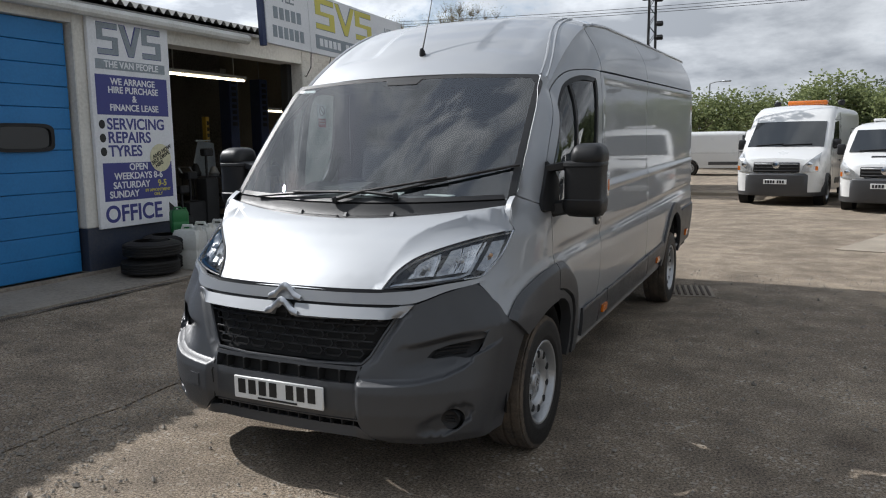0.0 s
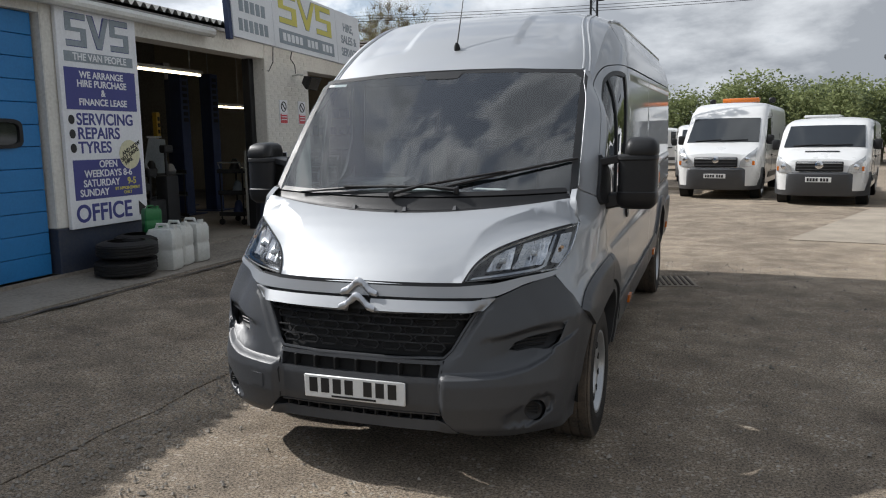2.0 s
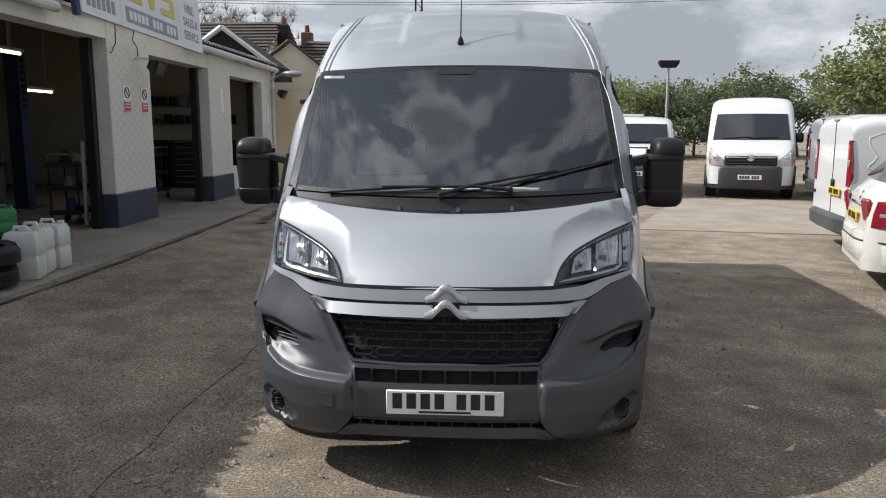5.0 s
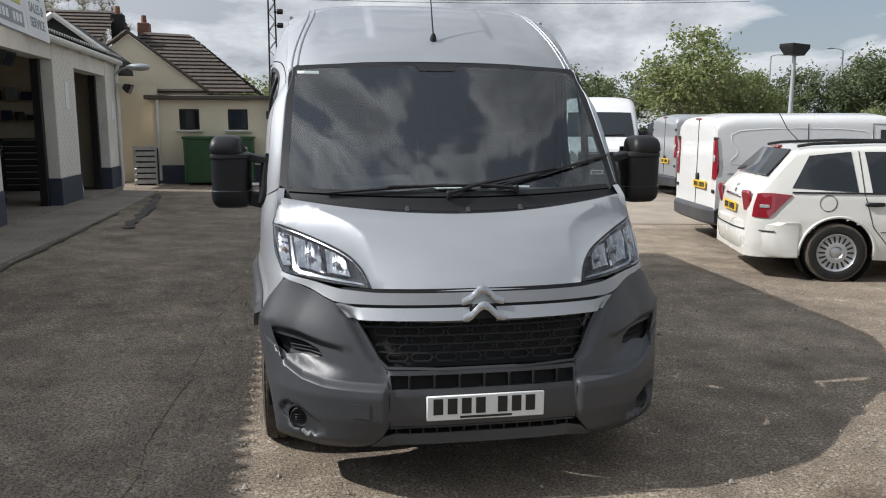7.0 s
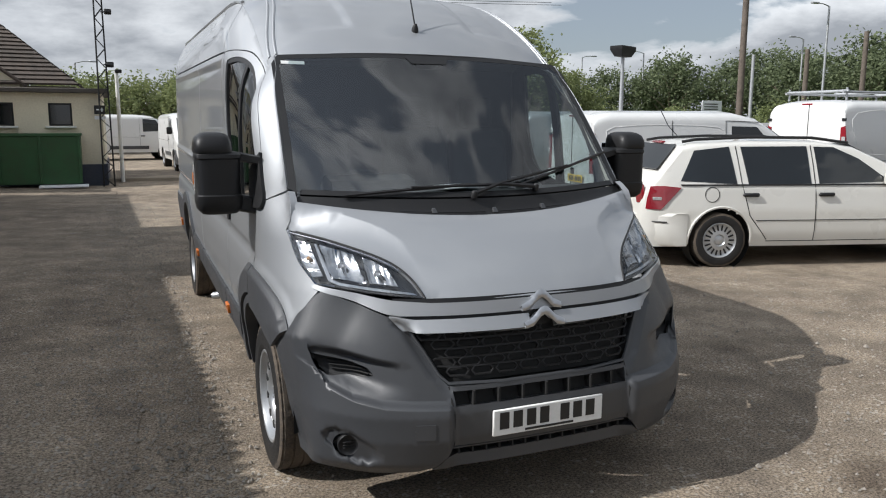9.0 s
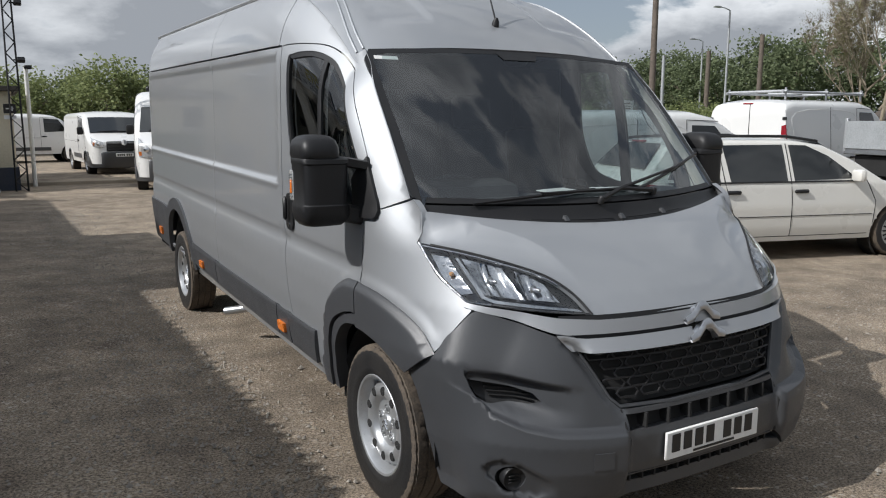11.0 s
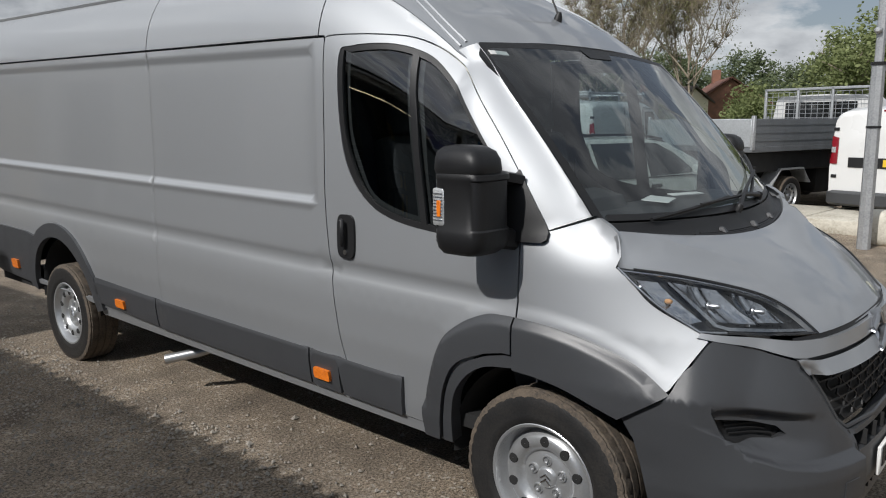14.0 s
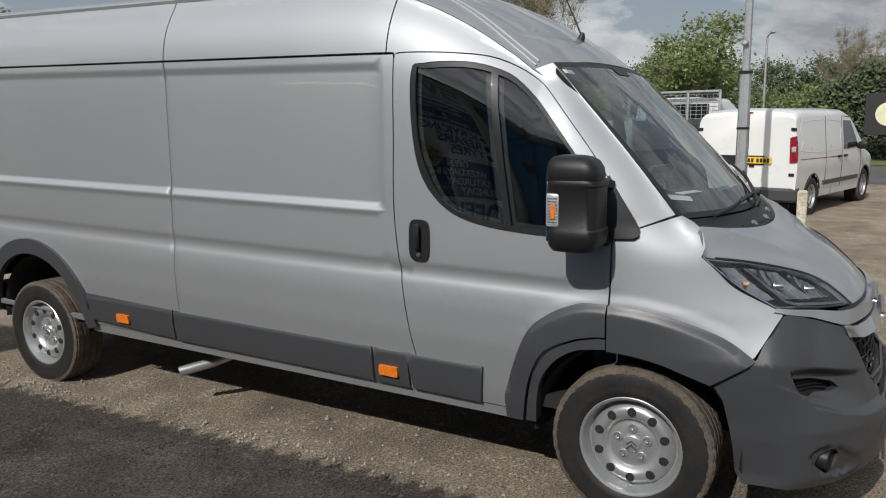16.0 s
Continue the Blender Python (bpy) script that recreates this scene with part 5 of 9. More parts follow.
    box(b, on_screen(-0.74, 1.945, -0.004), (0.12, 0.003, 0.022), 0, rotm(-44, 0, 0))
    part("screen_sticker", b, PLATEW, van)

    # wheels
    for cy in (WB_F, WB_R):
        for s in (1, -1):
            road_wheel(van, (s * 0.885, cy, 0.335), s, WR, 0.215, 0.222)
    return van


def road_wheel(parent, c, s, r, rim_r, width, style="steel", steel=None):
    """A tyre with grooves and a pressed steel wheel with ten holes and five bolts; s is the outer side."""
    steel = steel or STEEL
    c = Vector(c)
    ax = Vector((s, 0, 0))
    w = width / 2
    near = r > 0.35
    seg = 156 if near else 60
    b = bm_new()
    lathe(b, [(-w * 0.8, rim_r * 0.96), (-w, rim_r + 0.03), (-w * 1.02, (rim_r + r) / 2), (-w * 0.93, r - 0.018), (-w * 0.86, r - 0.012)], c, ax, 60)
    lathe(b, [(w * 0.86, r - 0.012), (w * 0.945, r - 0.020), (w * 0.985, r - 0.034), (w * 1.01, r - 0.045), (w * 1.02, (rim_r + r) / 2), (w * 1.005, rim_r + 0.045), (w * 1.012, rim_r + 0.040), (w, rim_r + 0.028), (w * 0.94, rim_r + 0.012), (w * 0.8, rim_r * 0.96)], c, ax, 72)
    ty = part("tyre", b, RUBBER, parent, "black tyre with grooved tread", auto=50)
    b = bm_new()
    prof = [(-w * 0.90, r - 0.014)]
    n = 4
    for k in range(n):
        a0, a1 = -w * 0.88 + 1.76 * w * k / n, -w * 0.88 + 1.76 * w * (k + 1) / n
        prof += [(a0, r - 0.008), (a0 + 0.003, r - 0.001), ((a0 + a1) / 2, r), (a1 - 0.009, r - 0.001), (a1 - 0.006, r - 0.008)]
    prof += [(w * 0.90, r - 0.006), (w * 0.945, r - 0.013), (w * 0.975, r - 0.026)]
    lathe(b, prof, c, ax, seg)
    rr = [(v, v.co - c - ax * (v.co - c).dot(ax)) for v in b.verts]
    for v, d in rr:                  # sipes cut across the ribs and the shoulders
        q = int(round(math.atan2(d.z, d.y) * seg / (2 * math.pi) + 3.0 * abs((v.co - c).dot(ax)) / w))
        if q % 4 == 0 and d.length > r - 0.03 and abs((v.co - c).dot(ax)) > w * 0.40:
            v.co -= d.normalized() * 0.0045
    part("tread", b, DUSTY, ty, "dusty brown tread", auto=25)
    b = bm_new()
    o = w * 0.90
    if style == "steel":
        prof = [(o, rim_r + 0.012), (o + 0.005, rim_r + 0.006), (o + 0.002, rim_r - 0.003), (o - 0.006, rim_r - 0.007), (o - 0.03, rim_r * 0.935), (o - 0.055, rim_r * 0.90), (o - 0.056, rim_r * 0.875), (o - 0.045, rim_r * 0.85), (o - 0.028, rim_r * 0.79), (o - 0.021, rim_r * 0.73), (o - 0.021, rim_r * 0.63), (o - 0.026, rim_r * 0.58), (o - 0.038, rim_r * 0.52), (o - 0.050, rim_r * 0.49), (o - 0.051, rim_r * 0.45), (o - 0.047, rim_r * 0.42), (o - 0.046, rim_r * 0.20), (o - 0.036, rim_r * 0.175), (o - 0.033, rim_r * 0.15), (o - 0.033, 0.001)]
    else:
        prof = [(o, rim_r + 0.012), (o + 0.004, rim_r + 0.004), (o - 0.006, rim_r - 0.006), (o - 0.016, rim_r * 0.86), (o - 0.006, rim_r * 0.60), (o - 0.004, rim_r * 0.36), (o - 0.02, rim_r * 0.30), (o - 0.012, rim_r * 0.22), (o - 0.012, 0.001)]
    lathe(b, prof, c, ax, 56 if near else 36)
    rm = part("rim", b, steel, parent, "silver steel wheel" if style == "steel" else "silver slotted wheel cover")
    b = bm_new()
    if style == "steel":
        for i in range(10):
            a = 2 * math.pi * (i + 0.5) / 10
            p = c + Vector((0, math.cos(a), math.sin(a))) * rim_r * 0.69
            b = bm_new()
            lathe(b, [(o - 0.028, 0.098 * rim_r), (o - 0.020, 0.092 * rim_r), (o - 0.0185, 0.084 * rim_r), (o - 0.0185, 0.001)], p, ax, 14)
            part("wheel_hole", b, DARK, rm)
        for i in range(5):
            a = 2 * math.pi * i / 5 + 0.3
            p = c + Vector((0, math.cos(a), math.sin(a))) * rim_r * 0.315
            b = bm_new()
            lathe(b, [(o - 0.048, 0.105 * rim_r), (o - 0.039, 0.095 * rim_r), (o - 0.039, 0.075 * rim_r), (o - 0.047, 0.068 * rim_r), (o - 0.047, 0.050 * rim_r), (o - 0.034, 0.045 * rim_r), (o - 0.034, 0.025 * rim_r), (o - 0.040, 0.001)], p, ax, 12)
            part("wheel_bolt", b, steel, rm)
        b = bm_new()
        for dz in (-0.012, 0.008):
            tube(b, [c + Vector((s * (o - 0.031), -0.022 * s, dz - 0.01)), c + Vector((s * (o - 0.031), 0, dz + 0.008)), c + Vector((s * (o - 0.031), 0.022 * s, dz - 0.01))], 0.004, 5)
        part("hub_badge", b, CHROME, rm)
    else:
        for i in range(18):
            a = 2 * math.pi * i / 18
            d = Vector((0, math.cos(a), math.sin(a)))
            box(b, c + d * rim_r * 0.74 + ax * (o - 0.008), (0.012, rim_r * 0.34, rim_r * 0.10), 0.003, rotm(math.degrees(a), 0, 0))
        part("cover_slot", b, DARK, rm)
    return ty


hero = silver_van()

# ---- workshop ----
MASONRY = mat("painted_brick", (0.72, 0.70, 0.64), 0.85, 0, 0.3, 1.6, 30, 0.25, 40, tint=(0.52, 0.50, 0.45), per_object=0.04)
CREAM = mat("cream_render", (0.68, 0.62, 0.48), 0.9, 0, 0.25, 1.0, 25, 0.3, 50, tint=(0.52, 0.46, 0.35))
DADO = mat("navy_dado", (0.022, 0.032, 0.06), 0.6, 0, 0.4, 3, 40, 0.15, 60, tint=(0.045, 0.05, 0.065))
BLUEDOOR = mat("blue_door", (0.02, 0.185, 0.45), 0.5, 0.0, 0.25, 2, 40, 0.05, 60, tint=(0.014, 0.14, 0.35))
BOARD = mat("white_board", (0.78, 0.79, 0.81), 0.5, 0, 0.15, 2, 40, tint=(0.52, 0.53, 0.54))
NAVY = mat("navy_print", (0.045, 0.05, 0.22), 0.5, 0, 0.2, 3, 40, tint=(0.06, 0.065, 0.22))
GREYPRINT = mat("grey_print", (0.27, 0.31, 0.34), 0.5, 0, 0.2, 3, 40)
YELLOWPRINT = mat("yellow_print", (0.62, 0.56, 0.10), 0.55, 0, 0.2, 3, 40, tint=(0.5, 0.46, 0.12))
PALEYEL = mat("pale_sticker", (0.66, 0.63, 0.42), 0.55, 0, 0.2, 3, 40)
SHEETROOF = mat("corrugated_sheet", (0.26, 0.26, 0.25), 0.85, 0, 0.4, 2, 25, 0.2, 50, tint=(0.15, 0.15, 0.14))
TILE = mat("roof_tile", (0.085, 0.065, 0.052), 0.85, 0, 0.5, 3, 30, 0.3, 40, tint=(0.05, 0.042, 0.036), per_object=0.25)
DARKIN = mat("workshop_inside", (0.30, 0.295, 0.28), 0.9, 0, 0.5, 1.2, 20, tint=(0.13, 0.125, 0.115))
STEELBLUE = mat("blue_lift", (0.02, 0.035, 0.10), 0.5, 0.1, 0.3, 5, 40)
YELLOWPAINT = mat("yellow_paint", (0.55, 0.36, 0.03), 0.55, 0, 0.4, 6, 40, tint=(0.32, 0.2, 0.03))
TUBE = glow("fluorescent", (1.0, 0.82, 0.52), 5.0)
WOOD = mat("sawn_wood", (0.38, 0.28, 0.17), 0.8, 0, 0.4, 6, 60, 0.2, 90, tint=(0.24, 0.17, 0.1))
REDSIGN = mat("red_print", (0.55, 0.06, 0.07), 0.5, 0, 0.2, 5, 50)
GUTTER = mat("white_plastic", (0.66, 0.66, 0.63), 0.5, 0, 0.3, 4, 40, tint=(0.5, 0.49, 0.45))
JERRY = mat("jerry_plastic", (0.62, 0.63, 0.60), 0.45, 0, 0.25, 5, 40, tint=(0.5, 0.5, 0.46))
GREENPL = mat("green_plastic", (0.02, 0.16, 0.045), 0.45, 0, 0.3, 6, 60)
DGREEN = mat("green_metal", (0.022, 0.085, 0.028), 0.55, 0.1, 0.35, 3, 40, 0.05, 60, tint=(0.03, 0.06, 0.025))
GALV = mat("galvanised", (0.42, 0.43, 0.44), 0.5, 0.6, 0.4, 5, 40, 0.05, 60, tint=(0.30, 0.31, 0.32))

shop = pose(-5.02, 0, 0, 0, 0, 1.375)      # frame of the workshop: x = 0 is the wall face, y runs along it
BASE = 0.0


def W(x, y, z):
    return shop @ Vector((x, y, z))


def shop_box(bm, x0, x1, y0, y1, z0, z1, bev=0.0):
    box(bm, ((x0 + x1) / 2, (y0 + y1) / 2, (z0 + z1) / 2), (x1 - x0, y1 - y0, z1 - z0), bev)


def shop_part(name, bm, material, label, category, kind="structure", parent=None):
    ob = part(name, bm, material, parent, smooth=True, auto=30)
    if parent is None:
        ob.matrix_basis = shop
        tagged(ob, label, category, kind=kind)
    elif label:
        ob["label"] = label
    return ob


TOP = 3.19
OPEN = [(-4.0, 3.14, 2.96), (4.55, 7.46, 2.89), (8.85, 11.6, 2.80), (12.9, 15.35, 2.75)]   # y from, y to, head
PIERS = [(-7.0, -4.0), (3.14, 4.55), (7.46, 8.85), (11.6, 12.9), (15.35, 16.3)]
pier_walls = []
for i, (y0, y1) in enumerate(PIERS):
    bm = bm_new()
    shop_box(bm, -0.36, 0.0, y0, y1, 0.70, TOP, 0.012)
    pr = shop_part("wall_pier_%d" % (i + 1), bm, MASONRY, "white-painted brick pier of the workshop", "wall")
    pier_walls.append(pr)
    bm = bm_new()
    shop_box(bm, -0.36, 0.012, y0 - 0.006, y1 + 0.006, -0.1, 0.70, 0.01)
    shop_part("plinth_%d" % (i + 1), bm, DADO, "navy-painted plinth of the pier", "plinth")
for i, (y0, y1, h) in enumerate(OPEN):
    bm = bm_new()
    shop_box(bm, -0.34, -0.015, y0 - 0.02, y1 + 0.02, h, TOP)
    shop_part("lintel_%d" % (i + 1), bm, MASONRY, "white-painted beam over the workshop opening", "beam")
    if i:
        for yy in (y0 + 0.07, y1 - 0.07):
            bm = bm_new()
            shop_box(bm, -0.34, -0.20, yy - 0.06, yy + 0.06, 0.1, h, 0.01)
            shop_part("door_post_%d" % (2 * i + (yy > y0 + 0.5)), bm, BLACKPL, "dark steel shutter guide", "post")
# shell: back, ends, floor
bm = bm_new()
shop_box(bm, -9.2, -9.0, -7, 16.3, -0.1, 5.1)
shop_part("wall_back", bm, DARKIN, "grimy back wall of the workshop", "wall")
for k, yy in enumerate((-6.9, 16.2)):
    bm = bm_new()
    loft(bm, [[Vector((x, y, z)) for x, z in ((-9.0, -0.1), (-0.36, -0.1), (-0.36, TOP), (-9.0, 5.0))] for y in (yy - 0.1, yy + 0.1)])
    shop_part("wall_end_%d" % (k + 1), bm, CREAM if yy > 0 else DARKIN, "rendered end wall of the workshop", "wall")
bm = bm_new()
shop_box(bm, -9.0, -6.0, 3.3, 3.5, -0.1, 3.4)
shop_box(bm, -9.0, -5.0, 11.4, 11.6, -0.1, 3.4)
shop_part("wall_cross", bm, DARKIN, "dirty white cross walls inside the workshop", "wall")
bm = bm_new()
shop_box(bm, -9.0, 0.02, -7, 16.3, 0.10, 0.215)
shop_part("floor_workshop", bm, APRON, "oil-stained concrete workshop floor", "floor")
bm = bm_new()
box(bm, (-4.5, 4.65, 4.06), (9.4, 23.2, 0.04), 0, rotm(0, 11, 0))
shop_part("ceiling", bm, DARKIN, "dark underside of the sheet roof", "ceiling")
# corrugated roof sheets with the wavy eave
bm = bm_new()
pitch = 0.146
ny = int(23.6 / pitch * 6)
rows = []
for xx, zz in ((0.14, 3.245), (0.0, 3.285), (-4.5, 4.20), (-9.3, 5.15)):
    rows.append([bm.verts.new((xx, -7.1 + 23.6 * j / ny, zz + 0.033 * math.cos(2 * math.pi * (23.6 * j / ny) / pitch))) for j in range(ny + 1)])
for A, B in zip(rows, rows[1:]):
    for j in range(ny):
        bm.faces.new((A[j], A[j + 1], B[j + 1], B[j]))
shop_part("roof_sheets", bm, SHEETROOF, "weathered grey corrugated roof sheets", "roof")
# gutter and brackets
for k, (y0, y1) in enumerate(((-6.9, 5.98), (10.25, 16.4))):
    bm = bm_new()
    tube(bm, [Vector((0.11, y, 3.13 - 0.003 * (y - y0))) for y in np.linspace(y0, y1, 8)], 0.065, 10)
    gt = shop_part("gutter_%d" % (k + 1), bm, GUTTER, "white half-round gutter under the roof edge", "gutter")
    for y in np.arange(y0 + 0.4, y1, 0.9):
        bm = bm_new()
        box(bm, (0.045, y, 3.08), (0.11, 0.03, 0.05), 0.005)
        shop_part("bracket", bm, GUTTER, "", "", parent=gt)
bm = bm_new()
tube(bm, [(0.11, 16.25, 3.1), (0.05, 16.22, 2.9), (0.05, 16.22, 0.2)], 0.04, 10)
shop_part("downpipe_1", bm, GUTTER, "white plastic downpipe", "pipe")

# blue sectional door
bm = bm_new()
shop_box(bm, -0.16, -0.13, -4.0, 3.12, 0.12, 2.96)
bd = shop_part("door_1", bm, DARK, "closed blue sectional workshop door with small windows", "door")
for k in range(12):
    bm = bm_new()
    z0 = 0.22 + 0.228 * k
    shop_box(bm, -0.13, -0.085, -4.0, 3.10, z0, z0 + 0.223, 0.006)
    shop_part("door_slat", bm, BLUEDOOR, "", "", parent=bd)
for yy in (2.50, 0.9, -0.7):
    bm = bm_new()
    rimp = [(yy + 0.36 * math.copysign(abs(math.cos(a)) ** 0.4, math.cos(a)), 1.72 + 0.15 * math.copysign(abs(math.sin(a)) ** 0.4, math.sin(a))) for a in np.linspace(0, 2 * math.pi, 28, endpoint=False)]
    inn = [(yy + (y - yy) * 0.88, 1.72 + (z - 1.72) * 0.76) for y, z in rimp]
    patch(rimp, lambda y, z: Vector((-0.055, y, z)), 0.1, holes=[inn], depth=0.04, outward=(1, 0, 0), bm=bm)
    wf = shop_part("door_window", bm, BLACKPL, "black oval-cornered door window", "", parent=bd)
    bm = patch(inn, lambda y, z: Vector((-0.075, y, z)), 0.1, outward=(1, 0, 0))
    shop_part("pane", bm, DARKGLASS, "", "", parent=wf)
bm = bm_new()
shop_box(bm, -0.10, 0.0, -4.0, 3.12, 0.10, 0.215, 0.01)
shop_part("door_sill_1", bm, WOOD, "worn timber door sill", "sill")


# ---- lettering ----
def words(txt, size, y, z, x, material, parent, align="CENTER", tilt=0.0, squeeze=1.0):
    """A line of raised lettering on a board that faces +x in the parent's frame."""
    cu = bpy.data.curves.new("lettering", "FONT")
    cu.body, cu.size, cu.align_x, cu.align_y, cu.extrude, cu.offset = txt, size, align, "CENTER", 0.0015, 0.022 * size
    tmp = new("tmp_text", cu)
    dg = bpy.context.evaluated_depsgraph_get()
    dg.update()
    me = bpy.data.meshes.new_from_object(tmp.evaluated_get(dg))
    bpy.data.objects.remove(tmp)
    me.name = "lettering"
    me.materials.clear()
    me.materials.append(material)
    me.transform(Matrix.Diagonal((squeeze, 1, 1, 1)))
    ob = new("lettering", me)
    ob.parent = parent
    ob.matrix_basis = Matrix.Translation((x, y, z)) @ Matrix(((0, 0, 1, 0), (1, 0, 0, 0), (0, 1, 0, 0), (0, 0, 0, 1))) @ pose(0, 0, 0, 0, 0, tilt)
    return ob


def panel(name, y0, y1, z0, z1, x, th, material, parent, label="", bev=0.0):
    bm = bm_new()
    box(bm, (x, (y0 + y1) / 2, (z0 + z1) / 2), (th, y1 - y0, z1 - z0), bev)
    return part(name, bm, material, parent, label, auto=30)


def logo_shapes(parent, yc, zc, w, h, x, fill, edge):
    """Three bold slanted shapes standing for the firm's mark."""
    def bar(pts, m, off):
        bm = patch(pts, lambda y, z: Vector((x + off, y, z)), 0.2, depth=0.004, outward=(1, 0, 0))
        part("mark", bm, m, parent)
    for m, off, g in ((edge, 0.0, 1.0), (fill, 0.004, 0.80)):
        t = h * 0.20 * g
        k = (1 - g) * h * 0.10
        for c in (-0.34, 0.33):
            y0 = yc + c * w
            ww = 0.15 * w
            s_pts = [(y0 + ww, zc + h / 2 - k), (y0 - ww, zc + h / 2 - k), (y0 - ww, zc - 0.05 * h), (y0 + ww * 0.45, zc - 0.05 * h), (y0 + ww * 0.45, zc - h / 2 + t + k), (y0 - ww, zc - h / 2 + t + k), (y0 - ww, zc - h / 2 + k), (y0 + ww, zc - h / 2 + k), (y0 + ww, zc + 0.07 * h), (y0 - ww * 0.45, zc + 0.07 * h), (y0 - ww * 0.45, zc + h / 2 - t - k), (y0 + ww, zc + h / 2 - t - k)]
            bar(s_pts, m, off)
        v = 0.17 * w
        bar([(yc - v, zc + h / 2 - k), (yc - v + t * 1.3, zc + h / 2 - k), (yc, zc - h / 2 + 2.0 * t), (yc + v - t * 1.3, zc + h / 2 - k), (yc + v, zc + h / 2 - k), (yc + t * 0.6, zc - h / 2 + k), (yc - t * 0.6, zc - h / 2 + k)], m, off)


# tall sign on the pier
sign = thing("wall_sign", "tall white sign board listing van services in navy print", "sign", at=(0, 0, 0))
sign.matrix_basis = shop
S0, S1, SZ0, SZ1 = 3.28, 4.49, 0.68, 3.06
panel("board", S0, S1, SZ0, SZ1, 0.035, 0.05, BOARD, sign, "white sign board", 0.006)
SX_ = 0.0615
scn = (S0 + S1) / 2
logo_shapes(sign, scn, 2.83, 0.98, 0.36, SX_, GREYPRINT, NAVY)
panel("name_band", 3.36, 4.40, 2.49, 2.60, SX_, 0.004, GREYPRINT, sign)
words("THE VAN PEOPLE", 0.105, scn, 2.545, SX_ + 0.003, BOARD, sign)
panel("finance_panel", 3.34, 4.42, 1.98, 2.43, SX_, 0.004, NAVY, sign)
for txt, z in (("WE ARRANGE", 2.355), ("HIRE PURCHASE", 2.26), ("&", 2.165), ("FINANCE LEASE", 2.06)):
    words(txt, 0.105, scn, z, SX_ + 0.003, BOARD, sign)
for txt, z in (("SERVICING", 1.87), ("REPAIRS", 1.715), ("TYRES", 1.56)):
    words(txt, 0.18, 3.46, z, SX_, NAVY, sign, "LEFT")
    bm = patch([(3.39 + 0.043 * math.cos(a), z + 0.05 * math.sin(a)) for a in np.linspace(0, 2 * math.pi, 16, endpoint=False)], lambda y, zz: Vector((SX_ + 0.002, y, zz)), 0.1, depth=0.003, outward=(1, 0, 0))
    part("bullet", bm, INK, sign)
panel("hours_panel", 3.36, 4.42, 0.99, 1.43, SX_, 0.004, NAVY, sign)
for txt, z, m, y in (("OPEN", 1.375, BOARD, scn), ("WEEKDAYS 8-6", 1.27, BOARD, scn), ("SATURDAY", 1.165, BOARD, scn - 0.12), ("9-5", 1.165, YELLOWPRINT, scn + 0.36), ("SUNDAY", 1.06, BOARD, scn - 0.24)):
    words(txt, 0.11, y, z, SX_ + 0.003, m, sign)
words("BY APPOINTMENT", 0.05, 4.17, 1.085, SX_ + 0.003, YELLOWPRINT, sign)
words("ONLY", 0.05, 4.17, 1.035, SX_ + 0.003, YELLOWPRINT, sign)
bm = patch([(4.24 + 0.17 * math.cos(a), 1.475 + 0.17 * math.sin(a)) for a in np.linspace(0, 2 * math.pi, 28, endpoint=False)], lambda y, z: Vector((SX_ + 0.006, y, z)), 0.1, depth=0.003, outward=(1, 0, 0))
part("round_sticker", bm, PALEYEL, sign, "pale yellow round sticker")
for txt, z in (("AND NOW", 1.55), ("SELF DRIVE", 1.475), ("HIRE", 1.40)):
    words(txt, 0.065, 4.24 + (1.475 - z) * -0.35, z, SX_ + 0.009, INK, sign, tilt=25)
words("OFFICE", 0.27, 3.35, 0.83, SX_, NAVY, sign, "LEFT")
bm = patch([(4.34, 0.74), (4.46, 0.83), (4.34, 0.92)], lambda y, z: Vector((SX_ + 0.002, y, z)), 0.1, depth=0.003, outward=(1, 0, 0))
part("arrow", bm, INK, sign)

# long fascia sign over the piers
fas = thing("fascia_sign", "long white fascia sign board with grey and yellow print", "sign")
fas.matrix_basis = shop @ pose(0.535, 0, 0.12, -1.5, -4, 0)
for y0, y1 in ((6.05, 7.13), (7.13, 9.27), (9.27, 10.25)):
    panel("board", y0 + 0.004, y1 - 0.004, 3.10, 4.03, 0.0, 0.045, BOARD, fas, "white fascia board", 0.004)
panel("end_post", 5.97, 6.05, 3.06, 4.03, -0.03, 0.07, STEELBLUE, fas, "dark blue end post")
for y in (6.4, 7.9, 9.8):
    bm = bm_new()
    box(bm, (-0.14, y, 3.25), (0.26, 0.05, 0.05))
    part("bracket", bm, STEELBLUE, fas)
words("TEL:", 0.19, 6.59, 3.80, 0.0245, GREYPRINT, fas)
for z, w in ((3.56, 0.72), (3.29, 0.80)):
    n = 5 if z > 3.5 else 6
    for k in range(n):
        panel("plain_bar", 6.59 - w / 2 + w * k / n, 6.59 - w / 2 + w * (k + 0.72) / n, z - 0.085, z + 0.085, 0.0245, 0.004, GREYPRINT, fas)
logo_shapes(fas, 8.2, 3.74, 1.8, 0.50, 0.0245, YELLOWPRINT, GREYPRINT)
panel("name_band", 7.28, 9.12, 3.18, 3.40, 0.0245, 0.004, GREYPRINT, fas)
for k in range(13):
    if k not in (5, 9):
        panel("plain_bar", 7.38 + 0.13 * k, 7.47 + 0.13 * k, 3.23, 3.35, 0.029, 0.004, BOARD, fas)
for txt, z in (("HIRE,", 3.76), ("SALES &", 3.54), ("SERVICE", 3.32)):
    words(txt, 0.20, 9.76, z, 0.0245, GREYPRINT, fas, squeeze=0.9)

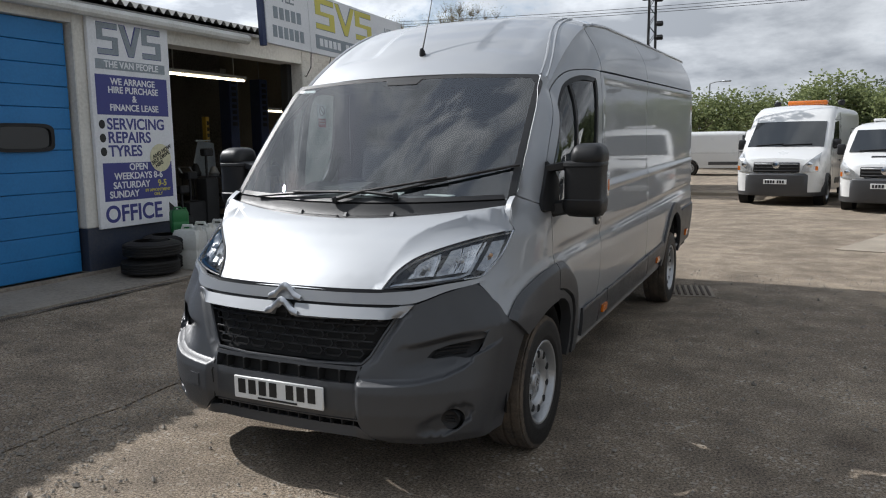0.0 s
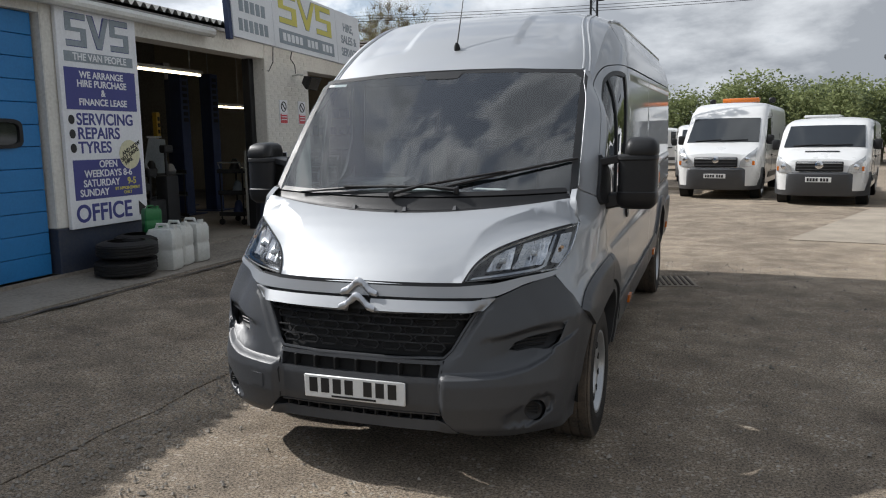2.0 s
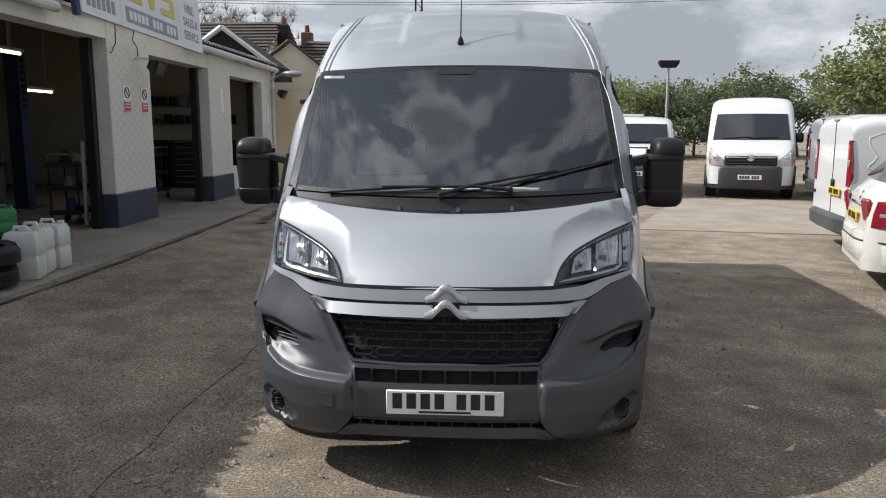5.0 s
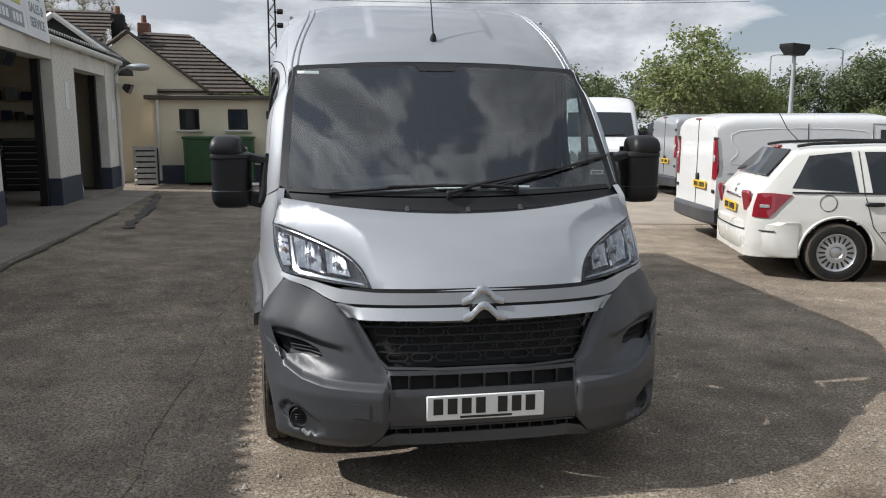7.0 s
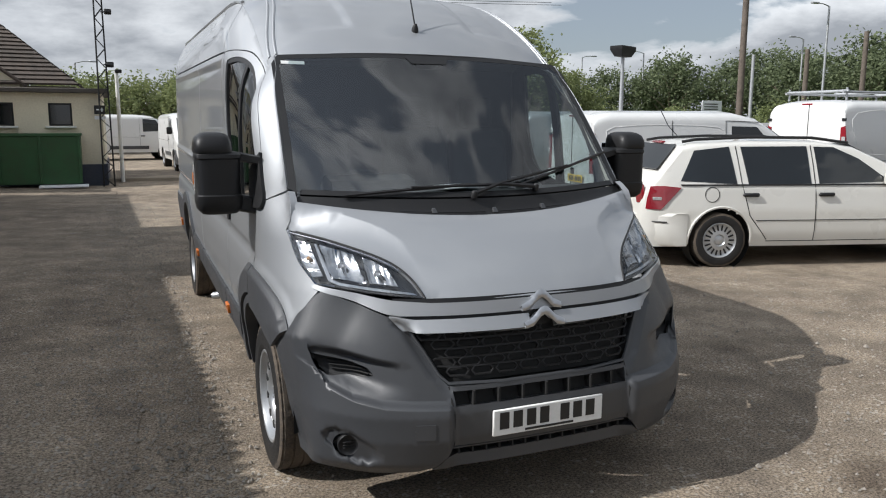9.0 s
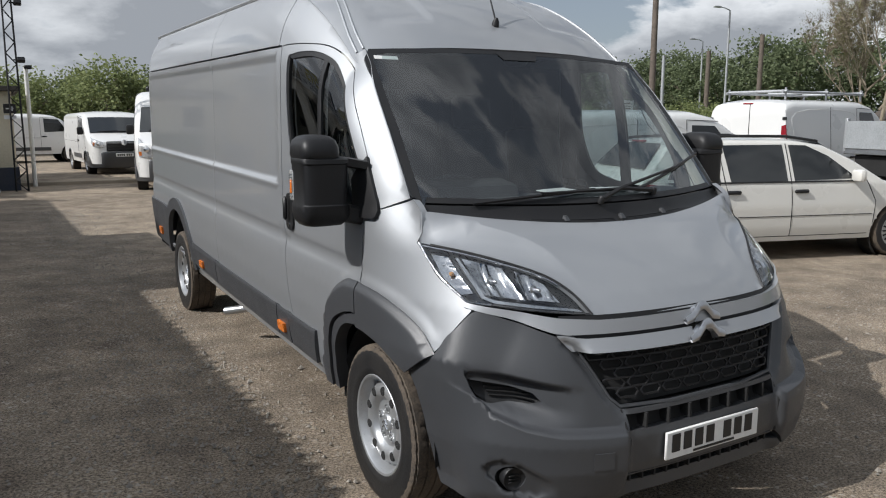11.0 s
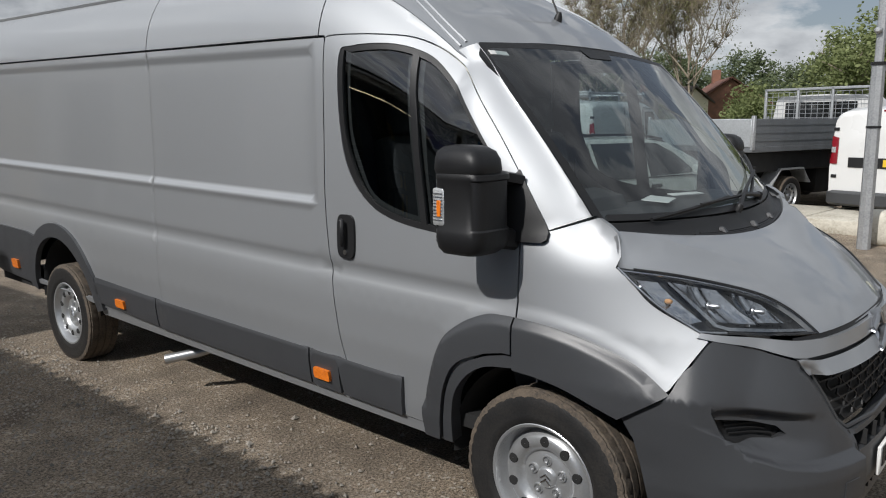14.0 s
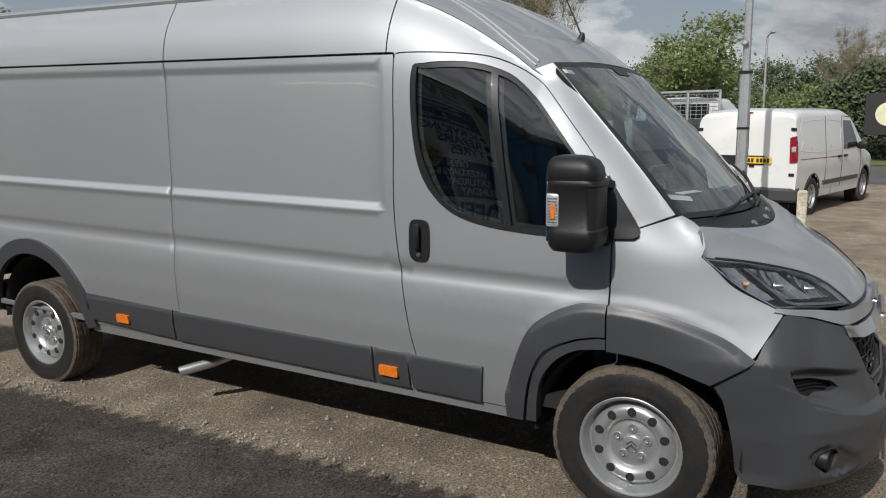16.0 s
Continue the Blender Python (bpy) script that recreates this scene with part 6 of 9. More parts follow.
# flood lamps, small signs, wires
def flood_lamp(y, z, out):
    t = thing("flood_lamp", "black rectangular flood lamp on the white wall", "lamp")
    t.matrix_basis = shop @ pose(0.0, y, z)
    bm = bm_new()
    tube(bm, [(0.0, 0, 0), (0.12, 0, 0.02), (out, 0, 0.0)], 0.018, 6)
    part("arm", bm, GUTTER, t)
    bm = bm_new()
    loft(bm, [[Vector((out + dx, dy * s, dz * s)) for dy, dz in ((-0.18, -0.11), (0.18, -0.11), (0.18, 0.11), (-0.18, 0.11))] for dx, s in ((-0.05, 0.55), (0.03, 0.8), (0.10, 1.0), (0.12, 1.0))])
    hd = part("head", bm, BLACKPL, t)
    hd.matrix_basis = pose(0.1, 0, 0, 0, 25, 0)
    bm = bm_new()
    box(bm, (out + 0.123, 0, 0), (0.006, 0.32, 0.19))
    g = part("pane", bm, DARKGLASS, hd)
    return t


flood_lamp(8.3, 2.68, 0.22)
flood_lamp(16.15, 2.62, 0.18)
t = thing("street_lamp_head", "grey lantern on a short bracket at the workshop corner", "lamp")
t.matrix_basis = shop @ pose(0.0, 16.2, 2.95)
bm = bm_new()
tube(bm, [(0, 0, -0.15), (0.15, 0, 0.0), (0.3, 0.0, 0.05)], 0.025, 8)
part("bracket", bm, GALV, t)
bm = bm_new()
loft(bm, [[Vector((x, w * math.cos(a), 0.06 + h * math.sin(a))) for a in np.linspace(0, 2 * math.pi, 12, endpoint=False)] for x, w, h in ((0.28, 0.03, 0.03), (0.4, 0.10, 0.07), (0.6, 0.12, 0.09), (0.78, 0.08, 0.06), (0.82, 0.02, 0.02))])
part("lantern", bm, GALV, t)
for y in (7.95, 8.56):
    ns = thing("notice", "small white and red no-smoking notice on the pier", "sign")
    ns.matrix_basis = shop
    panel("plate", y - 0.12, y + 0.12, 1.88, 2.27, 0.010, 0.012, BOARD, ns)
    panel("red_band", y - 0.105, y + 0.105, 1.895, 2.05, 0.018, 0.004, REDSIGN, ns)
    for z in (1.955, 2.0, 2.04):
        panel("text_bar", y - 0.08, y + 0.08, z - 0.008, z + 0.008, 0.021, 0.003, BOARD, ns)
    bm = bm_new()
    tube(bm, [(0.019, y + 0.075 * math.cos(a), 2.165 + 0.075 * math.sin(a)) for a in np.linspace(0, 2 * math.pi, 20, endpoint=False)], 0.008, 6, closed=True)
    tube(bm, [(0.019, y - 0.052, 2.215), (0.019, y + 0.052, 2.115)], 0.008, 6)
    part("ring", bm, INK, ns)
for y, z0, z1 in ((12.3, 1.95, 2.45), (15.8, 1.8, 2.2)):
    sn = thing("notice", "faded white paper notice on the pier", "sign")
    sn.matrix_basis = shop
    panel("plate", y - 0.10, y + 0.10, z0, z1, 0.008, 0.01, BOARD, sn)
bm = bm_new()
tube(bm, [(0.02, 7.70, 3.12), (0.03, 7.66, 2.85), (0.02, 7.54, 2.70), (-0.05, 7.46, 2.72)], 0.008, 5)
tagged(part("wall_cable", bm, BLACKPL), "thin black cable looping down the wall", "cable").matrix_basis = shop
bm = bm_new()
tube(bm, [(0.05, 8.25, 3.1), (0.04, 8.2, 2.95), (0.06, 8.3, 2.85), (0.05, 8.33, 2.72)], 0.008, 5)
tagged(part("wall_cable", bm, BLACKPL), "thin black cable looping down the wall", "cable").matrix_basis = shop

# inside the workshop
def tube_light(x, y, z, ln):
    t = thing("tube_light", "lit fluorescent tube under the workshop roof", "lamp", group="workshop lights")
    t.matrix_basis = shop @ pose(x, y, z)
    bm = bm_new()
    box(bm, (0, 0, 0.05), (0.10, ln, 0.05), 0.01)
    part("batten", bm, GUTTER, t)
    for y in (-ln * 0.35, ln * 0.35):
        bm = bm_new()
        p = shop.inverted() @ (t.matrix_basis @ Vector((0, y, 0)))
        cyl(bm, (0, y, 0.07), (0, y, 4.06 - (p.x + 4.5) * 0.194 - p.z + 0.01), 0.008, seg=6)
        part("hanger", bm, GUTTER, t)
    bm = bm_new()
    cyl(bm, (0, -ln / 2 + 0.03, 0), (0, ln / 2 - 0.03, 0), 0.018, seg=10)
    part("tube", bm, TUBE, t)


tube_light(-1.5, 6.9, 2.72, 2.0)
tube_light(-5.0, 4.6, 2.85, 1.5)
tube_light(-3.2, 11.0, 2.35, 1.5)
tube_light(-6.0, 8.5, 2.85, 1.5)
for x, y, m, lb in ((-3.0, 8.55, YELLOWPAINT, "yellow slotted lift post"), (-3.0, 10.2, STEELBLUE, "dark blue vehicle lift column"), (-4.4, 10.9, STEELBLUE, "dark blue vehicle lift column"), (-3.0, 9.25, STEELBLUE, "dark blue vehicle lift column")):
    t = thing("lift_post", lb, "vehicle lift")
    t.matrix_basis = shop @ pose(x, y, 0.215)
    bm = bm_new()
    w = 0.10 if m is YELLOWPAINT else 0.26
    h = 1.95 if m is YELLOWPAINT else 2.75
    box(bm, (0, 0, h / 2), (w, w, h), 0.01)
    box(bm, (0, 0, 0.01), (w * 2.2, w * 2.2, 0.02), 0.005)
    part("column", bm, m, t)
    for k in range(8):
        bm = bm_new()
        box(bm, (w / 2 + 0.002, 0, h - 0.12 - 0.115 * k), (0.01, w * 0.5, 0.07))
        part("slot", bm, DARK, t)


def tool_chest(x, y, w, h, rz=0):
    t = thing("tool_chest", "black steel tool chest with drawers", "cabinet")
    t.matrix_basis = shop @ pose(x, y, 0.215, 0, 0, rz)
    bm = bm_new()
    box(bm, (0, 0, h / 2), (0.5, w, h), 0.01)
    part("body", bm, BLACKPL, t)
    for k in range(int(h / 0.14)):
        bm = bm_new()
        box(bm, (0.255, 0, 0.1 + 0.14 * k), (0.02, w * 0.92, 0.12), 0.005)
        d = part("drawer", bm, TRIM, t)
        bm = bm_new()
        box(bm, (0.272, 0, 0.14 + 0.14 * k), (0.015, w * 0.8, 0.02))
        part("pull", bm, GALV, d)


tool_chest(-1.5, 15.3, 1.5, 1.15, -90)
tool_chest(-3.2, 15.3, 1.5, 1.15, -90)
tool_chest(-6.5, 13.3, 1.2, 1.1)


def wall_shelf(x, y, z, ln, rz, loads):
    """A board on brackets, with a row of tins and boxes standing on it."""
    t = thing("wall_shelf", "dusty timber shelf on the workshop wall", "shelf")
    t.matrix_basis = shop @ pose(x, y, z, 0, 0, rz)
    bm = bm_new()
    box(bm, (0.14, 0, 0), (0.28, ln, 0.03), 0.004)
    part("board", bm, WOOD, t)
    for k in (-0.4, 0.4):
        bm = bm_new()
        tube(bm, [(0.005, k * ln, -0.2), (0.24, k * ln, -0.02)], 0.012, 6)
        part("bracket", bm, GALV, t)
    rq = random.Random(int(100 * ln) + loads)
    for k in range(loads):
        yy = (k + 0.5) / loads * ln - ln / 2
        h, w = rq.uniform(0.10, 0.30), ln / loads * rq.uniform(0.5, 0.8)
        m = rq.choice((TRIM, GREYPRINT, STEELBLUE, BLACKPL, GALV))
        if k % 3 == 0:
            c = thing("tin", "small dusty tin on the workshop shelf", "tin", group="shelf tins")
            bm = bm_new()
            lathe(bm, [(0, 0.001), (0, w * 0.45), (0.01, w * 0.47), (h - 0.01, w * 0.47), (h, w * 0.44), (h, 0.001)], (0, 0, 0), (0, 0, 1), 14)
        else:
            c = thing("parts_box", "small worn carton on the workshop shelf", "box", group="shelf boxes")
            bm = bm_new()
            box(bm, (0, 0, h / 2), (0.18, w, h), 0.006)
        c.matrix_basis = t.matrix_basis @ pose(0.14, yy, 0.015, 0, 0, rq.uniform(-8, 8))
        part("body", bm, m, c)


wall_shelf(-2.3, 16.08, 1.75, 3.0, -90, 11)
wall_shelf(-2.3, 16.08, 2.2, 2.4, -90, 8)
wall_shelf(-8.98, 8.0, 1.7, 3.2, 0, 12)
wall_shelf(-8.98, 13.5, 1.7, 2.2, 0, 8)


def parts_trolley(x, y, rz):
    t = thing("parts_trolley", "black steel trolley crowded with greasy parts", "trolley")
    t.matrix_basis = shop @ pose(x, y, 0.215, 0, 0, rz)
    for sx in (-1, 1):
        for sy in (-1, 1):
            bm = bm_new()
            tube(bm, [(sx * 0.2, sy * 0.3, 0.06), (sx * 0.2, sy * 0.3, 0.95)], 0.014, 6)
            part("leg", bm, BLACKPL, t)
            bm = bm_new()
            lathe(bm, [(-0.015, 0.001), (-0.015, 0.05), (0.015, 0.05), (0.015, 0.001)], (sx * 0.2, sy * 0.3, 0.05), (0, 1, 0), 14)
            part("castor", bm, RUBBER, t)
    for z in (0.16, 0.52, 0.88):
        bm = bm_new()
        box(bm, (0, 0, z), (0.46, 0.68, 0.02), 0.004)
        for sy in (-1, 1):
            box(bm, (0, sy * 0.335, z + 0.03), (0.46, 0.01, 0.06))
        part("tray", bm, TRIM, t)
    bm = bm_new()
    tube(bm, [(-0.2, -0.30, 0.95), (-0.2, -0.36, 1.05), (0.2, -0.36, 1.05), (0.2, -0.30, 0.95)], 0.012, 6)
    part("push_bar", bm, GALV, t)
    for k, (dx, dy, z, h, m, lb) in enumerate(((0.0, -0.15, 0.89, 0.22, BLACKPL, "black greasy gearbox part"), (0.05, 0.16, 0.89, 0.16, GALV, "dull alloy casting"), (-0.03, 0.0, 0.53, 0.2, GREYPRINT, "grey plastic oil bottle"), (0.06, -0.2, 0.17, 0.24, STEELBLUE, "dark blue steel canister"))):
        c = thing("spare_part", lb + " on the trolley", "part")
        c.matrix_basis = t.matrix_basis @ pose(dx, dy, z, 0, 0, 31 * k)
        bm = bm_new()
        lathe(bm, [(0, 0.001), (0, 0.08), (h * 0.3, 0.095), (h * 0.55, 0.07), (h * 0.8, 0.06), (h, 0.03), (h, 0.001)], (0, 0, 0), (0, 0, 1), 10)
        part("casting", bm, m, c)


parts_trolley(-1.0, 8.1, 8)
parts_trolley(-1.9, 7.2, -20)
parts_trolley(-1.6, 12.3, 70)
t = thing("white_tube", "long pale plastic tube leaning on the trolley", "tube")
t.matrix_basis = shop @ pose(-0.62, 7.75, 0.215, 6, 4, 0)
bm = bm_new()
cyl(bm, (0, 0, 0), (0, 0, 1.25), 0.03, seg=14)
part("pipe", bm, GUTTER, t)
t = thing("rubber_mat", "grey rubber mat hung over the yellow post", "mat")
t.matrix_basis = shop @ pose(-2.93, 8.36, 0.215)
bm = patch([(-0.25, 1.0), (0.02, 0.72), (0.30, 0.75), (0.26, 1.45), (-0.1, 1.5)], lambda y, z: Vector((0.04 * math.sin(6 * y), y, z)), 0.12, depth=0.012, outward=(1, 0, 0))
part("sheet", bm, GREYPRINT, t)
bm = bm_new()
box(bm, (0, 0.0, 1.5), (0.03, 0.4, 0.03))
part("rail", bm, GALV, t)
tool_chest(-5.6, 5.6, 1.4, 1.1)
for x, y, h, rz in ((-0.9, 10.1, 1.1, 8), (-1.0, 10.3, 1.1, 12), (-1.0, 9.95, 0.95, 6)):
    t = thing("plank", "rough sawn plank leaning in the workshop opening", "plank", group="leaning planks")
    t.matrix_basis = shop @ pose(x, y, 0.215, 18, rz, 0)
    bm = bm_new()
    box(bm, (0, 0, h / 2), (0.03, 0.16, h), 0.004)
    part("board", bm, WOOD, t)
t = thing("leaning_board", "white board leaning by the far opening", "board")
t.matrix_basis = shop @ pose(-0.5, 14.7, 0.215, 0, -6, 0)
bm = bm_new()
box(bm, (0, 0, 0.28), (0.03, 0.35, 0.56), 0.004)
part("board", bm, BOARD, t)
t = thing("container_red", "red plastic fluid container by the opening", "container")
t.name = "fluid_container"
t.matrix_basis = shop @ pose(-0.55, 8.42, 0.215)
bm = bm_new()
box(bm, (0, 0, 0.2), (0.2, 0.28, 0.4), 0.04, seg=2)
cyl(bm, (0, 0.06, 0.4), (0, 0.06, 0.45), 0.03)
part("body", bm, REDSIGN, t)
for y, z, r in ((6.5, 0.9, 0.22), (6.2, 0.55, 0.3), (5.9, 0.35, 0.2)):
    t = thing("workshop_clutter", "dark greasy machine on the workshop floor", "machine")
    t.matrix_basis = shop @ pose(-1.0 - r, y, 0.215)
    bm = bm_new()
    box(bm, (0, 0, z / 2), (r, r * 1.3, z), 0.03, seg=2)
    cyl(bm, (0, 0, z), (0, 0, z + 0.4), 0.02)
    box(bm, (0.02, 0, z + 0.4), (0.12, 0.2, 0.12), 0.02)
    part("body", bm, TRIM, t)

# by the sign: tyres, cans
def loose_tyre(at, r, rin, w, rz=0):
    t = thing("loose_tyre", "worn black car tyre lying flat in a stack", "tyre", at, rz, group="stacked tyres")
    bm = bm_new()
    prof = [(0, rin), (0.0, rin + 0.03), (0.01, (r + rin) / 2), (0.03, r - 0.01)]
    for k in range(4):
        a = 0.035 + (w - 0.07) * k / 4
        prof += [(a, r - 0.008), (a + 0.004, r), (a + (w - 0.07) / 4 - 0.012, r), (a + (w - 0.07) / 4 - 0.006, r - 0.008)]
    prof += [(w - 0.03, r - 0.01), (w - 0.01, (r + rin) / 2), (w, rin + 0.03), (w, rin), (w - 0.03, rin + 0.02), (w / 2, rin + 0.06), (0.03, rin + 0.02), (0, rin)]
    lathe(bm, prof, (0, 0, 0), (0, 0, 1), 36)
    part("carcass", bm, RUBBER, t)


gz = ground_z(-4.65, 3.65) + 0.02
loose_tyre((-4.61, 3.56, gz), 0.325, 0.20, 0.19)
loose_tyre((-4.59, 3.58, gz + 0.195), 0.325, 0.20, 0.19, 20)
loose_tyre((-4.78, 3.98, gz), 0.30, 0.19, 0.2)
loose_tyre((-4.76, 4.0, gz + 0.205), 0.30, 0.19, 0.2, 20)


def jerry_can(at, rz, s=1.0, m=None, label="translucent white plastic jerry can", name="jerry_can"):
    t = thing(name, label, "container", at, rz, group="plastic cans")
    bm = bm_new()
    loft(bm, [[Vector((a * s, bb * s, z * s)) for a, bb in ((-0.12 * k, -0.10 * k), (0.12 * k, -0.10 * k), (0.14 * k, -0.08 * k), (0.14 * k, 0.08 * k), (0.12 * k, 0.10 * k), (-0.12 * k, 0.10 * k), (-0.14 * k, 0.08 * k), (-0.14 * k, -0.08 * k))] for z, k in ((0, 0.92), (0.02, 1.0), (0.17, 1.0), (0.18, 0.97), (0.20, 0.97), (0.21, 1.0), (0.34, 1.0), (0.385, 0.85), (0.39, 0.5))])
    part("body", bm, m or JERRY, t)
    bm = bm_new()
    tube(bm, [(-0.08 * s, 0, 0.37 * s), (-0.06 * s, 0, 0.425 * s), (0.03 * s, 0, 0.425 * s), (0.05 * s, 0, 0.38 * s)], 0.016 * s, 8)
    part("handle", bm, m or JERRY, t)
    bm = bm_new()
    cyl(bm, (0.10 * s, 0, 0.37 * s), (0.10 * s, 0, 0.42 * s), 0.03 * s, seg=14)
    part("cap", bm, m or JERRY, t)
    return t


for x, y, rz in ((-4.48, 4.06, 15), (-4.56, 4.36, 10), (-4.56, 4.66, 5)):
    jerry_can((x, y, ground_z(x, y) + 0.02), rz, 1.22)
jerry_can((-4.72, 4.15, gz + 0.41), 60, 0.72, GREENPL, "green plastic fuel can on the tyres", "fuel_can")
jerry_can((-4.80, 4.45, gz), 40, 1.15, BLACKPL, "black plastic drum behind the cans", "black_can")

# ---- house, annex and things at the far end ----
hs = thing("house", "cream rendered cottage with brown tiled roofs and brick chimneys", "house")


def hpart(name, bm, m, label="", parent=None):
    return part(name, bm, m, parent or hs, label, auto=30)


bm = bm_new()
loft(bm, [[Vector((x, y, z)) for x, z in ((-8.1, -0.1), (-3.9, -0.1), (-3.9, 2.62), (-6.05, 4.25), (-8.1, 2.7))] for y in (20.6, 20.85)])
hpart("gable_wall", bm, CREAM)
bm = bm_new()
for (x0, z0), (x1, z1) in (((-6.05, 4.33), (-3.75, 2.56)), ((-6.05, 4.33), (-8.3, 2.62))):
    tube(bm, [Vector((x0, 20.52, z0)), Vector((x1, 20.52, z1))], 0.05, 6)
hpart("verge", bm, TILE)
# wing behind with a hipped tiled roof, ridge along x; courses of tiles as steps
def tiled_plane(p0, p1, q0, q1, rows, name="roof_slope"):
    """Roof slope between the eave p0-p1 and the ridge q0-q1, in stepped courses."""
    p0, p1, q0, q1 = map(Vector, (p0, p1, q0, q1))
    slope = None
    n = ((p1 - p0).cross(q0 - p0)).normalized()
    if n.z < 0:
        n = -n
    for k in range(rows):
        a, c = k / rows, (k + 1) / rows
        A, B = p0.lerp(q0, a) + n * 0.035, p1.lerp(q1, a) + n * 0.035
        C, D = p1.lerp(q1, c) + n * 0.0, p0.lerp(q0, c) + n * 0.0
        A2, B2 = A - n * 0.05, B - n * 0.05
        bm = bm_new()
        v = [bm.verts.new(p) for p in (A, B, C, D, A2, B2)]
        bm.faces.new(v[:4])
        bm.faces.new((v[4], v[5], v[1], v[0]))
        m = max(2, int((B - A).length / 0.24))
        for j in range(m):               # the tiles of this course, every other course half a tile on
            f0, f1 = (j + 0.5 * (k % 2)) / m, min(1.0, (j + 0.95 + 0.5 * (k % 2)) / m)
            if f0 < 1:
                u = [A.lerp(B, f0) + n * 0.012, A.lerp(B, f1) + n * 0.012, D.lerp(C, f1) + n * 0.004, D.lerp(C, f0) + n * 0.004, A.lerp(B, f0) - n * 0.02, A.lerp(B, f1) - n * 0.02]
                u = [bm.verts.new(p) for p in u]
                bm.faces.new(u[:4])
                bm.faces.new((u[4], u[5], u[1], u[0]))
        if slope is None:
            slope = hpart(name, bm, TILE)
        else:
            hpart("tile_course", bm, TILE, "", slope)
    return slope


tiled_plane((-8.4, 20.5, 2.6), (-2.5, 20.5, 2.62), (-6.1, 23.2, 4.60), (-4.75, 23.2, 4.55), 16)
tiled_plane((-2.5, 20.5, 2.62), (-2.5, 26, 2.62), (-4.75, 23.2, 4.55), (-4.75, 23.2, 4.55), 16)
tiled_plane((-14, 19.5, 3.0), (-7.2, 19.5, 3.0), (-14, 23.0, 5.2), (-6.75, 23.0, 5.2), 18)
tiled_plane((-6.4, 26, 3.0), (-6.4, 20.6, 3.0), (-6.75, 23.0, 5.2), (-6.75, 23.0, 5.2), 18)
bm = bm_new()
box(bm, (-5.4, 23.5, 1.25), (5.6, 5.0, 2.7))
box(bm, (-10.5, 22.5, 1.4), (7.0, 5.5, 3.1))
hpart("wall_block", bm, CREAM)
BRICKRED = mat("old_brick", (0.22, 0.10, 0.065), 0.9, 0, 0.4, 4, 30, 0.3, 40, tint=(0.12, 0.07, 0.05))
for x, y, z in ((-6.75, 22.6, 4.95), (-6.15, 23.4, 4.80)):
    bm = bm_new()
    box(bm, (x, y, z - 0.5), (0.36, 0.36, 1.2), 0.02)
    ch = hpart("chimney", bm, DARK if x < -6.5 else BRICKRED, "sooty brick chimney stack")
    bm = bm_new()
    cyl(bm, (x, y, z + 0.10), (x, y, z + 0.34), 0.09, 0.075, 12)
    hpart("chimney_pot", bm, BRICKRED, "red clay chimney pot", ch)
# small white-edged gable over the workshop roof
bm = bm_new()
loft(bm, [[Vector((x, y, z)) for x, z in ((-8.4, 3.0), (-5.7, 3.0), (-5.75, 3.35), (-6.95, 4.25), (-8.3, 3.35))] for y in (17.2, 19.5)])
hpart("dormer", bm, DARK, "dark boarded gable with white edges")
bm = bm_new()
tube(bm, [Vector((-6.95, 17.15, 4.30)), Vector((-5.7, 17.15, 3.36))], 0.07, 6)
tube(bm, [Vector((-6.95, 17.15, 4.30)), Vector((-8.3, 17.15, 3.36))], 0.07, 6)
hpart("bargeboard", bm, GUTTER, "white bargeboards")

an = thing("annex", "flat-roofed cream rendered annex with two dark windows", "outbuilding")
AW = [(-4.50, -3.96), (-3.19, -2.65)]
out = [(-5.2, 0.55), (-1.95, 0.55), (-1.95, 2.36), (-5.2, 2.36)]
bm = patch(out, lambda x, z: Vector((x, 19.2, z)), 0.5, holes=[[(a, 1.54), (c, 1.54), (c, 2.11), (a, 2.11)] for a, c in AW], depth=0.15, outward=(0, -1, 0))
box(bm, (-1.99, 21.2, 1.45), (0.1, 3.9, 1.82))
box(bm, (-5.15, 20.3, 1.45), (0.1, 2.0, 1.82))
part("wall", bm, CREAM, an)
bm = bm_new()
box(bm, (-3.575, 19.19, 0.25), (3.28, 0.1, 0.62))
box(bm, (-1.96, 21.2, 0.25), (0.12, 4.0, 0.62))
part("plinth", bm, DADO, an, "dark painted plinth")
bm = bm_new()
box(bm, (-3.575, 21.0, 2.42), (3.6, 4.0, 0.12), 0.02)
part("roof", bm, TAR, an, "dark felt flat roof")
for a, c in AW:
    bm = patch([(a, 1.54), (c, 1.54), (c, 2.11), (a, 2.11)], lambda x, z: Vector((x, 19.22, z)), 1.0, holes=[[(a + 0.045, 1.585), (c - 0.045, 1.585), (c - 0.045, 2.065), (a + 0.045, 2.065)]], depth=0.05, outward=(0, -1, 0))
    wn_ = part("window", bm, BLACKPL, an, "dark framed window")
    bm = bm_new()
    box(bm, ((a + c) / 2, 19.245, 1.825), (c - a, 0.01, 0.57))
    part("pane", bm, DARKGLASS, wn_)
    bm = bm_new()
    box(bm, ((a + c) / 2, 19.16, 1.51), (c - a + 0.16, 0.16, 0.05), 0.01)
    part("sill", bm, GUTTER, wn_)
bm = bm_new()
tube(bm, [(-5.05, 19.12, 2.38), (-5.05, 19.12, 0.15)], 0.04, 8)
part("downpipe", bm, GUTTER, an)

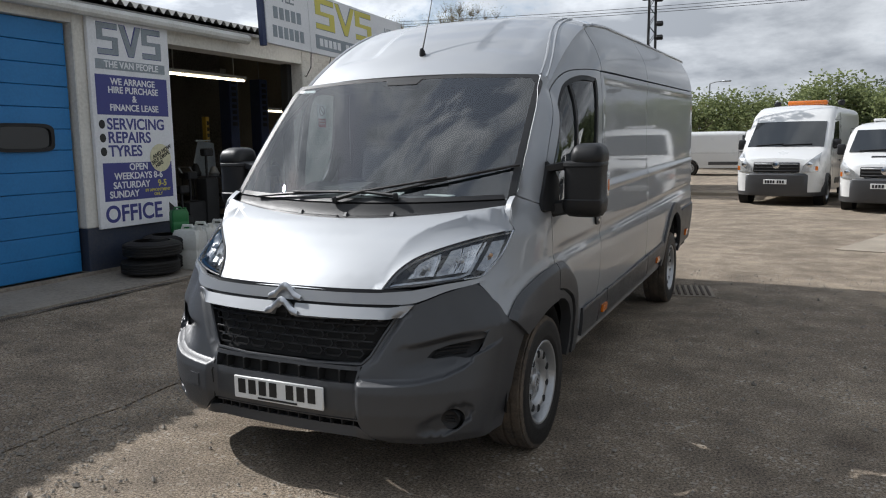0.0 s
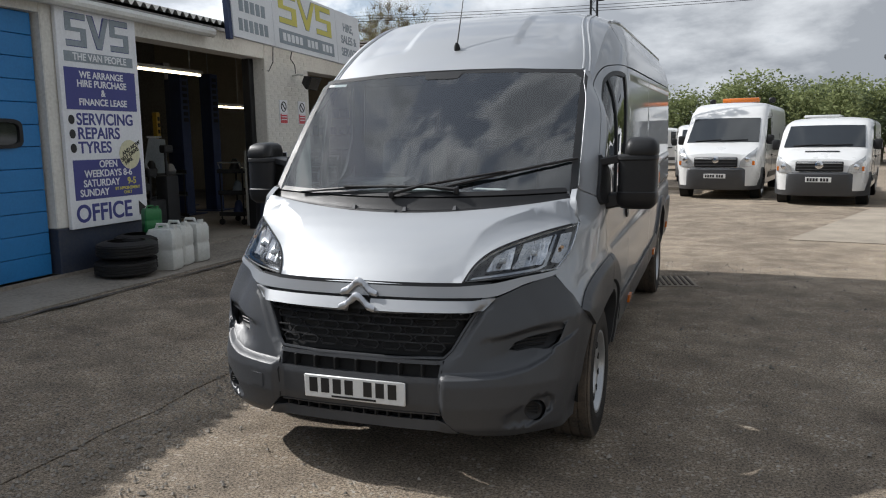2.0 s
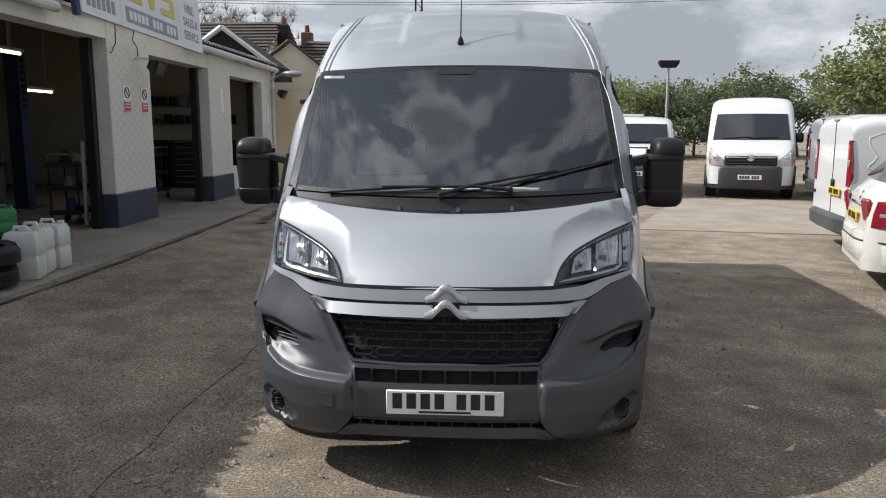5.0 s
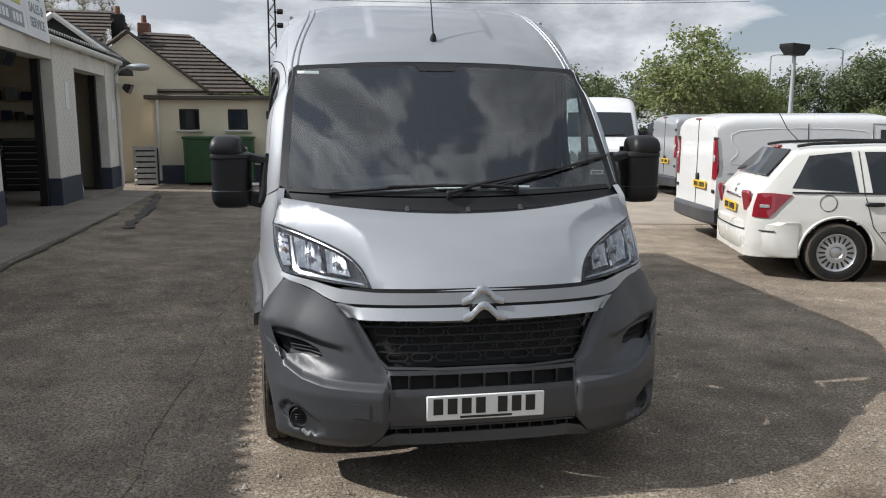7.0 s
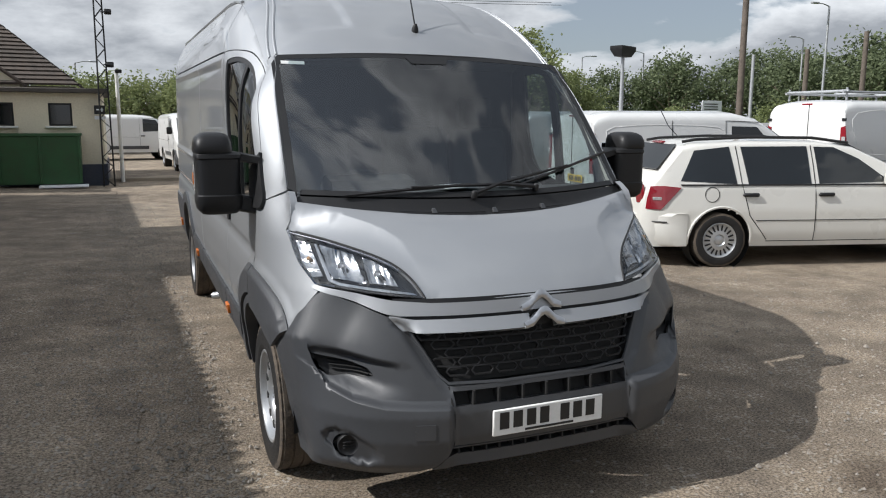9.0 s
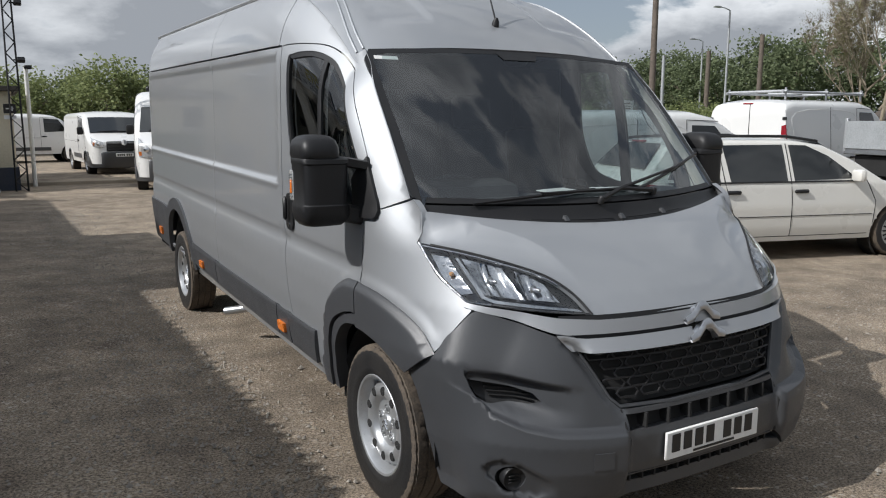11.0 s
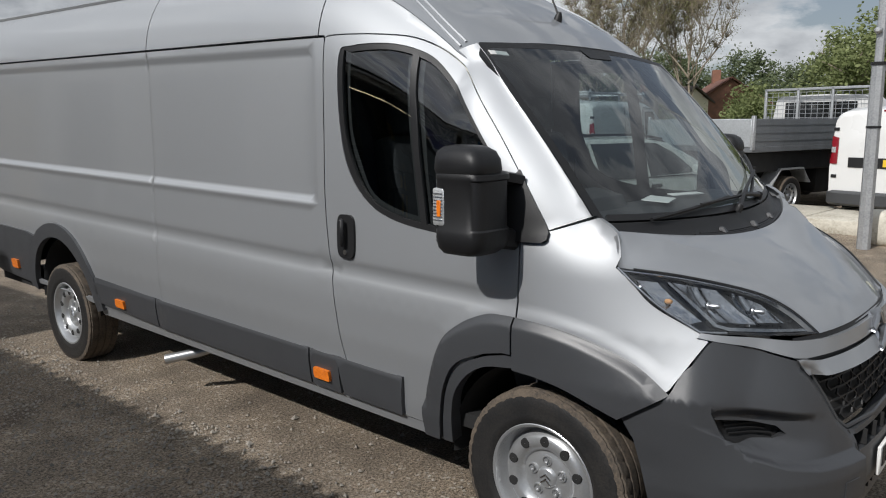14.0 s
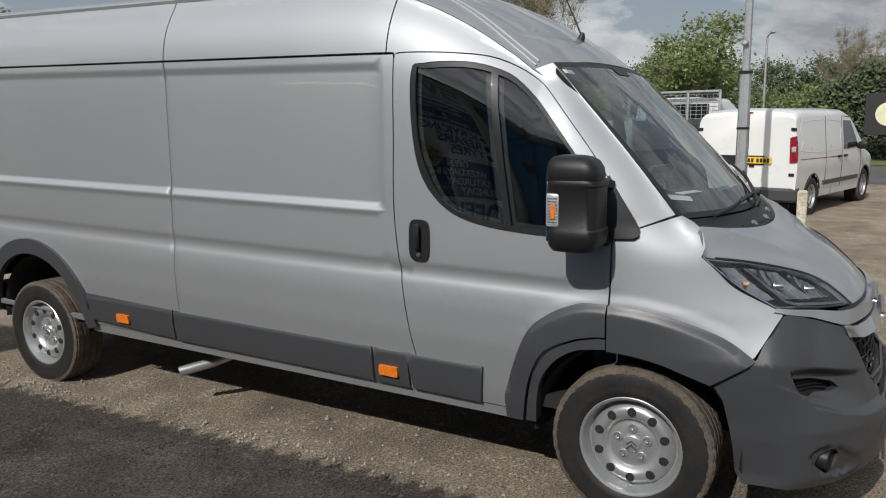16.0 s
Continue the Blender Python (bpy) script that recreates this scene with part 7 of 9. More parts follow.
bn = thing("green_skip", "dark green steel bin against the annex", "bin")
bm = bm_new()
loft(bm, [[Vector((x, y, z)) for x, y in ((-4.3 - k, 18.55 - k), (-2.5 + k, 18.55 - k), (-2.5 + k, 19.1), (-4.3 - k, 19.1))] for z, k in ((0.12, 0.0), (1.28, 0.02), (1.30, 0.05), (1.36, 0.05))])
part("body", bm, DGREEN, bn)
for x in (-4.28, -3.4, -2.52):
    bm = bm_new()
    box(bm, (x, 18.53, 0.72), (0.06, 0.05, 1.15), 0.01)
    part("rib", bm, DGREEN, bn)
cg = thing("slatted_cage", "grey slatted crate cage by the passage", "crate")
for k in range(7):
    bm = bm_new()
    box(bm, (-5.32, 18.5, 0.16 + 0.15 * k), (0.56, 0.03, 0.11), 0.005)
    part("slat", bm, GALV, cg)
for x in (-5.6, -5.04):
    bm = bm_new()
    box(bm, (x, 18.53, 0.58), (0.05, 0.05, 1.05), 0.005)
    part("post", bm, GALV, cg)
bm = bm_new()
box(bm, (-5.32, 18.8, 0.55), (0.5, 0.45, 1.0), 0.02)
part("core", bm, TRIM, cg)
bm = bm_new()
box(bm, (-6.4, 19.9, 1.3), (2.4, 0.2, 2.9))
tagged(part("wall_passage", bm, CREAM), "cream rendered passage wall", "wall", kind="structure")
bm = bm_new()
box(bm, (-2.9, 18.4, 0.07), (1.1, 0.5, 0.05), 0.01, rotm(0, 0, 2))
tagged(part("white_sheet", bm, BOARD), "pale flat board lying on the ground", "board")

# ---- parked vehicles ----
# Each is built with its nose at y = 0, pointing to -y, and then placed.
class Shape:
    """Outer form of a vehicle: roof line over y, plan half-width over y, tumblehome over height."""

    def __init__(self, W, zb, top, plan, lean, r):
        self.W, self.zb, self.top_t, self.plan_t, self.lean_t, self.r = W, zb, top, plan, lean, r

    def top(self, y):
        return lerp_table(y, [p[0] for p in self.top_t], [p[1] for p in self.top_t])

    def hw(self, y, z):
        return self.W / 2 * lerp_table(y, [p[0] for p in self.plan_t], [p[1] for p in self.plan_t]) * lerp_table(z, [p[0] for p in self.lean_t], [p[1] for p in self.lean_t])

    def ring(self, y, n=9):
        zt, zb, r = self.top(y), self.zb, self.r
        r = min(r, 0.4 * (zt - zb))
        pts = []
        for z in np.linspace(zb, zt - r, n):
            pts.append((self.hw(y, z), z))
        w = pts[-1][0]
        for a in np.linspace(0.25, 1.0, 4):
            t = a * math.pi / 2
            pts.append((w - r * 1.1 * (1 - math.cos(t)), zt - r + (r - 0.035) * math.sin(t)))
        pts += [(w * 0.45, zt - 0.008), (0, zt)]
        left = [(-x, z) for x, z in pts[:-1][::-1]]
        return [Vector((x, y, z)) for x, z in pts + left]

    def side(self, s, off):
        return lambda y, z: Vector((s * (self.hw(y, z) + off), y, z))


def cut_arches(bm, sh, wheels):
    """Opens round wheel arches in the body's sides."""
    R = wheels[2] + 0.062
    for cy in wheels[:2]:
        for v in bm.verts:
            dy, dz = v.co.y - cy, v.co.z - wheels[2]
            q = math.hypot(dy, dz)
            if abs(v.co.x) > 0.30 * sh.W and abs(q - R) < 0.022:
                v.co.y, v.co.z = cy + dy * R / q, wheels[2] + dz * R / q
        gone = [f for f in bm.faces if all(abs(v.co.x) > 0.30 * sh.W and math.hypot(v.co.y - cy, v.co.z - wheels[2]) < R + 0.002 for v in f.verts)]
        bmesh.ops.delete(bm, geom=gone, context="FACES")


def vehicle(name, label, cat, at, rz, sh, ys, paint, screen=None, rear_glass=None, windows=(), wheels=(0.9, 3.5, 0.33), front=None, rear=None, seams=(), strips=(), mirrors=None, group="", wheel_style="steel", plate=None, clad=None, handles=()):
    v = thing(name, label, cat, at, rz, group=group)
    bm = bm_new()
    fine = sorted(list(ys) + [cy + d for cy in wheels[:2] for d in np.linspace(-wheels[2] - 0.14, wheels[2] + 0.14, 27)])
    fine = [y for i, y in enumerate(fine) if (i == 0 or y - fine[i - 1] > 0.006) and 0 <= y <= ys[-1]]
    loft(bm, [sh.ring(y, 28) for y in fine])
    cut_arches(bm, sh, wheels)
    part("body", bm, paint, v, auto=35)
    # glass
    if screen:
        (y0, z0, w0), (y1, z1, w1) = screen
        n = Vector((0, -(z1 - z0), (y1 - y0))).normalized() * 0.012

        def scr(u, t):
            y, z = y0 + (y1 - y0) * t, z0 + (z1 - z0) * t
            return Vector((u, y + 0.07 * u * u * (1 - 0.4 * t), z - 0.02 * u * u)) + n
        o = [(-w0, 0), (w0, 0), (w1, 1), (-w1, 1)]
        part("windscreen", patch(o, scr, 0.25, depth=0.01, outward=(0, -1, 1)), DARKGLASS, v, "dark reflecting windscreen")
        for x0, x1 in ((-w0 * 0.75, -0.02), (-0.05, w0 * 0.7)):
            bm = bm_new()
            tube(bm, [scr(x0 + (x1 - x0) * t, 0.03 + 0.05 * t) + n for t in np.linspace(0, 1, 6)], 0.012, 5)
            part("wiper", bm, BLACKPL, v)
    if rear_glass:
        (y0, z0, w0), (y1, z1, w1) = rear_glass
        n = Vector((0, (z1 - z0), -(y1 - y0))).normalized() * 0.012
        bm = patch([(-w0, 0), (w0, 0), (w1, 1), (-w1, 1)], lambda u, t: Vector((u, y0 + (y1 - y0) * t - 0.05 * u * u, z0 + (z1 - z0) * t)) + n, 0.3, depth=0.01, outward=(0, 1, 0.5))
        part("rear_window", bm, DARKGLASS, v, "dark rear window")
    for s in (1, -1):
        for w in windows:
            part("side_window", patch(w, sh.side(s, 0.006), 0.2, depth=0.01, outward=(s, 0, 0)), DARKGLASS, v, "dark side window")
        for line in seams:
            bm = bm_new()
            tube(bm, [sh.side(s, 0.001)(y, z) for y, z in densify(line, 0.15, False)], 0.0055, 4)
            part("door_gap", bm, DARK, v)
        for o, m in strips:
            part("side_strip", patch(o, sh.side(s, 0.015), 0.2, depth=0.03, outward=(s, 0, 0)), m, v)
        for y, z in handles:
            bm = bm_new()
            p = sh.side(s, 0.02)(y, z)
            box(bm, p, (0.035, 0.20, 0.045), 0.015)
            part("door_handle", bm, BLACKPL, v)
        if clad:
            o, m = clad
            part("cladding", patch(o, sh.side(s, 0.012), 0.12, depth=0.03, outward=(s, 0, 0)), m, v)
        yf, yr, r = wheels
        for cy in (yf, yr):
            x = sh.hw(cy, r + 0.1)
            bm = bm_new()
            lathe(bm, [(-0.02, r + 0.060), (-0.245, r + 0.058), (-0.25, 0.01)], (s * x, cy, r), (s, 0, 0), 32)
            part("arch_well", bm, DARK, v)
            bm = bm_new()
            tube(bm, [Vector((s * (sh.hw(cy, r + (r + 0.07) * math.sin(a)) - 0.006), cy + (r + 0.07) * math.cos(a), r + (r + 0.07) * math.sin(a))) for a in np.linspace(-0.1, math.pi + 0.1, 24)], 0.016, 6)
            part("arch_lip", bm, paint if wheel_style != "steel_dark" else GREYPL, v)
            road_wheel(v, (s * (x - 0.095), cy, r), s, r, r * 0.62, 0.2, "steel" if wheel_style.startswith("steel") else "cover")
        if mirrors:
            y, z = mirrors
            p = sh.side(s, 0.10)(y, z)
            bm = bm_new()
            box(bm, p, (0.18, 0.10, 0.24 if z > 1.25 else 0.15), 0.04, seg=2)
            box(bm, p - Vector((s * 0.09, 0, 0.03)), (0.14, 0.05, 0.06), 0.02)
            part("door_mirror", bm, BLACKPL if cat == "van" else paint, v)
    if front:
        front(v, sh)
    if rear:
        rear(v, sh)
    return v


def bar_plate(v, y, z, s, yellow, w=0.52, h=0.11, x=0.0):
    """A number plate whose characters are plain bars; s = -1 faces the nose side."""
    bm = bm_new()
    box(bm, (x, y, z), (w, 0.012, h), 0.003)
    p = part("number_plate", bm, PLATEY if yellow else PLATEW, v, "yellow number plate" if yellow else "white number plate")
    for k in range(7):
        bm = bm_new()
        box(bm, (x - w * 0.40 + w * 0.115 * k + (w * 0.06 if k > 3 else 0), y + s * 0.008, z), (w * 0.08, 0.004, h * 0.62))
        part("plate_bar", bm, INK, p)


def van_front(bump_m, zb, zt, grille, lamp, badge=None, plate_z=0.5, wide=0.95, hood_slot=False):
    """Front end details: bumper, grille, lamps, badge, plate."""
    def make(v, sh):
        w = sh.W / 2
        bm = bm_new()
        rings = []
        for z, o in ((zb - 0.12, 0.02), (zb - 0.05, 0.06), (zt - 0.04, 0.06), (zt, 0.02)):
            rings.append([Vector((x * w, 0.62 * abs(x) ** 6 + 0.05 * x * x - o - 0.03, z)) for x in np.linspace(-1.012, 1.012, 25)] + [Vector((x * w * 0.96, 0.62 * abs(x) ** 6 + 0.05 * x * x + 0.08, z)) for x in np.linspace(1.0, -1.0, 25)])
        loft(bm, rings)
        part("front_bumper", bm, bump_m, v, "plastic front bumper")
        g0, g1, gw = grille
        bm = bm_new()
        box(bm, (0, -0.03, (g0 + g1) / 2), (gw * 2, 0.04, g1 - g0), 0.02)
        gr_ = part("grille", bm, BLACKPL, v, "black slatted grille")
        for k in range(3):
            bm = bm_new()
            box(bm, (0, -0.055, g0 + (g1 - g0) * (k + 0.5) / 3), (gw * 1.9, 0.02, 0.025), 0.006)
            part("grille_bar", bm, GALV if k == 2 else TRIM, gr_)
        lx0, lx1, lz0, lz1 = lamp
        for s in (1, -1):
            o = [(lx0, lz0), (lx1 - 0.03, lz0 + 0.02), (lx1, lz0 + 0.14), (lx1 - 0.02, lz1 + 0.06), (lx1 - 0.07, lz1), (lx0 + 0.04, lz0 + 0.16)]
            ty = [(p[1], p[0]) for p in sh.top_t if p[0] < 0.8]
            fn = lambda x, z: Vector((s * x, lerp_table(x / w, [p[1] for p in VPLAN[:5]], [p[0] for p in VPLAN[:5]]) + 0.8 * lerp_table(z, [p[0] for p in ty], [p[1] for p in ty]) - 0.02, z))
            hl = part("headlamp", patch(o, fn, 0.08, depth=0.05, outward=(0, -1, 0)), CLEARWHITE, v, "clear headlamp")
            bm = bm_new()
            c = fn((lx0 + lx1) / 2, (lz0 + lz1) / 2 - 0.02) + Vector((0, -0.006, 0))
            lathe(bm, [(0.0, 0.06), (0.004, 0.05), (0.004, 0.001)], c, (0, -1, 0), 16)
            part("reflector", bm, CHROME, hl)
            bm = bm_new()
            box(bm, fn(lx1 - 0.06, lz0 + 0.10) + Vector((0, -0.006, 0)), (0.07, 0.01, 0.10), 0.003)
            part("indicator", bm, AMBER, hl)
        if badge:
            bm = bm_new()
            lathe(bm, [(0.0, 0.09), (0.015, 0.085), (0.02, 0.05), (0.02, 0.001)], (0, -0.05, badge), (0, -1, 0), 20)
            part("badge", bm, CHROME, v)
        bar_plate(v, -0.102, plate_z, -1, False)
        if hood_slot:
            bm = bm_new()
            box(bm, (0, 0.42, sh.top(0.42) + 0.005), (0.7, 0.06, 0.015), 0.005, rotm(25, 0, 0))
            part("bonnet_vent", bm, BLACKPL, v)
    return make


def van_rear(L, lamp_x, lamp_z, bump_m, plate, split=True, glass_=None, strip=None, top_lamp=True):
    """Rear end details: lamps, split doors, bumper, plate."""
    def make(v, sh):
        w = sh.W / 2
        bm = bm_new()
        z0, z1 = sh.zb - 0.02, sh.zb + 0.22
        rings = [[Vector((x * w, L - 0.10 * abs(x) ** 6 + o, z)) for x in np.linspace(-1.0, 1.0, 21)] + [Vector((x * w * 0.96, L - 0.25, z)) for x in np.linspace(1.0, -1.0, 21)] for z, o in ((z0, 0.04), (z0 + 0.04, 0.10), (z1 - 0.04, 0.11), (z1, 0.05))]
        loft(bm, rings)
        part("rear_bumper", bm, bump_m, v, "rear bumper")
        for s in (1, -1):
            za, zc = lamp_z
            o = [(lamp_x - 0.10, za), (lamp_x + 0.02, za), (lamp_x + 0.05, (za + zc) / 2), (lamp_x, zc), (lamp_x - 0.11, zc - 0.03)]
            o = [(x, z) for x, z in o]
            rl = part("tail_lamp", patch(o, lambda x, z: Vector((s * min(x, sh.hw(L - 0.02, z) + 0.015), L + 0.022 - 0.5 * max(0, x - lamp_x + 0.02), z)), 0.06, depth=0.06, outward=(0, 1, 0)), RED, v, "red tail lamp")
            bm = bm_new()
            box(bm, (s * (lamp_x - 0.04), L + 0.024, (za + zc) / 2), (0.07, 0.012, 0.09), 0.004)
            part("lamp_window", bm, CLEARWHITE, rl)
        if split:
            bm = bm_new()
            tube(bm, [Vector((-0.06, L + 0.003, z)) for z in np.linspace(sh.zb + 0.2, sh.top(L - 0.1) - 0.06, 8)], 0.007, 4)
            part("door_gap", bm, DARK, v)
            for s in (1, -1):
                for z in (sh.zb + 0.45, sh.top(L - 0.2) - 0.35):
                    bm = bm_new()
                    box(bm, (s * (w - 0.10), L + 0.012, z), (0.09, 0.02, 0.05), 0.006)
                    part("hinge", bm, BLACKPL if bump_m is not VANWHITE else VANWHITE, v)
            bm = bm_new()
            box(bm, (-0.14, L + 0.02, sh.zb + 0.62), (0.09, 0.03, 0.11), 0.01)
            part("rear_handle", bm, BLACKPL, v)
        if top_lamp:
            bm = bm_new()
            box(bm, (0, L - 0.02, sh.top(L - 0.1) - 0.045), (0.22, 0.04, 0.03), 0.005)
            part("brake_lamp", bm, RED, v)
        if strip:
            bm = bm_new()
            box(bm, (0.12, L + 0.012, strip), (0.95, 0.025, 0.16), 0.01)
            part("plate_strip", bm, BLACKPL, v)
        px, pz = plate
        bar_plate(v, L + 0.032, pz, 1, True, x=px)
    return make


BIGLEAN = [(0.2, 0.95), (0.6, 0.99), (1.0, 1.0), (1.6, 0.975), (2.2, 0.94), (2.6, 0.88)]
VPLAN = [(0, 0.72), (0.06, 0.84), (0.18, 0.92), (0.45, 0.975), (0.9, 1.0), (5.2, 1.0), (6.0, 0.98)]


def big_van(name, label, at, rz, H, L, W, hood_z, scr, front, wheels, paint=VANWHITE, extra=None, lower=GREYPL):
    (sy0, sz0), (sy1, sz1) = scr
    top = [(0, hood_z - 0.16), (0.05, hood_z - 0.06), (0.2, hood_z), (sy0, sz0), (sy1, sz1), (sy1 + 0.25, sz1 + 0.62 * (H - sz1)), (sy1 + 0.6, H - 0.02), (sy1 + 1.0, H), (L, H - 0.02)]
    sh = Shape(W, 0.34, top, VPLAN, BIGLEAN, 0.22)
    ys = [0, 0.05, 0.12, 0.2, 0.4, sy0, (sy0 + sy1) / 2, sy1, sy1 + 0.12, sy1 + 0.25, sy1 + 0.42, sy1 + 0.6, sy1 + 1.0, L * 0.6, L * 0.85, L - 0.1, L]
    win = [(sy0 + 0.42, sz0 + 0.0), (sy1 + 0.66, sz0 - 0.03), (sy1 + 0.66, sz1 - 0.02), (sy1 + 0.12, sz1 - 0.06)]
    door = [(sy0 + 0.22, 0.45), (sy0 + 0.22, sz0 - 0.06)], [(sy1 + 0.80, 0.45), (sy1 + 0.80, sz1 + 0.02), (sy1 + 0.1, sz1)]
    v = vehicle(name, label, "van", at, rz, sh, ys, paint, screen=((sy0 + 0.02, sz0 + 0.03, W * 0.43), (sy1 - 0.03, sz1 - 0.03, W * 0.40)), windows=[win], wheels=wheels, front=front, seams=door + ([(sy1 + 0.85, 1.0), (L - 0.1, 1.02)],), mirrors=(sy0 + 0.45, sz0 + 0.08), group="parked white vans", wheel_style="steel_dark", strips=[([(1.7, 0.48), (L - 1.9, 0.48), (L - 1.9, 0.62), (1.7, 0.62)], lower)], handles=[(sy1 + 0.68, 1.05)])
    if extra:
        extra(v, sh)
    return v


def beacon(v, sh):
    bm = bm_new()
    box(bm, (0.15, 2.6, sh.top(2.6) + 0.06), (0.95, 0.28, 0.12), 0.03, seg=2)
    part("light_bar", bm, AMBER, v, "orange warning light bar")
    for x in (-0.62, 0.92):
        bm = bm_new()
        box(bm, (x, 2.7, sh.top(2.7) + 0.05), (0.16, 0.14, 0.14), 0.03)
        part("roof_lamp", bm, BLACKPL, v)


def roof_pod(v, sh):
    bm = bm_new()
    box(bm, (-0.2, 2.5, sh.top(2.5) + 0.02), (0.8, 1.0, 0.07), 0.03, seg=2)
    part("roof_vent", bm, VANWHITE, v)


def screen_slip(v, sh):
    bm = bm_new()
    box(bm, (0.45, 0.98, 1.72), (0.40, 0.01, 0.12), 0, rotm(-42, 0, 0))
    part("price_slip", bm, PLATEW, v, "white slip in the windscreen")


big_van("white_van", "white high-roof van with dark bumper and orange light bar", (1.45, 17.2, 0), -10, 2.46, 5.6, 2.05, 1.20, ((0.72, 1.38), (1.45, 2.05)), van_front(GREYPL, 0.36, 0.78, (0.80, 1.04, 0.52), (0.55, 0.93, 0.80, 1.22), 0.98, 0.58), (0.84, 4.2, 0.34), extra=beacon)
big_van("white_van", "white low-roof van with grey bumper and bonnet vent", (3.62, 15.64, 0), -12, 1.98, 4.9, 1.95, 1.10, ((0.62, 1.26), (1.25, 1.80)), van_front(GREYPL, 0.34, 0.74, (0.76, 0.98, 0.48), (0.55, 0.90, 0.72, 1.05), 0.90, 0.58, hood_slot=True), (0.92, 3.85, 0.33), extra=roof_pod)
big_van("white_van", "white high-roof van facing out with dark bumper", (6.30, 15.25, 0), -17, 2.46, 5.6, 2.05, 1.16, ((0.72, 1.36), (1.45, 2.05)), van_front(GREYPL, 0.36, 0.78, (0.80, 1.02, 0.58), (0.58, 0.95, 0.78, 1.18), 0.98, 0.52), (0.84, 4.2, 0.34))
big_van("white_van", "white medium van with dark grille behind the others", (1.15, 24.2, 0), 4, 2.0, 5.0, 1.98, 1.12, ((0.62, 1.28), (1.3, 1.82)), van_front(GREYPL, 0.34, 0.72, (0.74, 1.04, 0.52), (0.58, 0.92, 0.86, 1.12), 1.0, 0.62), (0.95, 3.9, 0.33))
big_van("white_van", "small white van facing the yard far off", (1.75, 28.6, 0), -14, 1.97, 5.0, 1.95, 1.12, ((0.62, 1.28), (1.3, 1.80)), van_front(GREYPL, 0.34, 0.72, (0.76, 1.02, 0.5), (0.58, 0.92, 0.86, 1.12), 1.0, 0.62), (0.95, 3.9, 0.33))
big_van("white_van", "white low-roof van parked side-on beyond the kerb", (1.15, 34.6, 0), 98, 1.98, 5.2, 1.95, 1.10, ((0.62, 1.26), (1.25, 1.80)), van_front(GREYPL, 0.34, 0.74, (0.76, 0.98, 0.48), (0.55, 0.90, 0.72, 1.05), 0.90, 0.58), (0.92, 4.1, 0.33))
BLUEVAN = mat("blue_van_paint", (0.03, 0.22, 0.50), 0.35, 0, 0.1, 2, 50, coat=0.6)
big_van("blue_van", "bright blue van half hidden behind a white one", (1.5, 33.6, 0), -10, 2.0, 5.0, 1.95, 1.12, ((0.62, 1.28), (1.3, 1.82)), van_front(GREYPL, 0.34, 0.72, (0.76, 1.02, 0.5), (0.58, 0.92, 0.86, 1.12), 1.0, 0.62), (0.95, 3.9, 0.33), paint=BLUEVAN)

SMALLLEAN = [(0.2, 0.95), (0.5, 0.985), (0.85, 1.0), (1.2, 0.975), (1.9, 0.90), (2.3, 0.86)]
CPLAN = [(0, 0.70), (0.08, 0.83), (0.25, 0.92), (0.6, 0.98), (1.2, 1.0), (3.6, 1.0), (4.7, 0.985)]


def small_van(name, label, tail, rz, H, L, W, wheels, lamp, paint=VANWHITE, bumper=GREYPL, strip=None, plate=(-0.25, 0.95), panel_mould=True, group="parked white vans", extra=None):
    """A small van placed by the middle of its tail."""
    top = [(0, 0.78), (0.06, 0.88), (0.3, 0.99), (0.95, 1.16), (1.65, H - 0.22), (1.9, H - 0.08), (2.3, H), (L - 0.25, H - 0.01), (L - 0.04, H - 0.06), (L, H - 0.12)]
    sh = Shape(W, 0.30, top, CPLAN, SMALLLEAN, 0.16)
    ys = [0, 0.06, 0.15, 0.3, 0.6, 0.95, 1.3, 1.65, 1.9, 2.3, 3.0, L - 0.6, L - 0.25, L - 0.1, L - 0.04, L]
    win = [(1.45, 1.13), (2.35, 1.10), (2.35, H - 0.24), (1.92, H - 0.25)]
    seams = [[(1.28, 0.45), (1.28, 1.08)], [(2.45, 0.42), (2.45, H - 0.16), (1.85, H - 0.18)], [(3.35, 0.5), (3.35, H - 0.16)], [(2.5, 0.98), (L - 0.15, 1.0)]]
    mould = []
    if panel_mould:
        for a, c in ((2.58, L - 0.32),):
            mould.append(spline([(a, 1.12), (c, 1.12), (c + 0.03, 1.3), (c, H - 0.26), (a, H - 0.26), (a - 0.02, 1.3)], 4, closed=True))
    d = pose(0, 0, 0, 0, 0, rz) @ Vector((0, L, 0))
    v = vehicle(name, label, "van", (tail[0] - d.x, tail[1] - d.y, 0), rz, sh, ys, paint, screen=((0.98, 1.20, W * 0.42), (1.62, H - 0.24, W * 0.38)), windows=[win], wheels=wheels, rear=van_rear(L, W * 0.5 - 0.04, lamp, bumper, plate, strip=strip), seams=seams, mirrors=(1.5, 1.15), group=group, wheel_style="steel_dark", strips=[([(wheels[0] + 0.5, 0.50), (wheels[1] - 0.5, 0.50), (wheels[1] - 0.5, 0.58), (wheels[0] + 0.5, 0.58)], GREYPL)], handles=[(2.28, 0.98), (2.62, 0.98)])
    for s in (1, -1):
        for o in mould:
            bm = bm_new()
            tube(bm, [sh.side(s, -0.002)(y, z) for y, z in o], 0.007, 6, closed=True)
            part("mould_edge", bm, paint, v)
    if extra:
        extra(v, sh)
    return v


def rear_corner_clad(v, sh):
    for s in (1, -1):
        pass


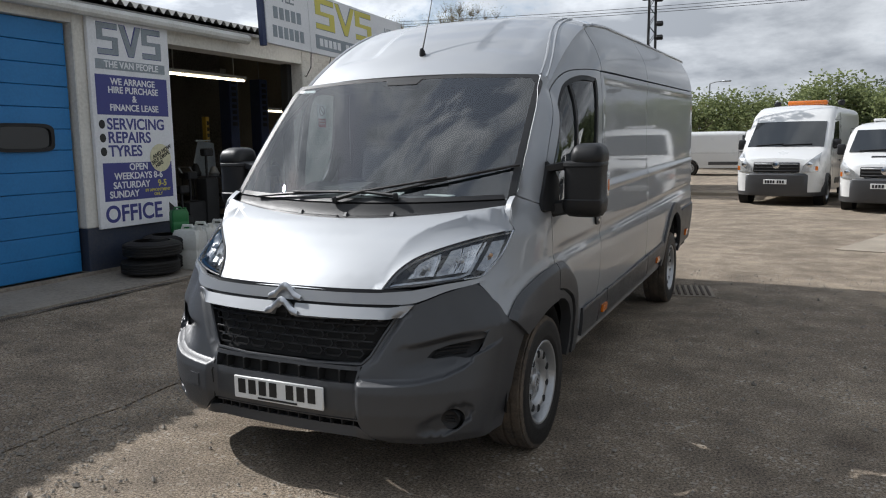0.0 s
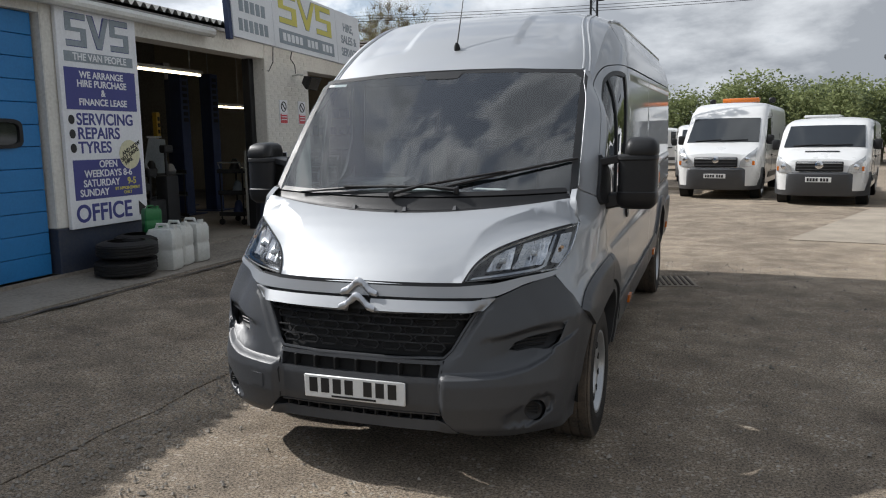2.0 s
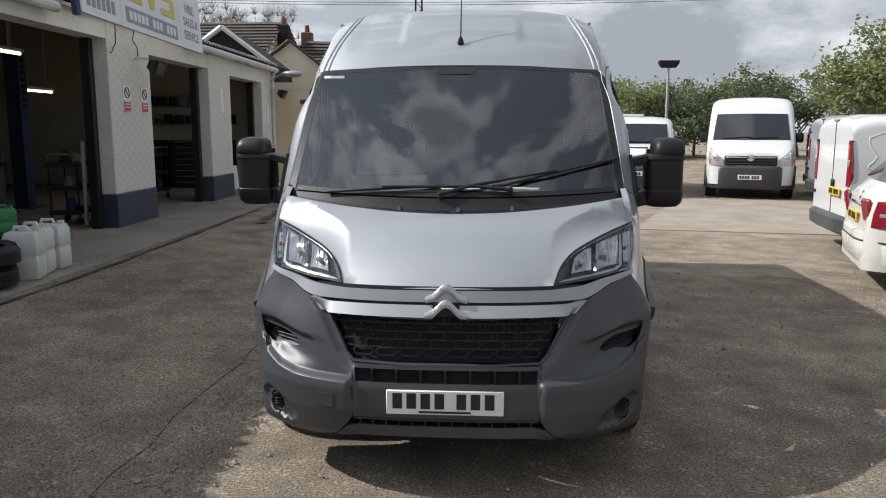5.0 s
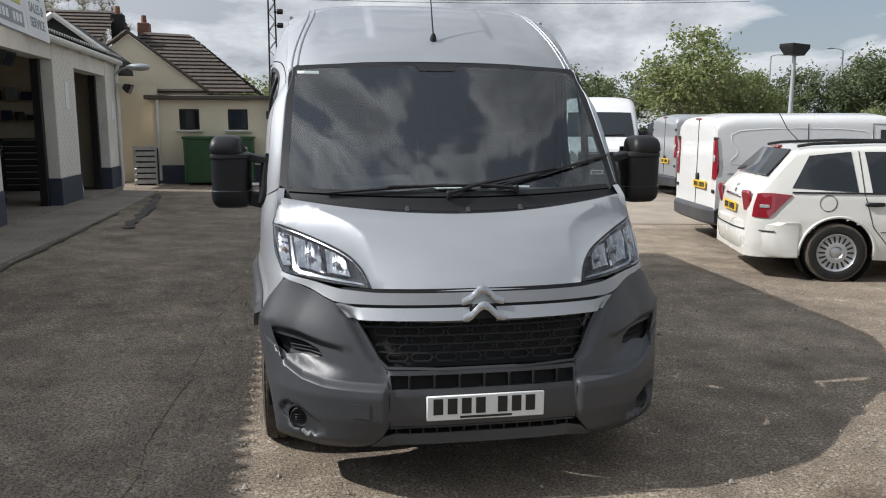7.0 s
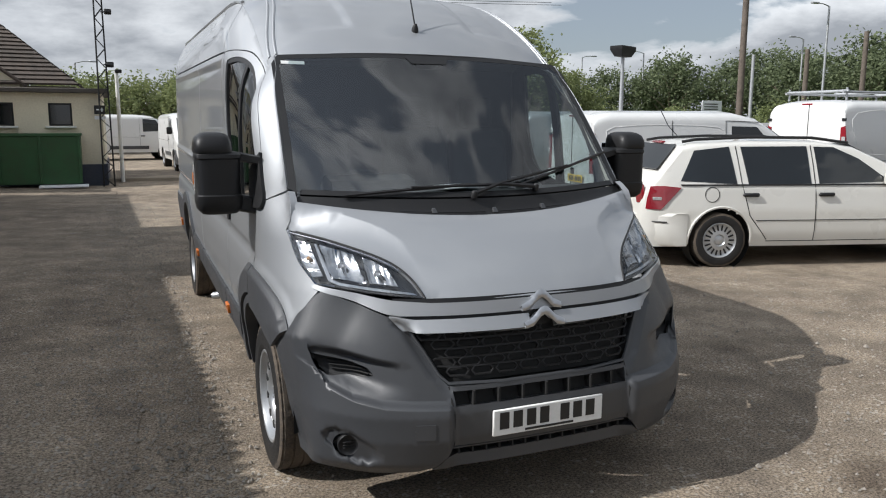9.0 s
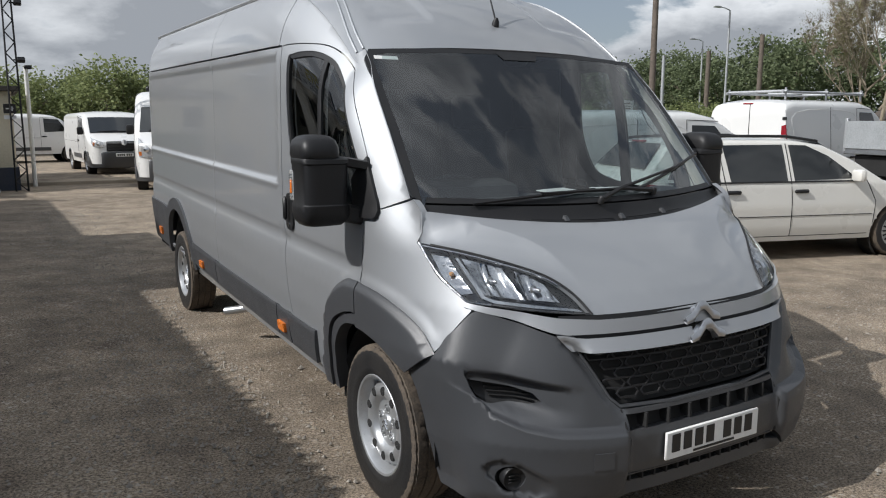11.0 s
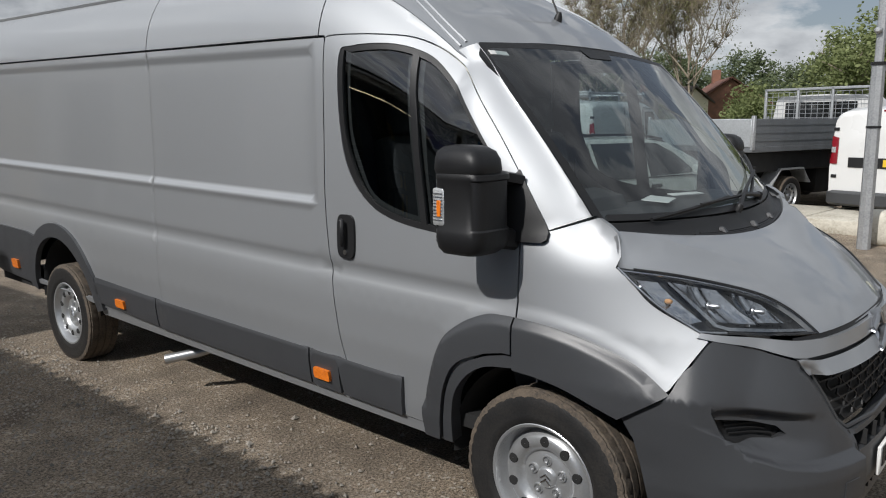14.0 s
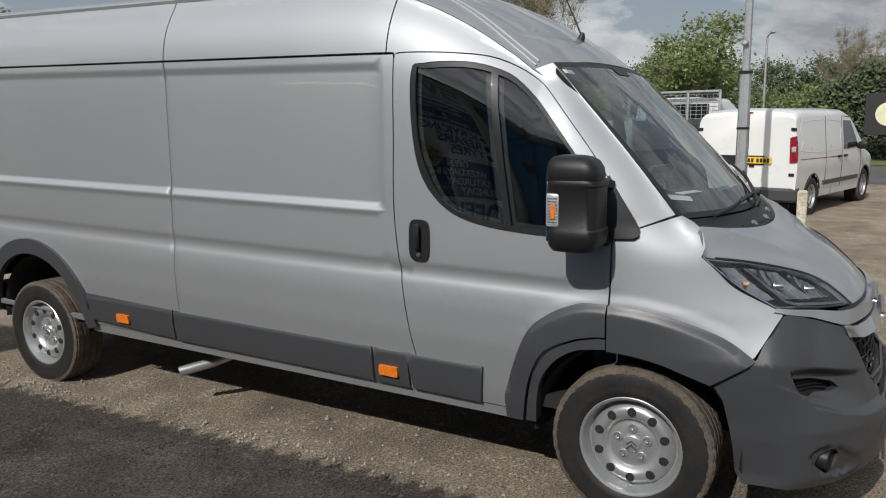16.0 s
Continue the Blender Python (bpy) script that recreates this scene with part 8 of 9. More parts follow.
SILVERVAN = mat("silver_grey_paint", (0.40, 0.41, 0.42), 0.35, 0.5, 0.1, 2, 50, coat=0.6)
small_van("small_van", "white small van with tall red tail lamps", (4.88, 7.62), 81 + 0, 1.85, 4.6, 1.80, (0.88, 3.75, 0.32), (0.92, 1.50), plate=(-0.28, 0.82))
small_van("small_van", "silver-grey van seen from behind", (7.45, 14.2), 83, 1.95, 4.8, 1.88, (0.9, 3.9, 0.33), (0.95, 1.45), paint=SILVERVAN, plate=(-0.2, 0.85), group="parked vans")
small_van("small_van", "white small van with black plate strip and dark corners", (10.2, 2.0), 75, 1.88, 4.75, 1.83, (0.9, 3.95, 0.33), (0.95, 1.40), strip=0.98, plate=(-0.22, 0.98))


def ladder_rack(v, sh):
    bm = bm_new()
    for s in (1, -1):
        tube(bm, [Vector((s * 0.62, y, 2.22)) for y in (1.9, 4.6)], 0.025, 6)
        for y in (2.0, 3.2, 4.5):
            cyl(bm, (s * 0.62, y, 2.08), (s * 0.62, y, 2.30), 0.02)
    for y in (2.0, 3.2, 4.5):
        tube(bm, [Vector((-0.66, y, 2.24)), Vector((0.66, y, 2.24))], 0.025, 6)
    part("roof_rack", bm, GALV, v, "galvanised roof rack")


small_van("small_van", "tall white small van with a roof rack", (10.2, 8.0), 92, 2.10, 4.75, 1.83, (0.9, 3.95, 0.33), (1.15, 1.62), plate=(-0.22, 0.98), extra=ladder_rack)
small_van("small_van", "white van far down the row", (10.5, 17.5), 80, 1.95, 4.8, 1.88, (0.9, 3.9, 0.33), (0.95, 1.45), plate=(-0.2, 0.85))
DARKBLUE = mat("dark_blue_paint", (0.02, 0.05, 0.10), 0.35, 0, 0.1, 2, 50, coat=0.6)
small_van("small_van", "dark blue van between the parked white vans", (8.3, 16.6), 80, 1.85, 4.6, 1.8, (0.9, 3.8, 0.32), (0.95, 1.45), paint=DARKBLUE, plate=(-0.2, 0.85), group="parked vans")


# the estate car
def estate_car(at, rz):
    L, W, H = 4.52, 1.75, 1.50
    top = [(0, 0.62), (0.05, 0.70), (0.3, 0.80), (0.9, 0.93), (1.15, 1.0), (1.55, 1.24), (1.95, 1.42), (2.4, 1.48), (3.2, 1.485), (3.9, 1.455), (4.05, 1.42), (4.32, 1.12), (4.47, 0.96), (4.50, 0.82), (L, 0.60)]
    plan = [(0, 0.62), (0.08, 0.78), (0.25, 0.88), (0.6, 0.96), (1.2, 0.995), (2.4, 1.0), (3.8, 0.985), (4.3, 0.93), (4.45, 0.86), (L, 0.76)]
    lean = [(0.2, 0.93), (0.4, 0.985), (0.65, 1.0), (0.92, 0.975), (1.2, 0.87), (1.5, 0.74)]
    sh = Shape(W, 0.24, top, plan, lean, 0.10)
    ys = [0, 0.05, 0.15, 0.3, 0.6, 0.9, 1.15, 1.35, 1.55, 1.75, 1.95, 2.2, 2.4, 2.8, 3.2, 3.6, 3.9, 4.05, 4.2, 4.32, 4.42, 4.47, 4.50, L]
    w1 = [(1.55, 0.985), (2.44, 0.965), (2.46, 1.385), (2.22, 1.38), (1.92, 1.25)]
    w2 = [(2.54, 0.965), (3.30, 0.955), (3.36, 1.385), (2.55, 1.39)]
    w3 = [(3.44, 0.965), (4.10, 1.00), (3.92, 1.34), (3.50, 1.385)]

    def rear(v, sh):
        w = W / 2
        bm = bm_new()
        rings = [[Vector((x * w * 0.99, L - 0.34 * abs(x) ** 5 + o, z)) for x in np.linspace(-1.0, 1.0, 25)] + [Vector((x * w * 0.97, L - 0.5, z)) for x in np.linspace(1.0, -1.0, 25)] for z, o in ((0.26, -0.03), (0.32, 0.03), (0.50, 0.06), (0.53, 0.045), (0.60, 0.045), (0.63, -0.02))]
        loft(bm, rings)
        part("rear_bumper", bm, CARWHITE, v, "white rear bumper")
        bm = bm_new()
        tube(bm, [Vector((x * w, L - 0.34 * abs(x) ** 5 + 0.058, 0.535)) for x in np.linspace(-0.98, 0.98, 25)], 0.008, 5)
        part("bumper_groove", bm, TRIM, v)
        for s in (1, -1):
            o = [(4.10, 0.925), (4.30, 0.945), (4.44, 0.94), (4.47, 0.80), (4.48, 0.68), (4.33, 0.675)]
            tl = part("tail_lamp", patch(o, sh.side(s, 0.012), 0.06, depth=0.03, outward=(s, 0, 0)), RED, v, "red wrap-round tail lamp")
            bm = bm_new()
            box(bm, (s * 0.60, L - 0.02, 0.84), (0.16, 0.05, 0.24), 0.02, rotm(-12, 0, s * -18))
            part("inner_lamp", bm, RED, tl)
            p = sh.side(s, 0.014)(4.37, 0.80)
            bm = bm_new()
            box(bm, p, (0.012, 0.10, 0.035), 0.004, rotm(0, 0, 22 * s))
            part("lamp_window", bm, CLEARWHITE, tl)
            bm = bm_new()
            tube(bm, [Vector((s * (sh.hw(y, 1.48) - 0.09), y, sh.top(y) + 0.005)) for y in np.linspace(1.95, 4.0, 14)], 0.018, 6)
            part("roof_rail", bm, BLACKPL, v, "black roof rail")
        bm = bm_new()
        lathe(bm, [(0, 0.06), (0.012, 0.055), (0.014, 0.001)], (0, L - 0.06, 0.94), (0, 1, 0.35), 18)
        part("badge", bm, CHROME, v)
        bm = bm_new()
        box(bm, (0, L - 0.03, 0.865), (0.62, 0.05, 0.035), 0.01)
        part("tailgate_bar", bm, CHROME, v)
        bm = bm_new()
        box(bm, (0, 4.06, 1.425), (0.3, 0.05, 0.03), 0.008)
        part("brake_lamp", bm, RED, v)
        bar_plate(v, L + 0.02, 0.74, 1, True)
        bm = bm_new()
        c = sh.side(-1, 0.0)(3.98, 0.80)
        for s in (-1,):
            tube(bm, [sh.side(s, 0.002)(3.74 + 0.085 * math.cos(a), 0.845 + 0.085 * math.sin(a)) for a in np.linspace(0, 2 * math.pi, 20, endpoint=False)], 0.004, 4, closed=True)
        part("fuel_flap", bm, DARK, v)
        bm = bm_new()
        tube(bm, [(0, 3.8, 1.47), (0, 3.95, 1.62), (0, 4.05, 1.80)], 0.005, 5)
        part("aerial", bm, BLACKPL, v)

    def front(v, sh):
        for s in (1, -1):
            o = [(0.28, 0.62), (0.62, 0.72), (0.80, 0.80), (0.42, 0.78)]
            part("headlamp", patch(o, sh.side(s, 0.012), 0.06, depth=0.03, outward=(s, -0.5, 0)), CLEARWHITE, v, "clear headlamp")
    wf, wr = 0.92, 3.62
    seams = [[(1.30, 0.32), (1.28, 0.70), (1.42, 0.97)], [(2.47, 0.30), (2.49, 0.95), (2.50, 1.40)], [(3.05, 0.32), (3.28, 0.60), (3.38, 0.95), (3.42, 1.39)], [(1.32, 0.545), (3.2, 0.545)], [(1.35, 0.30), (3.05, 0.30)]]
    trim = [([(1.5, 0.948), (4.1, 0.948), (4.1, 0.963), (1.5, 0.963)], BLACKPL)]
    return vehicle("estate_car", "white estate car with black roof rails, parked", "car", at, rz, sh, ys, CARWHITE, screen=((1.12, 1.01, 0.66), (1.92, 1.41, 0.54)), rear_glass=((4.34, 1.12, 0.62), (4.07, 1.40, 0.52)), windows=[w1, w2, w3], wheels=(wf, wr, 0.315), rear=rear, front=front, seams=seams, mirrors=(1.60, 1.02), strips=trim, wheel_style="cover", handles=[(2.36, 0.84), (3.28, 0.84)])


estate_car((8.454, 3.965, 0), 73.9)


# the dropside truck
def dropside_truck(rear_corner, rz):
    """Placed by the ground point under its rear right corner; the bed's tail is at y = L."""
    L, W, UP, GT = 5.95, 2.2, 0.30, 2.27   # length, width, lift of the bed, top of the guard
    MID, LEN = (2.2 + L) / 2, L - 2.2
    d = pose(0, 0, 0, 0, 0, rz) @ Vector((-W / 2, L, 0))
    v = thing("dropside_truck", "grey dropside truck with white caged cab", "truck", (rear_corner[0] - d.x, rear_corner[1] - d.y, 0), rz)
    GREYBED = mat("grey_bed", (0.17, 0.18, 0.19), 0.5, 0.4, 0.3, 3, 40, tint=(0.11, 0.115, 0.12))
    PALEBED = mat("pale_alloy", (0.50, 0.52, 0.53), 0.4, 0.6, 0.2, 3, 40)
    top = [(0, 1.0), (0.1, 1.15), (0.6, 1.3), (1.2, 2.02), (1.5, 2.16), (2.1, 2.16)]
    sh = Shape(W, 0.5, top, [(0, 0.8), (0.3, 0.95), (0.8, 1), (2.1, 1)], [(0.5, 0.97), (1.2, 1.0), (2.1, 0.86)], 0.14)
    bm = bm_new()
    loft(bm, [sh.ring(y) for y in (0, 0.1, 0.3, 0.6, 0.9, 1.2, 1.5, 1.8, 2.1)])
    part("cab", bm, VANWHITE, v)
    bm = bm_new()
    box(bm, (0, 2.11, 1.84), (1.5, 0.02, 0.34), 0.02)
    part("rear_window", bm, DARKGLASS, v)
    bm = bm_new()
    for s in (1, -1):
        box(bm, (s * 0.38, MID, 0.60), (0.10, LEN, 0.30))
    box(bm, (0, 3.0, 0.62), (1.7, 1.2, 0.60), 0.03)
    # dark box added to stand for the deep shade under the bed
    box(bm, (0, MID, 0.95), (1.9, LEN - 0.2, 0.34), 0.02)
    box(bm, (0, L - 0.25, 0.72), (2.0, 0.12, 0.34), 0.01)
    box(bm, (0, 4.6, 0.42), (1.5, 0.14, 0.24), 0.04)
    part("chassis_and_shade_fill", bm, DARK, v)
    bm = bm_new()
    box(bm, (0, MID, 0.88 + UP), (W, LEN, 0.10), 0.01)
    part("bed_floor", bm, GREYBED, v)
    for s in (1, -1):
        bm = bm_new()
        box(bm, (s * (W / 2 - 0.02), MID, 1.15 + UP), (0.035, LEN - 0.1, 0.46), 0.008)
        for z in (1.02, 1.15, 1.28):
            box(bm, (s * (W / 2 + 0.0), MID, z + UP), (0.012, LEN - 0.1, 0.012))
        part("side_board", bm, GREYBED, v, "grey alloy dropside board")
        for y in (2.25, L):
            bm = bm_new()
            box(bm, (s * (W / 2 - 0.02), y - 0.03, 1.15 + UP), (0.06, 0.07, 0.56), 0.01)
            part("corner_post", bm, GALV, v)
    bm = bm_new()
    box(bm, (0, L, 1.15 + UP), (W - 0.06, 0.035, 0.46), 0.008)
    part("tailboard", bm, PALEBED, v, "pale alloy tailboard")
    bm = bm_new()
    for k in range(18):
        box(bm, (-1.05 + 2.1 * k / 17, 2.3, GT - 0.42), (0.008, 0.008, 0.72))
    for k in range(9):
        box(bm, (0, 2.3, GT - 0.74 + 0.085 * k), (2.12, 0.008, 0.008))
    cage = part("mesh_guard", bm, GALV, v, "galvanised wire mesh guard")
    bm = bm_new()
    for x in (-1.08, -0.36, 0.36, 1.08):
        box(bm, (x, 2.3, (GT + 0.98) / 2), (0.05, 0.05, GT - 0.94), 0.008)
    box(bm, (0, 2.3, GT), (2.2, 0.05, 0.05), 0.008)
    part("guard_frame", bm, GALV, v)
    for s in (1, -1):
        bm = bm_new()
        loft(bm, [[Vector((s * x, y, z)) for x in (0.72, 1.02)] + [Vector((s * x, y2, z2)) for x in (1.02, 0.72)] for y, z, y2, z2 in ((4.02, 0.55, 4.06, 0.55), (4.25, 0.80, 4.26, 0.83), (4.95, 0.80, 4.94, 0.83), (5.25, 0.50, 5.21, 0.50))])
        part("mudguard", bm, GALV, v)
        for cy in (0.95, 4.6):
            road_wheel(v, (s * 0.90, cy, 0.34), s, 0.34, 0.21, 0.21, "steel")
        bm = bm_new()
        box(bm, (s * 0.78, L - 0.16, 0.80), (0.34, 0.07, 0.10), 0.01)
        part("tail_lamp", bm, RED, v, "red tail lamp")
    bar_plate(v, L - 0.17, 0.84, 1, True, x=0.2)
    return v


dropside_truck((9.58, 3.84), 75)

# ---- poles, trees, far things ----
POLEWOOD = mat("pole_wood", (0.13, 0.105, 0.085), 0.85, 0, 0.4, 5, 40, 0.3, 60)
BARK = mat("bark", (0.24, 0.20, 0.15), 0.9, 0, 0.5, 6, 40, 0.5, 40, tint=(0.14, 0.115, 0.085))


def leaf_mat(name, base, tip):
    m = mat(name, base, 0.7, 0, 0.3, 3, 30, tint=tip)
    n, l = m.node_tree.nodes, m.node_tree.links
    b = n["Principled BSDF"]
    g = n.new("ShaderNodeNewGeometry")
    mx = n.new("ShaderNodeMix")
    mx.data_type = "RGBA"
    mx.inputs["A"].default_value, mx.inputs["B"].default_value = (*base, 1), (*tip, 1)
    l.new(g.outputs["Random Per Island"], mx.inputs["Factor"])
    l.new(mx.outputs["Result"], b.inputs["Base Color"])
    b.inputs["Specular IOR Level"].default_value = 0.2
    tl, ms = n.new("ShaderNodeBsdfTranslucent"), n.new("ShaderNodeMixShader")
    ms.inputs[0].default_value = 0.4
    l.new(mx.outputs["Result"], tl.inputs["Color"])
    l.new(b.outputs[0], ms.inputs[1])
    l.new(tl.outputs[0], ms.inputs[2])
    l.new(ms.outputs[0], n["Material Output"].inputs["Surface"])
    return m


LEAF_A = leaf_mat("leaf_spring", (0.25, 0.28, 0.125), (0.15, 0.18, 0.075))
LEAF_B = leaf_mat("leaf_dark", (0.165, 0.195, 0.105), (0.095, 0.12, 0.065))
LEAF_C = leaf_mat("leaf_bud", (0.27, 0.26, 0.13), (0.18, 0.175, 0.08))


def make_tree(h, w, seed, leaf, leaves=1800, size=0.16, bare=False, trunk=0.25):
    """Meshes of a tree: a tapered trunk with limbs, and a crown of many small leaves in clumps."""
    rnd = random.Random(seed)
    bm = bm_new()
    ends = []

    def limb(p, d, ln, r, depth):
        pts, rs = [p], [r]
        n = 4
        for k in range(n):
            d = (d + Vector((rnd.uniform(-1, 1), rnd.uniform(-1, 1), rnd.uniform(-0.3, 0.6))) * 0.22).normalized()
            p = p + d * ln / n
            pts.append(p)
            rs.append(r * (1 - 0.6 * (k + 1) / n))
        tube(bm, pts, rs, 5 if depth else 8)
        if depth >= (3 if bare else 2):
            ends.append(p)
            return
        for k in range(4 if bare else 3):
            q = pts[rnd.randint(2, n)] if k else p
            a = rnd.uniform(0, 6.28)
            dd = (d * (0.95 if bare else 0.7) + Vector((math.cos(a), math.sin(a), rnd.uniform(0.2, 0.9) if bare else rnd.uniform(-0.1, 0.7))) * (0.55 if bare else 0.8)).normalized()
            limb(q, dd, ln * rnd.uniform(0.5, 0.75), r * 0.5, depth + 1)
        if depth:
            ends.append(p)
    limb(Vector((0, 0, -0.1)), Vector((0, 0, 1)), h * 0.42, trunk * h / 10, 0)
    for k in range(5):
        a = rnd.uniform(0, 6.28)
        limb(Vector((0, 0, h * rnd.uniform(0.2, 0.42))), Vector((math.cos(a), math.sin(a), 0.8)).normalized(), h * 0.35, trunk * h / 22, 1)
    if bare:
        lb = bm_new()
        for e in ends:
            for k in range(22):
                a = Vector((rnd.uniform(-1, 1), rnd.uniform(-1, 1), rnd.uniform(-0.1, 1.4))).normalized()
                q = e + a * rnd.uniform(0.4, 1.0) * h * 0.08
                tube(bm, [e, (e + q) / 2 + Vector((rnd.uniform(-0.1, 0.1), rnd.uniform(-0.1, 0.1), 0.05)), q], [0.013, 0.009, 0.005], 3)
                for j in range(3):
                    p = q + Vector((rnd.gauss(0, 0.25), rnd.gauss(0, 0.25), rnd.gauss(0, 0.25)))
                    s = size * rnd.uniform(0.5, 1.0)
                    u = Vector((rnd.gauss(0, 1), rnd.gauss(0, 1), rnd.gauss(0, 1))).normalized()
                    v2 = u.orthogonal().normalized()
                    lb.faces.new([lb.verts.new(p + c) for c in (u * s, v2 * s * 0.5, -u * s, -v2 * s * 0.5)])
        return bm, lb
    lb = bm_new()
    clumps = []
    for e in ends:
        clumps.append((e, rnd.uniform(0.08, 0.14) * w))
    for k in range(46):
        a, t = rnd.uniform(0, 6.28), rnd.uniform(0.12, 1.0)
        rr = w / 2 * (math.sin(math.pi * min(1, 0.12 + 0.84 * t)) ** 0.6) * rnd.uniform(0.45, 1.05)
        clumps.append((Vector((math.cos(a) * rr, math.sin(a) * rr, h * (0.12 + 0.86 * t))), rnd.uniform(0.07, 0.15) * w))
    for k in range(leaves):
        c, r = rnd.choice(clumps)
        p = c + Vector((rnd.gauss(0, 0.55), rnd.gauss(0, 0.55), rnd.gauss(0, 0.45))) * r
        if p.z < 0.05:
            continue
        s = size * rnd.uniform(0.6, 1.3)
        u = Vector((rnd.gauss(0, 1), rnd.gauss(0, 1), rnd.gauss(0, 0.6))).normalized()
        v2 = u.cross(Vector((rnd.gauss(0, 1), rnd.gauss(0, 1), rnd.gauss(0, 1)))).normalized()
        lb.faces.new([lb.verts.new(p + q) for q in (u * s, v2 * s * 0.55, -u * s, -v2 * s * 0.55)])
    return bm, lb


def place_trees(name, label, spec, leaf, spots, group, slim=1.0):
    """Builds one tree and stands copies of it, each scaled to its height."""
    bm, lb = make_tree(*spec[:3], leaf, *spec[3:])
    first = thing(name, label, "tree", (0, 0, 0), group=group)
    part("trunk", bm, BARK, first, smooth=False)
    part("crown", lb, leaf, first, smooth=False)
    h0 = spec[0]
    for i, (x, y, h) in enumerate(spots):
        t = first if i == 0 else copy_thing(first, Matrix())
        s = h / h0
        t.matrix_basis = pose(x, y, 0, 0, 0, 67 * i) @ Matrix.Diagonal((s * slim, s * slim, s, 1))


place_trees("hedge_tree", "bushy spring-green hedgerow tree in full leaf", (4.6, 5.2, 3, 5200, 0.11), LEAF_A, [(-1.4, 43, 4.2), (3.1, 42, 4.8), (6.4, 40, 4.1), (9.5, 43, 4.3), (12.8, 45.5, 4.4), (-3.9, 42, 4.2), (-6.5, 46, 4.6), (1.2, 45, 4.3), (8.0, 46, 4.6), (-10, 45, 5.0), (15.5, 46, 4.6), (5.0, 47, 4.5)], "hedgerow trees")
place_trees("hedge_tree", "dark green hawthorn in the hedgerow", (4.6, 5.0, 9, 5200, 0.10), LEAF_B, [(4.8, 43.5, 4.5), (11.2, 42, 4.4), (-2.6, 45, 4.2), (14.6, 41, 5.0), (18.5, 44, 4.8), (-8, 43, 4.6), (2.0, 47.5, 4.4), (7.3, 42.5, 4.3), (21.8, 37, 4.6)], "hedgerow trees")
place_trees("tree", "tall green tree with an uneven spring crown", (6.2, 5.4, 21, 6500, 0.11), LEAF_A, [(17.3, 32.4, 6.2), (19.6, 34.0, 4.9), (20.4, 38.4, 5.0), (22.2, 35.0, 4.4), (37.4, 7.4, 6.6), (16.9, 44, 4.6), (40.6, 9.6, 6.0)], "yard trees")
place_trees("tree", "dark green woodland tree", (7.0, 6.5, 33, 6500, 0.14), LEAF_B, [(36.3, 43.9, 6.4), (40.5, 42.0, 6.2), (44.7, 43.0, 7.1), (47.5, 41.0, 6.8), (49.5, 38.0, 7.8), (52.0, 34.5, 8.0), (47.0, 34.0, 7.2), (53.5, 30.0, 7.4), (42.0, 37.5, 6.2), (55.0, 25.5, 6.6), (63.0, 22.9, 7.0), (60, 18.0, 5.6), (45, 11.5, 5.2), (66, 7.0, 6.0), (66, 3.5, 6.1), (65, 11.5, 6.2), (58.5, 29.5, 7.0), (67.0, 0.0, 6.0), (38.5, 47.0, 6.3), (33.5, 47.5, 5.6), (30.5, 49, 5.2)], "woodland")
place_trees("bare_tree", "large pale tree just coming into leaf, twigs showing", (9.5, 7.0, 41, 0, 0.055, True, 0.15), LEAF_C, [(32.6, 18.6, 10.5), (33.9, 15.4, 10.0), (35.4, 21.0, 8.6), (61, 15.0, 7.0), (-21, 53, 12.0), (-25, 54, 11.0), (-17.5, 55, 10.6), (31.5, 0.2, 5.2), (-29, 52, 11.5)], "bare trees", 0.7)
place_trees("bush", "round green bush beside the road", (3.2, 3.4, 57, 3200, 0.09), LEAF_A, [(34.6, 12.3, 3.3), (30.5, 2.2, 3.0), (29.5, 25.5, 2.6), (31.0, 28.5, 2.8), (27.5, 32.5, 2.6), (25.0, 36, 2.7), (36, 17, 2.8), (37.5, 13.5, 2.8), (39, 5, 3.0), (22, 41, 3.0)], "bushes")

# grass verge on the far side of the road
bm = patch([(26, -30), (75, -30), (75, 60), (24, 60), (24, 30), (26, 6)], lambda x, y: Vector((x, y, 0.02)), 6.0, outward=(0, 0, 1))
tagged(part("verge", bm, GRASS, smooth=False), "green grass verge across the road", "grass", kind="structure")
ROAD = mat("road_tarmac", (0.085, 0.083, 0.08), 0.9, 0, 0.3, 1, 40, 0.2, 80)
bm = patch([(17.5, -40), (26, -40), (25.5, 40), (18.5, 40)], lambda x, y: Vector((x, y, 0.012)), 6.0, outward=(0, 0, 1))
tagged(part("road", bm, ROAD, smooth=False), "grey tarmac road beyond the yard", "road", kind="structure")


def pole(name, label, cat, x, y, h, r0, r1, m):
    t = thing(name, label, cat, (x, y, 0))
    bm = bm_new()
    cyl(bm, (0, 0, -0.1), (0, 0, h), r0, r1, 12)
    part("shaft", bm, m, t)
    return t


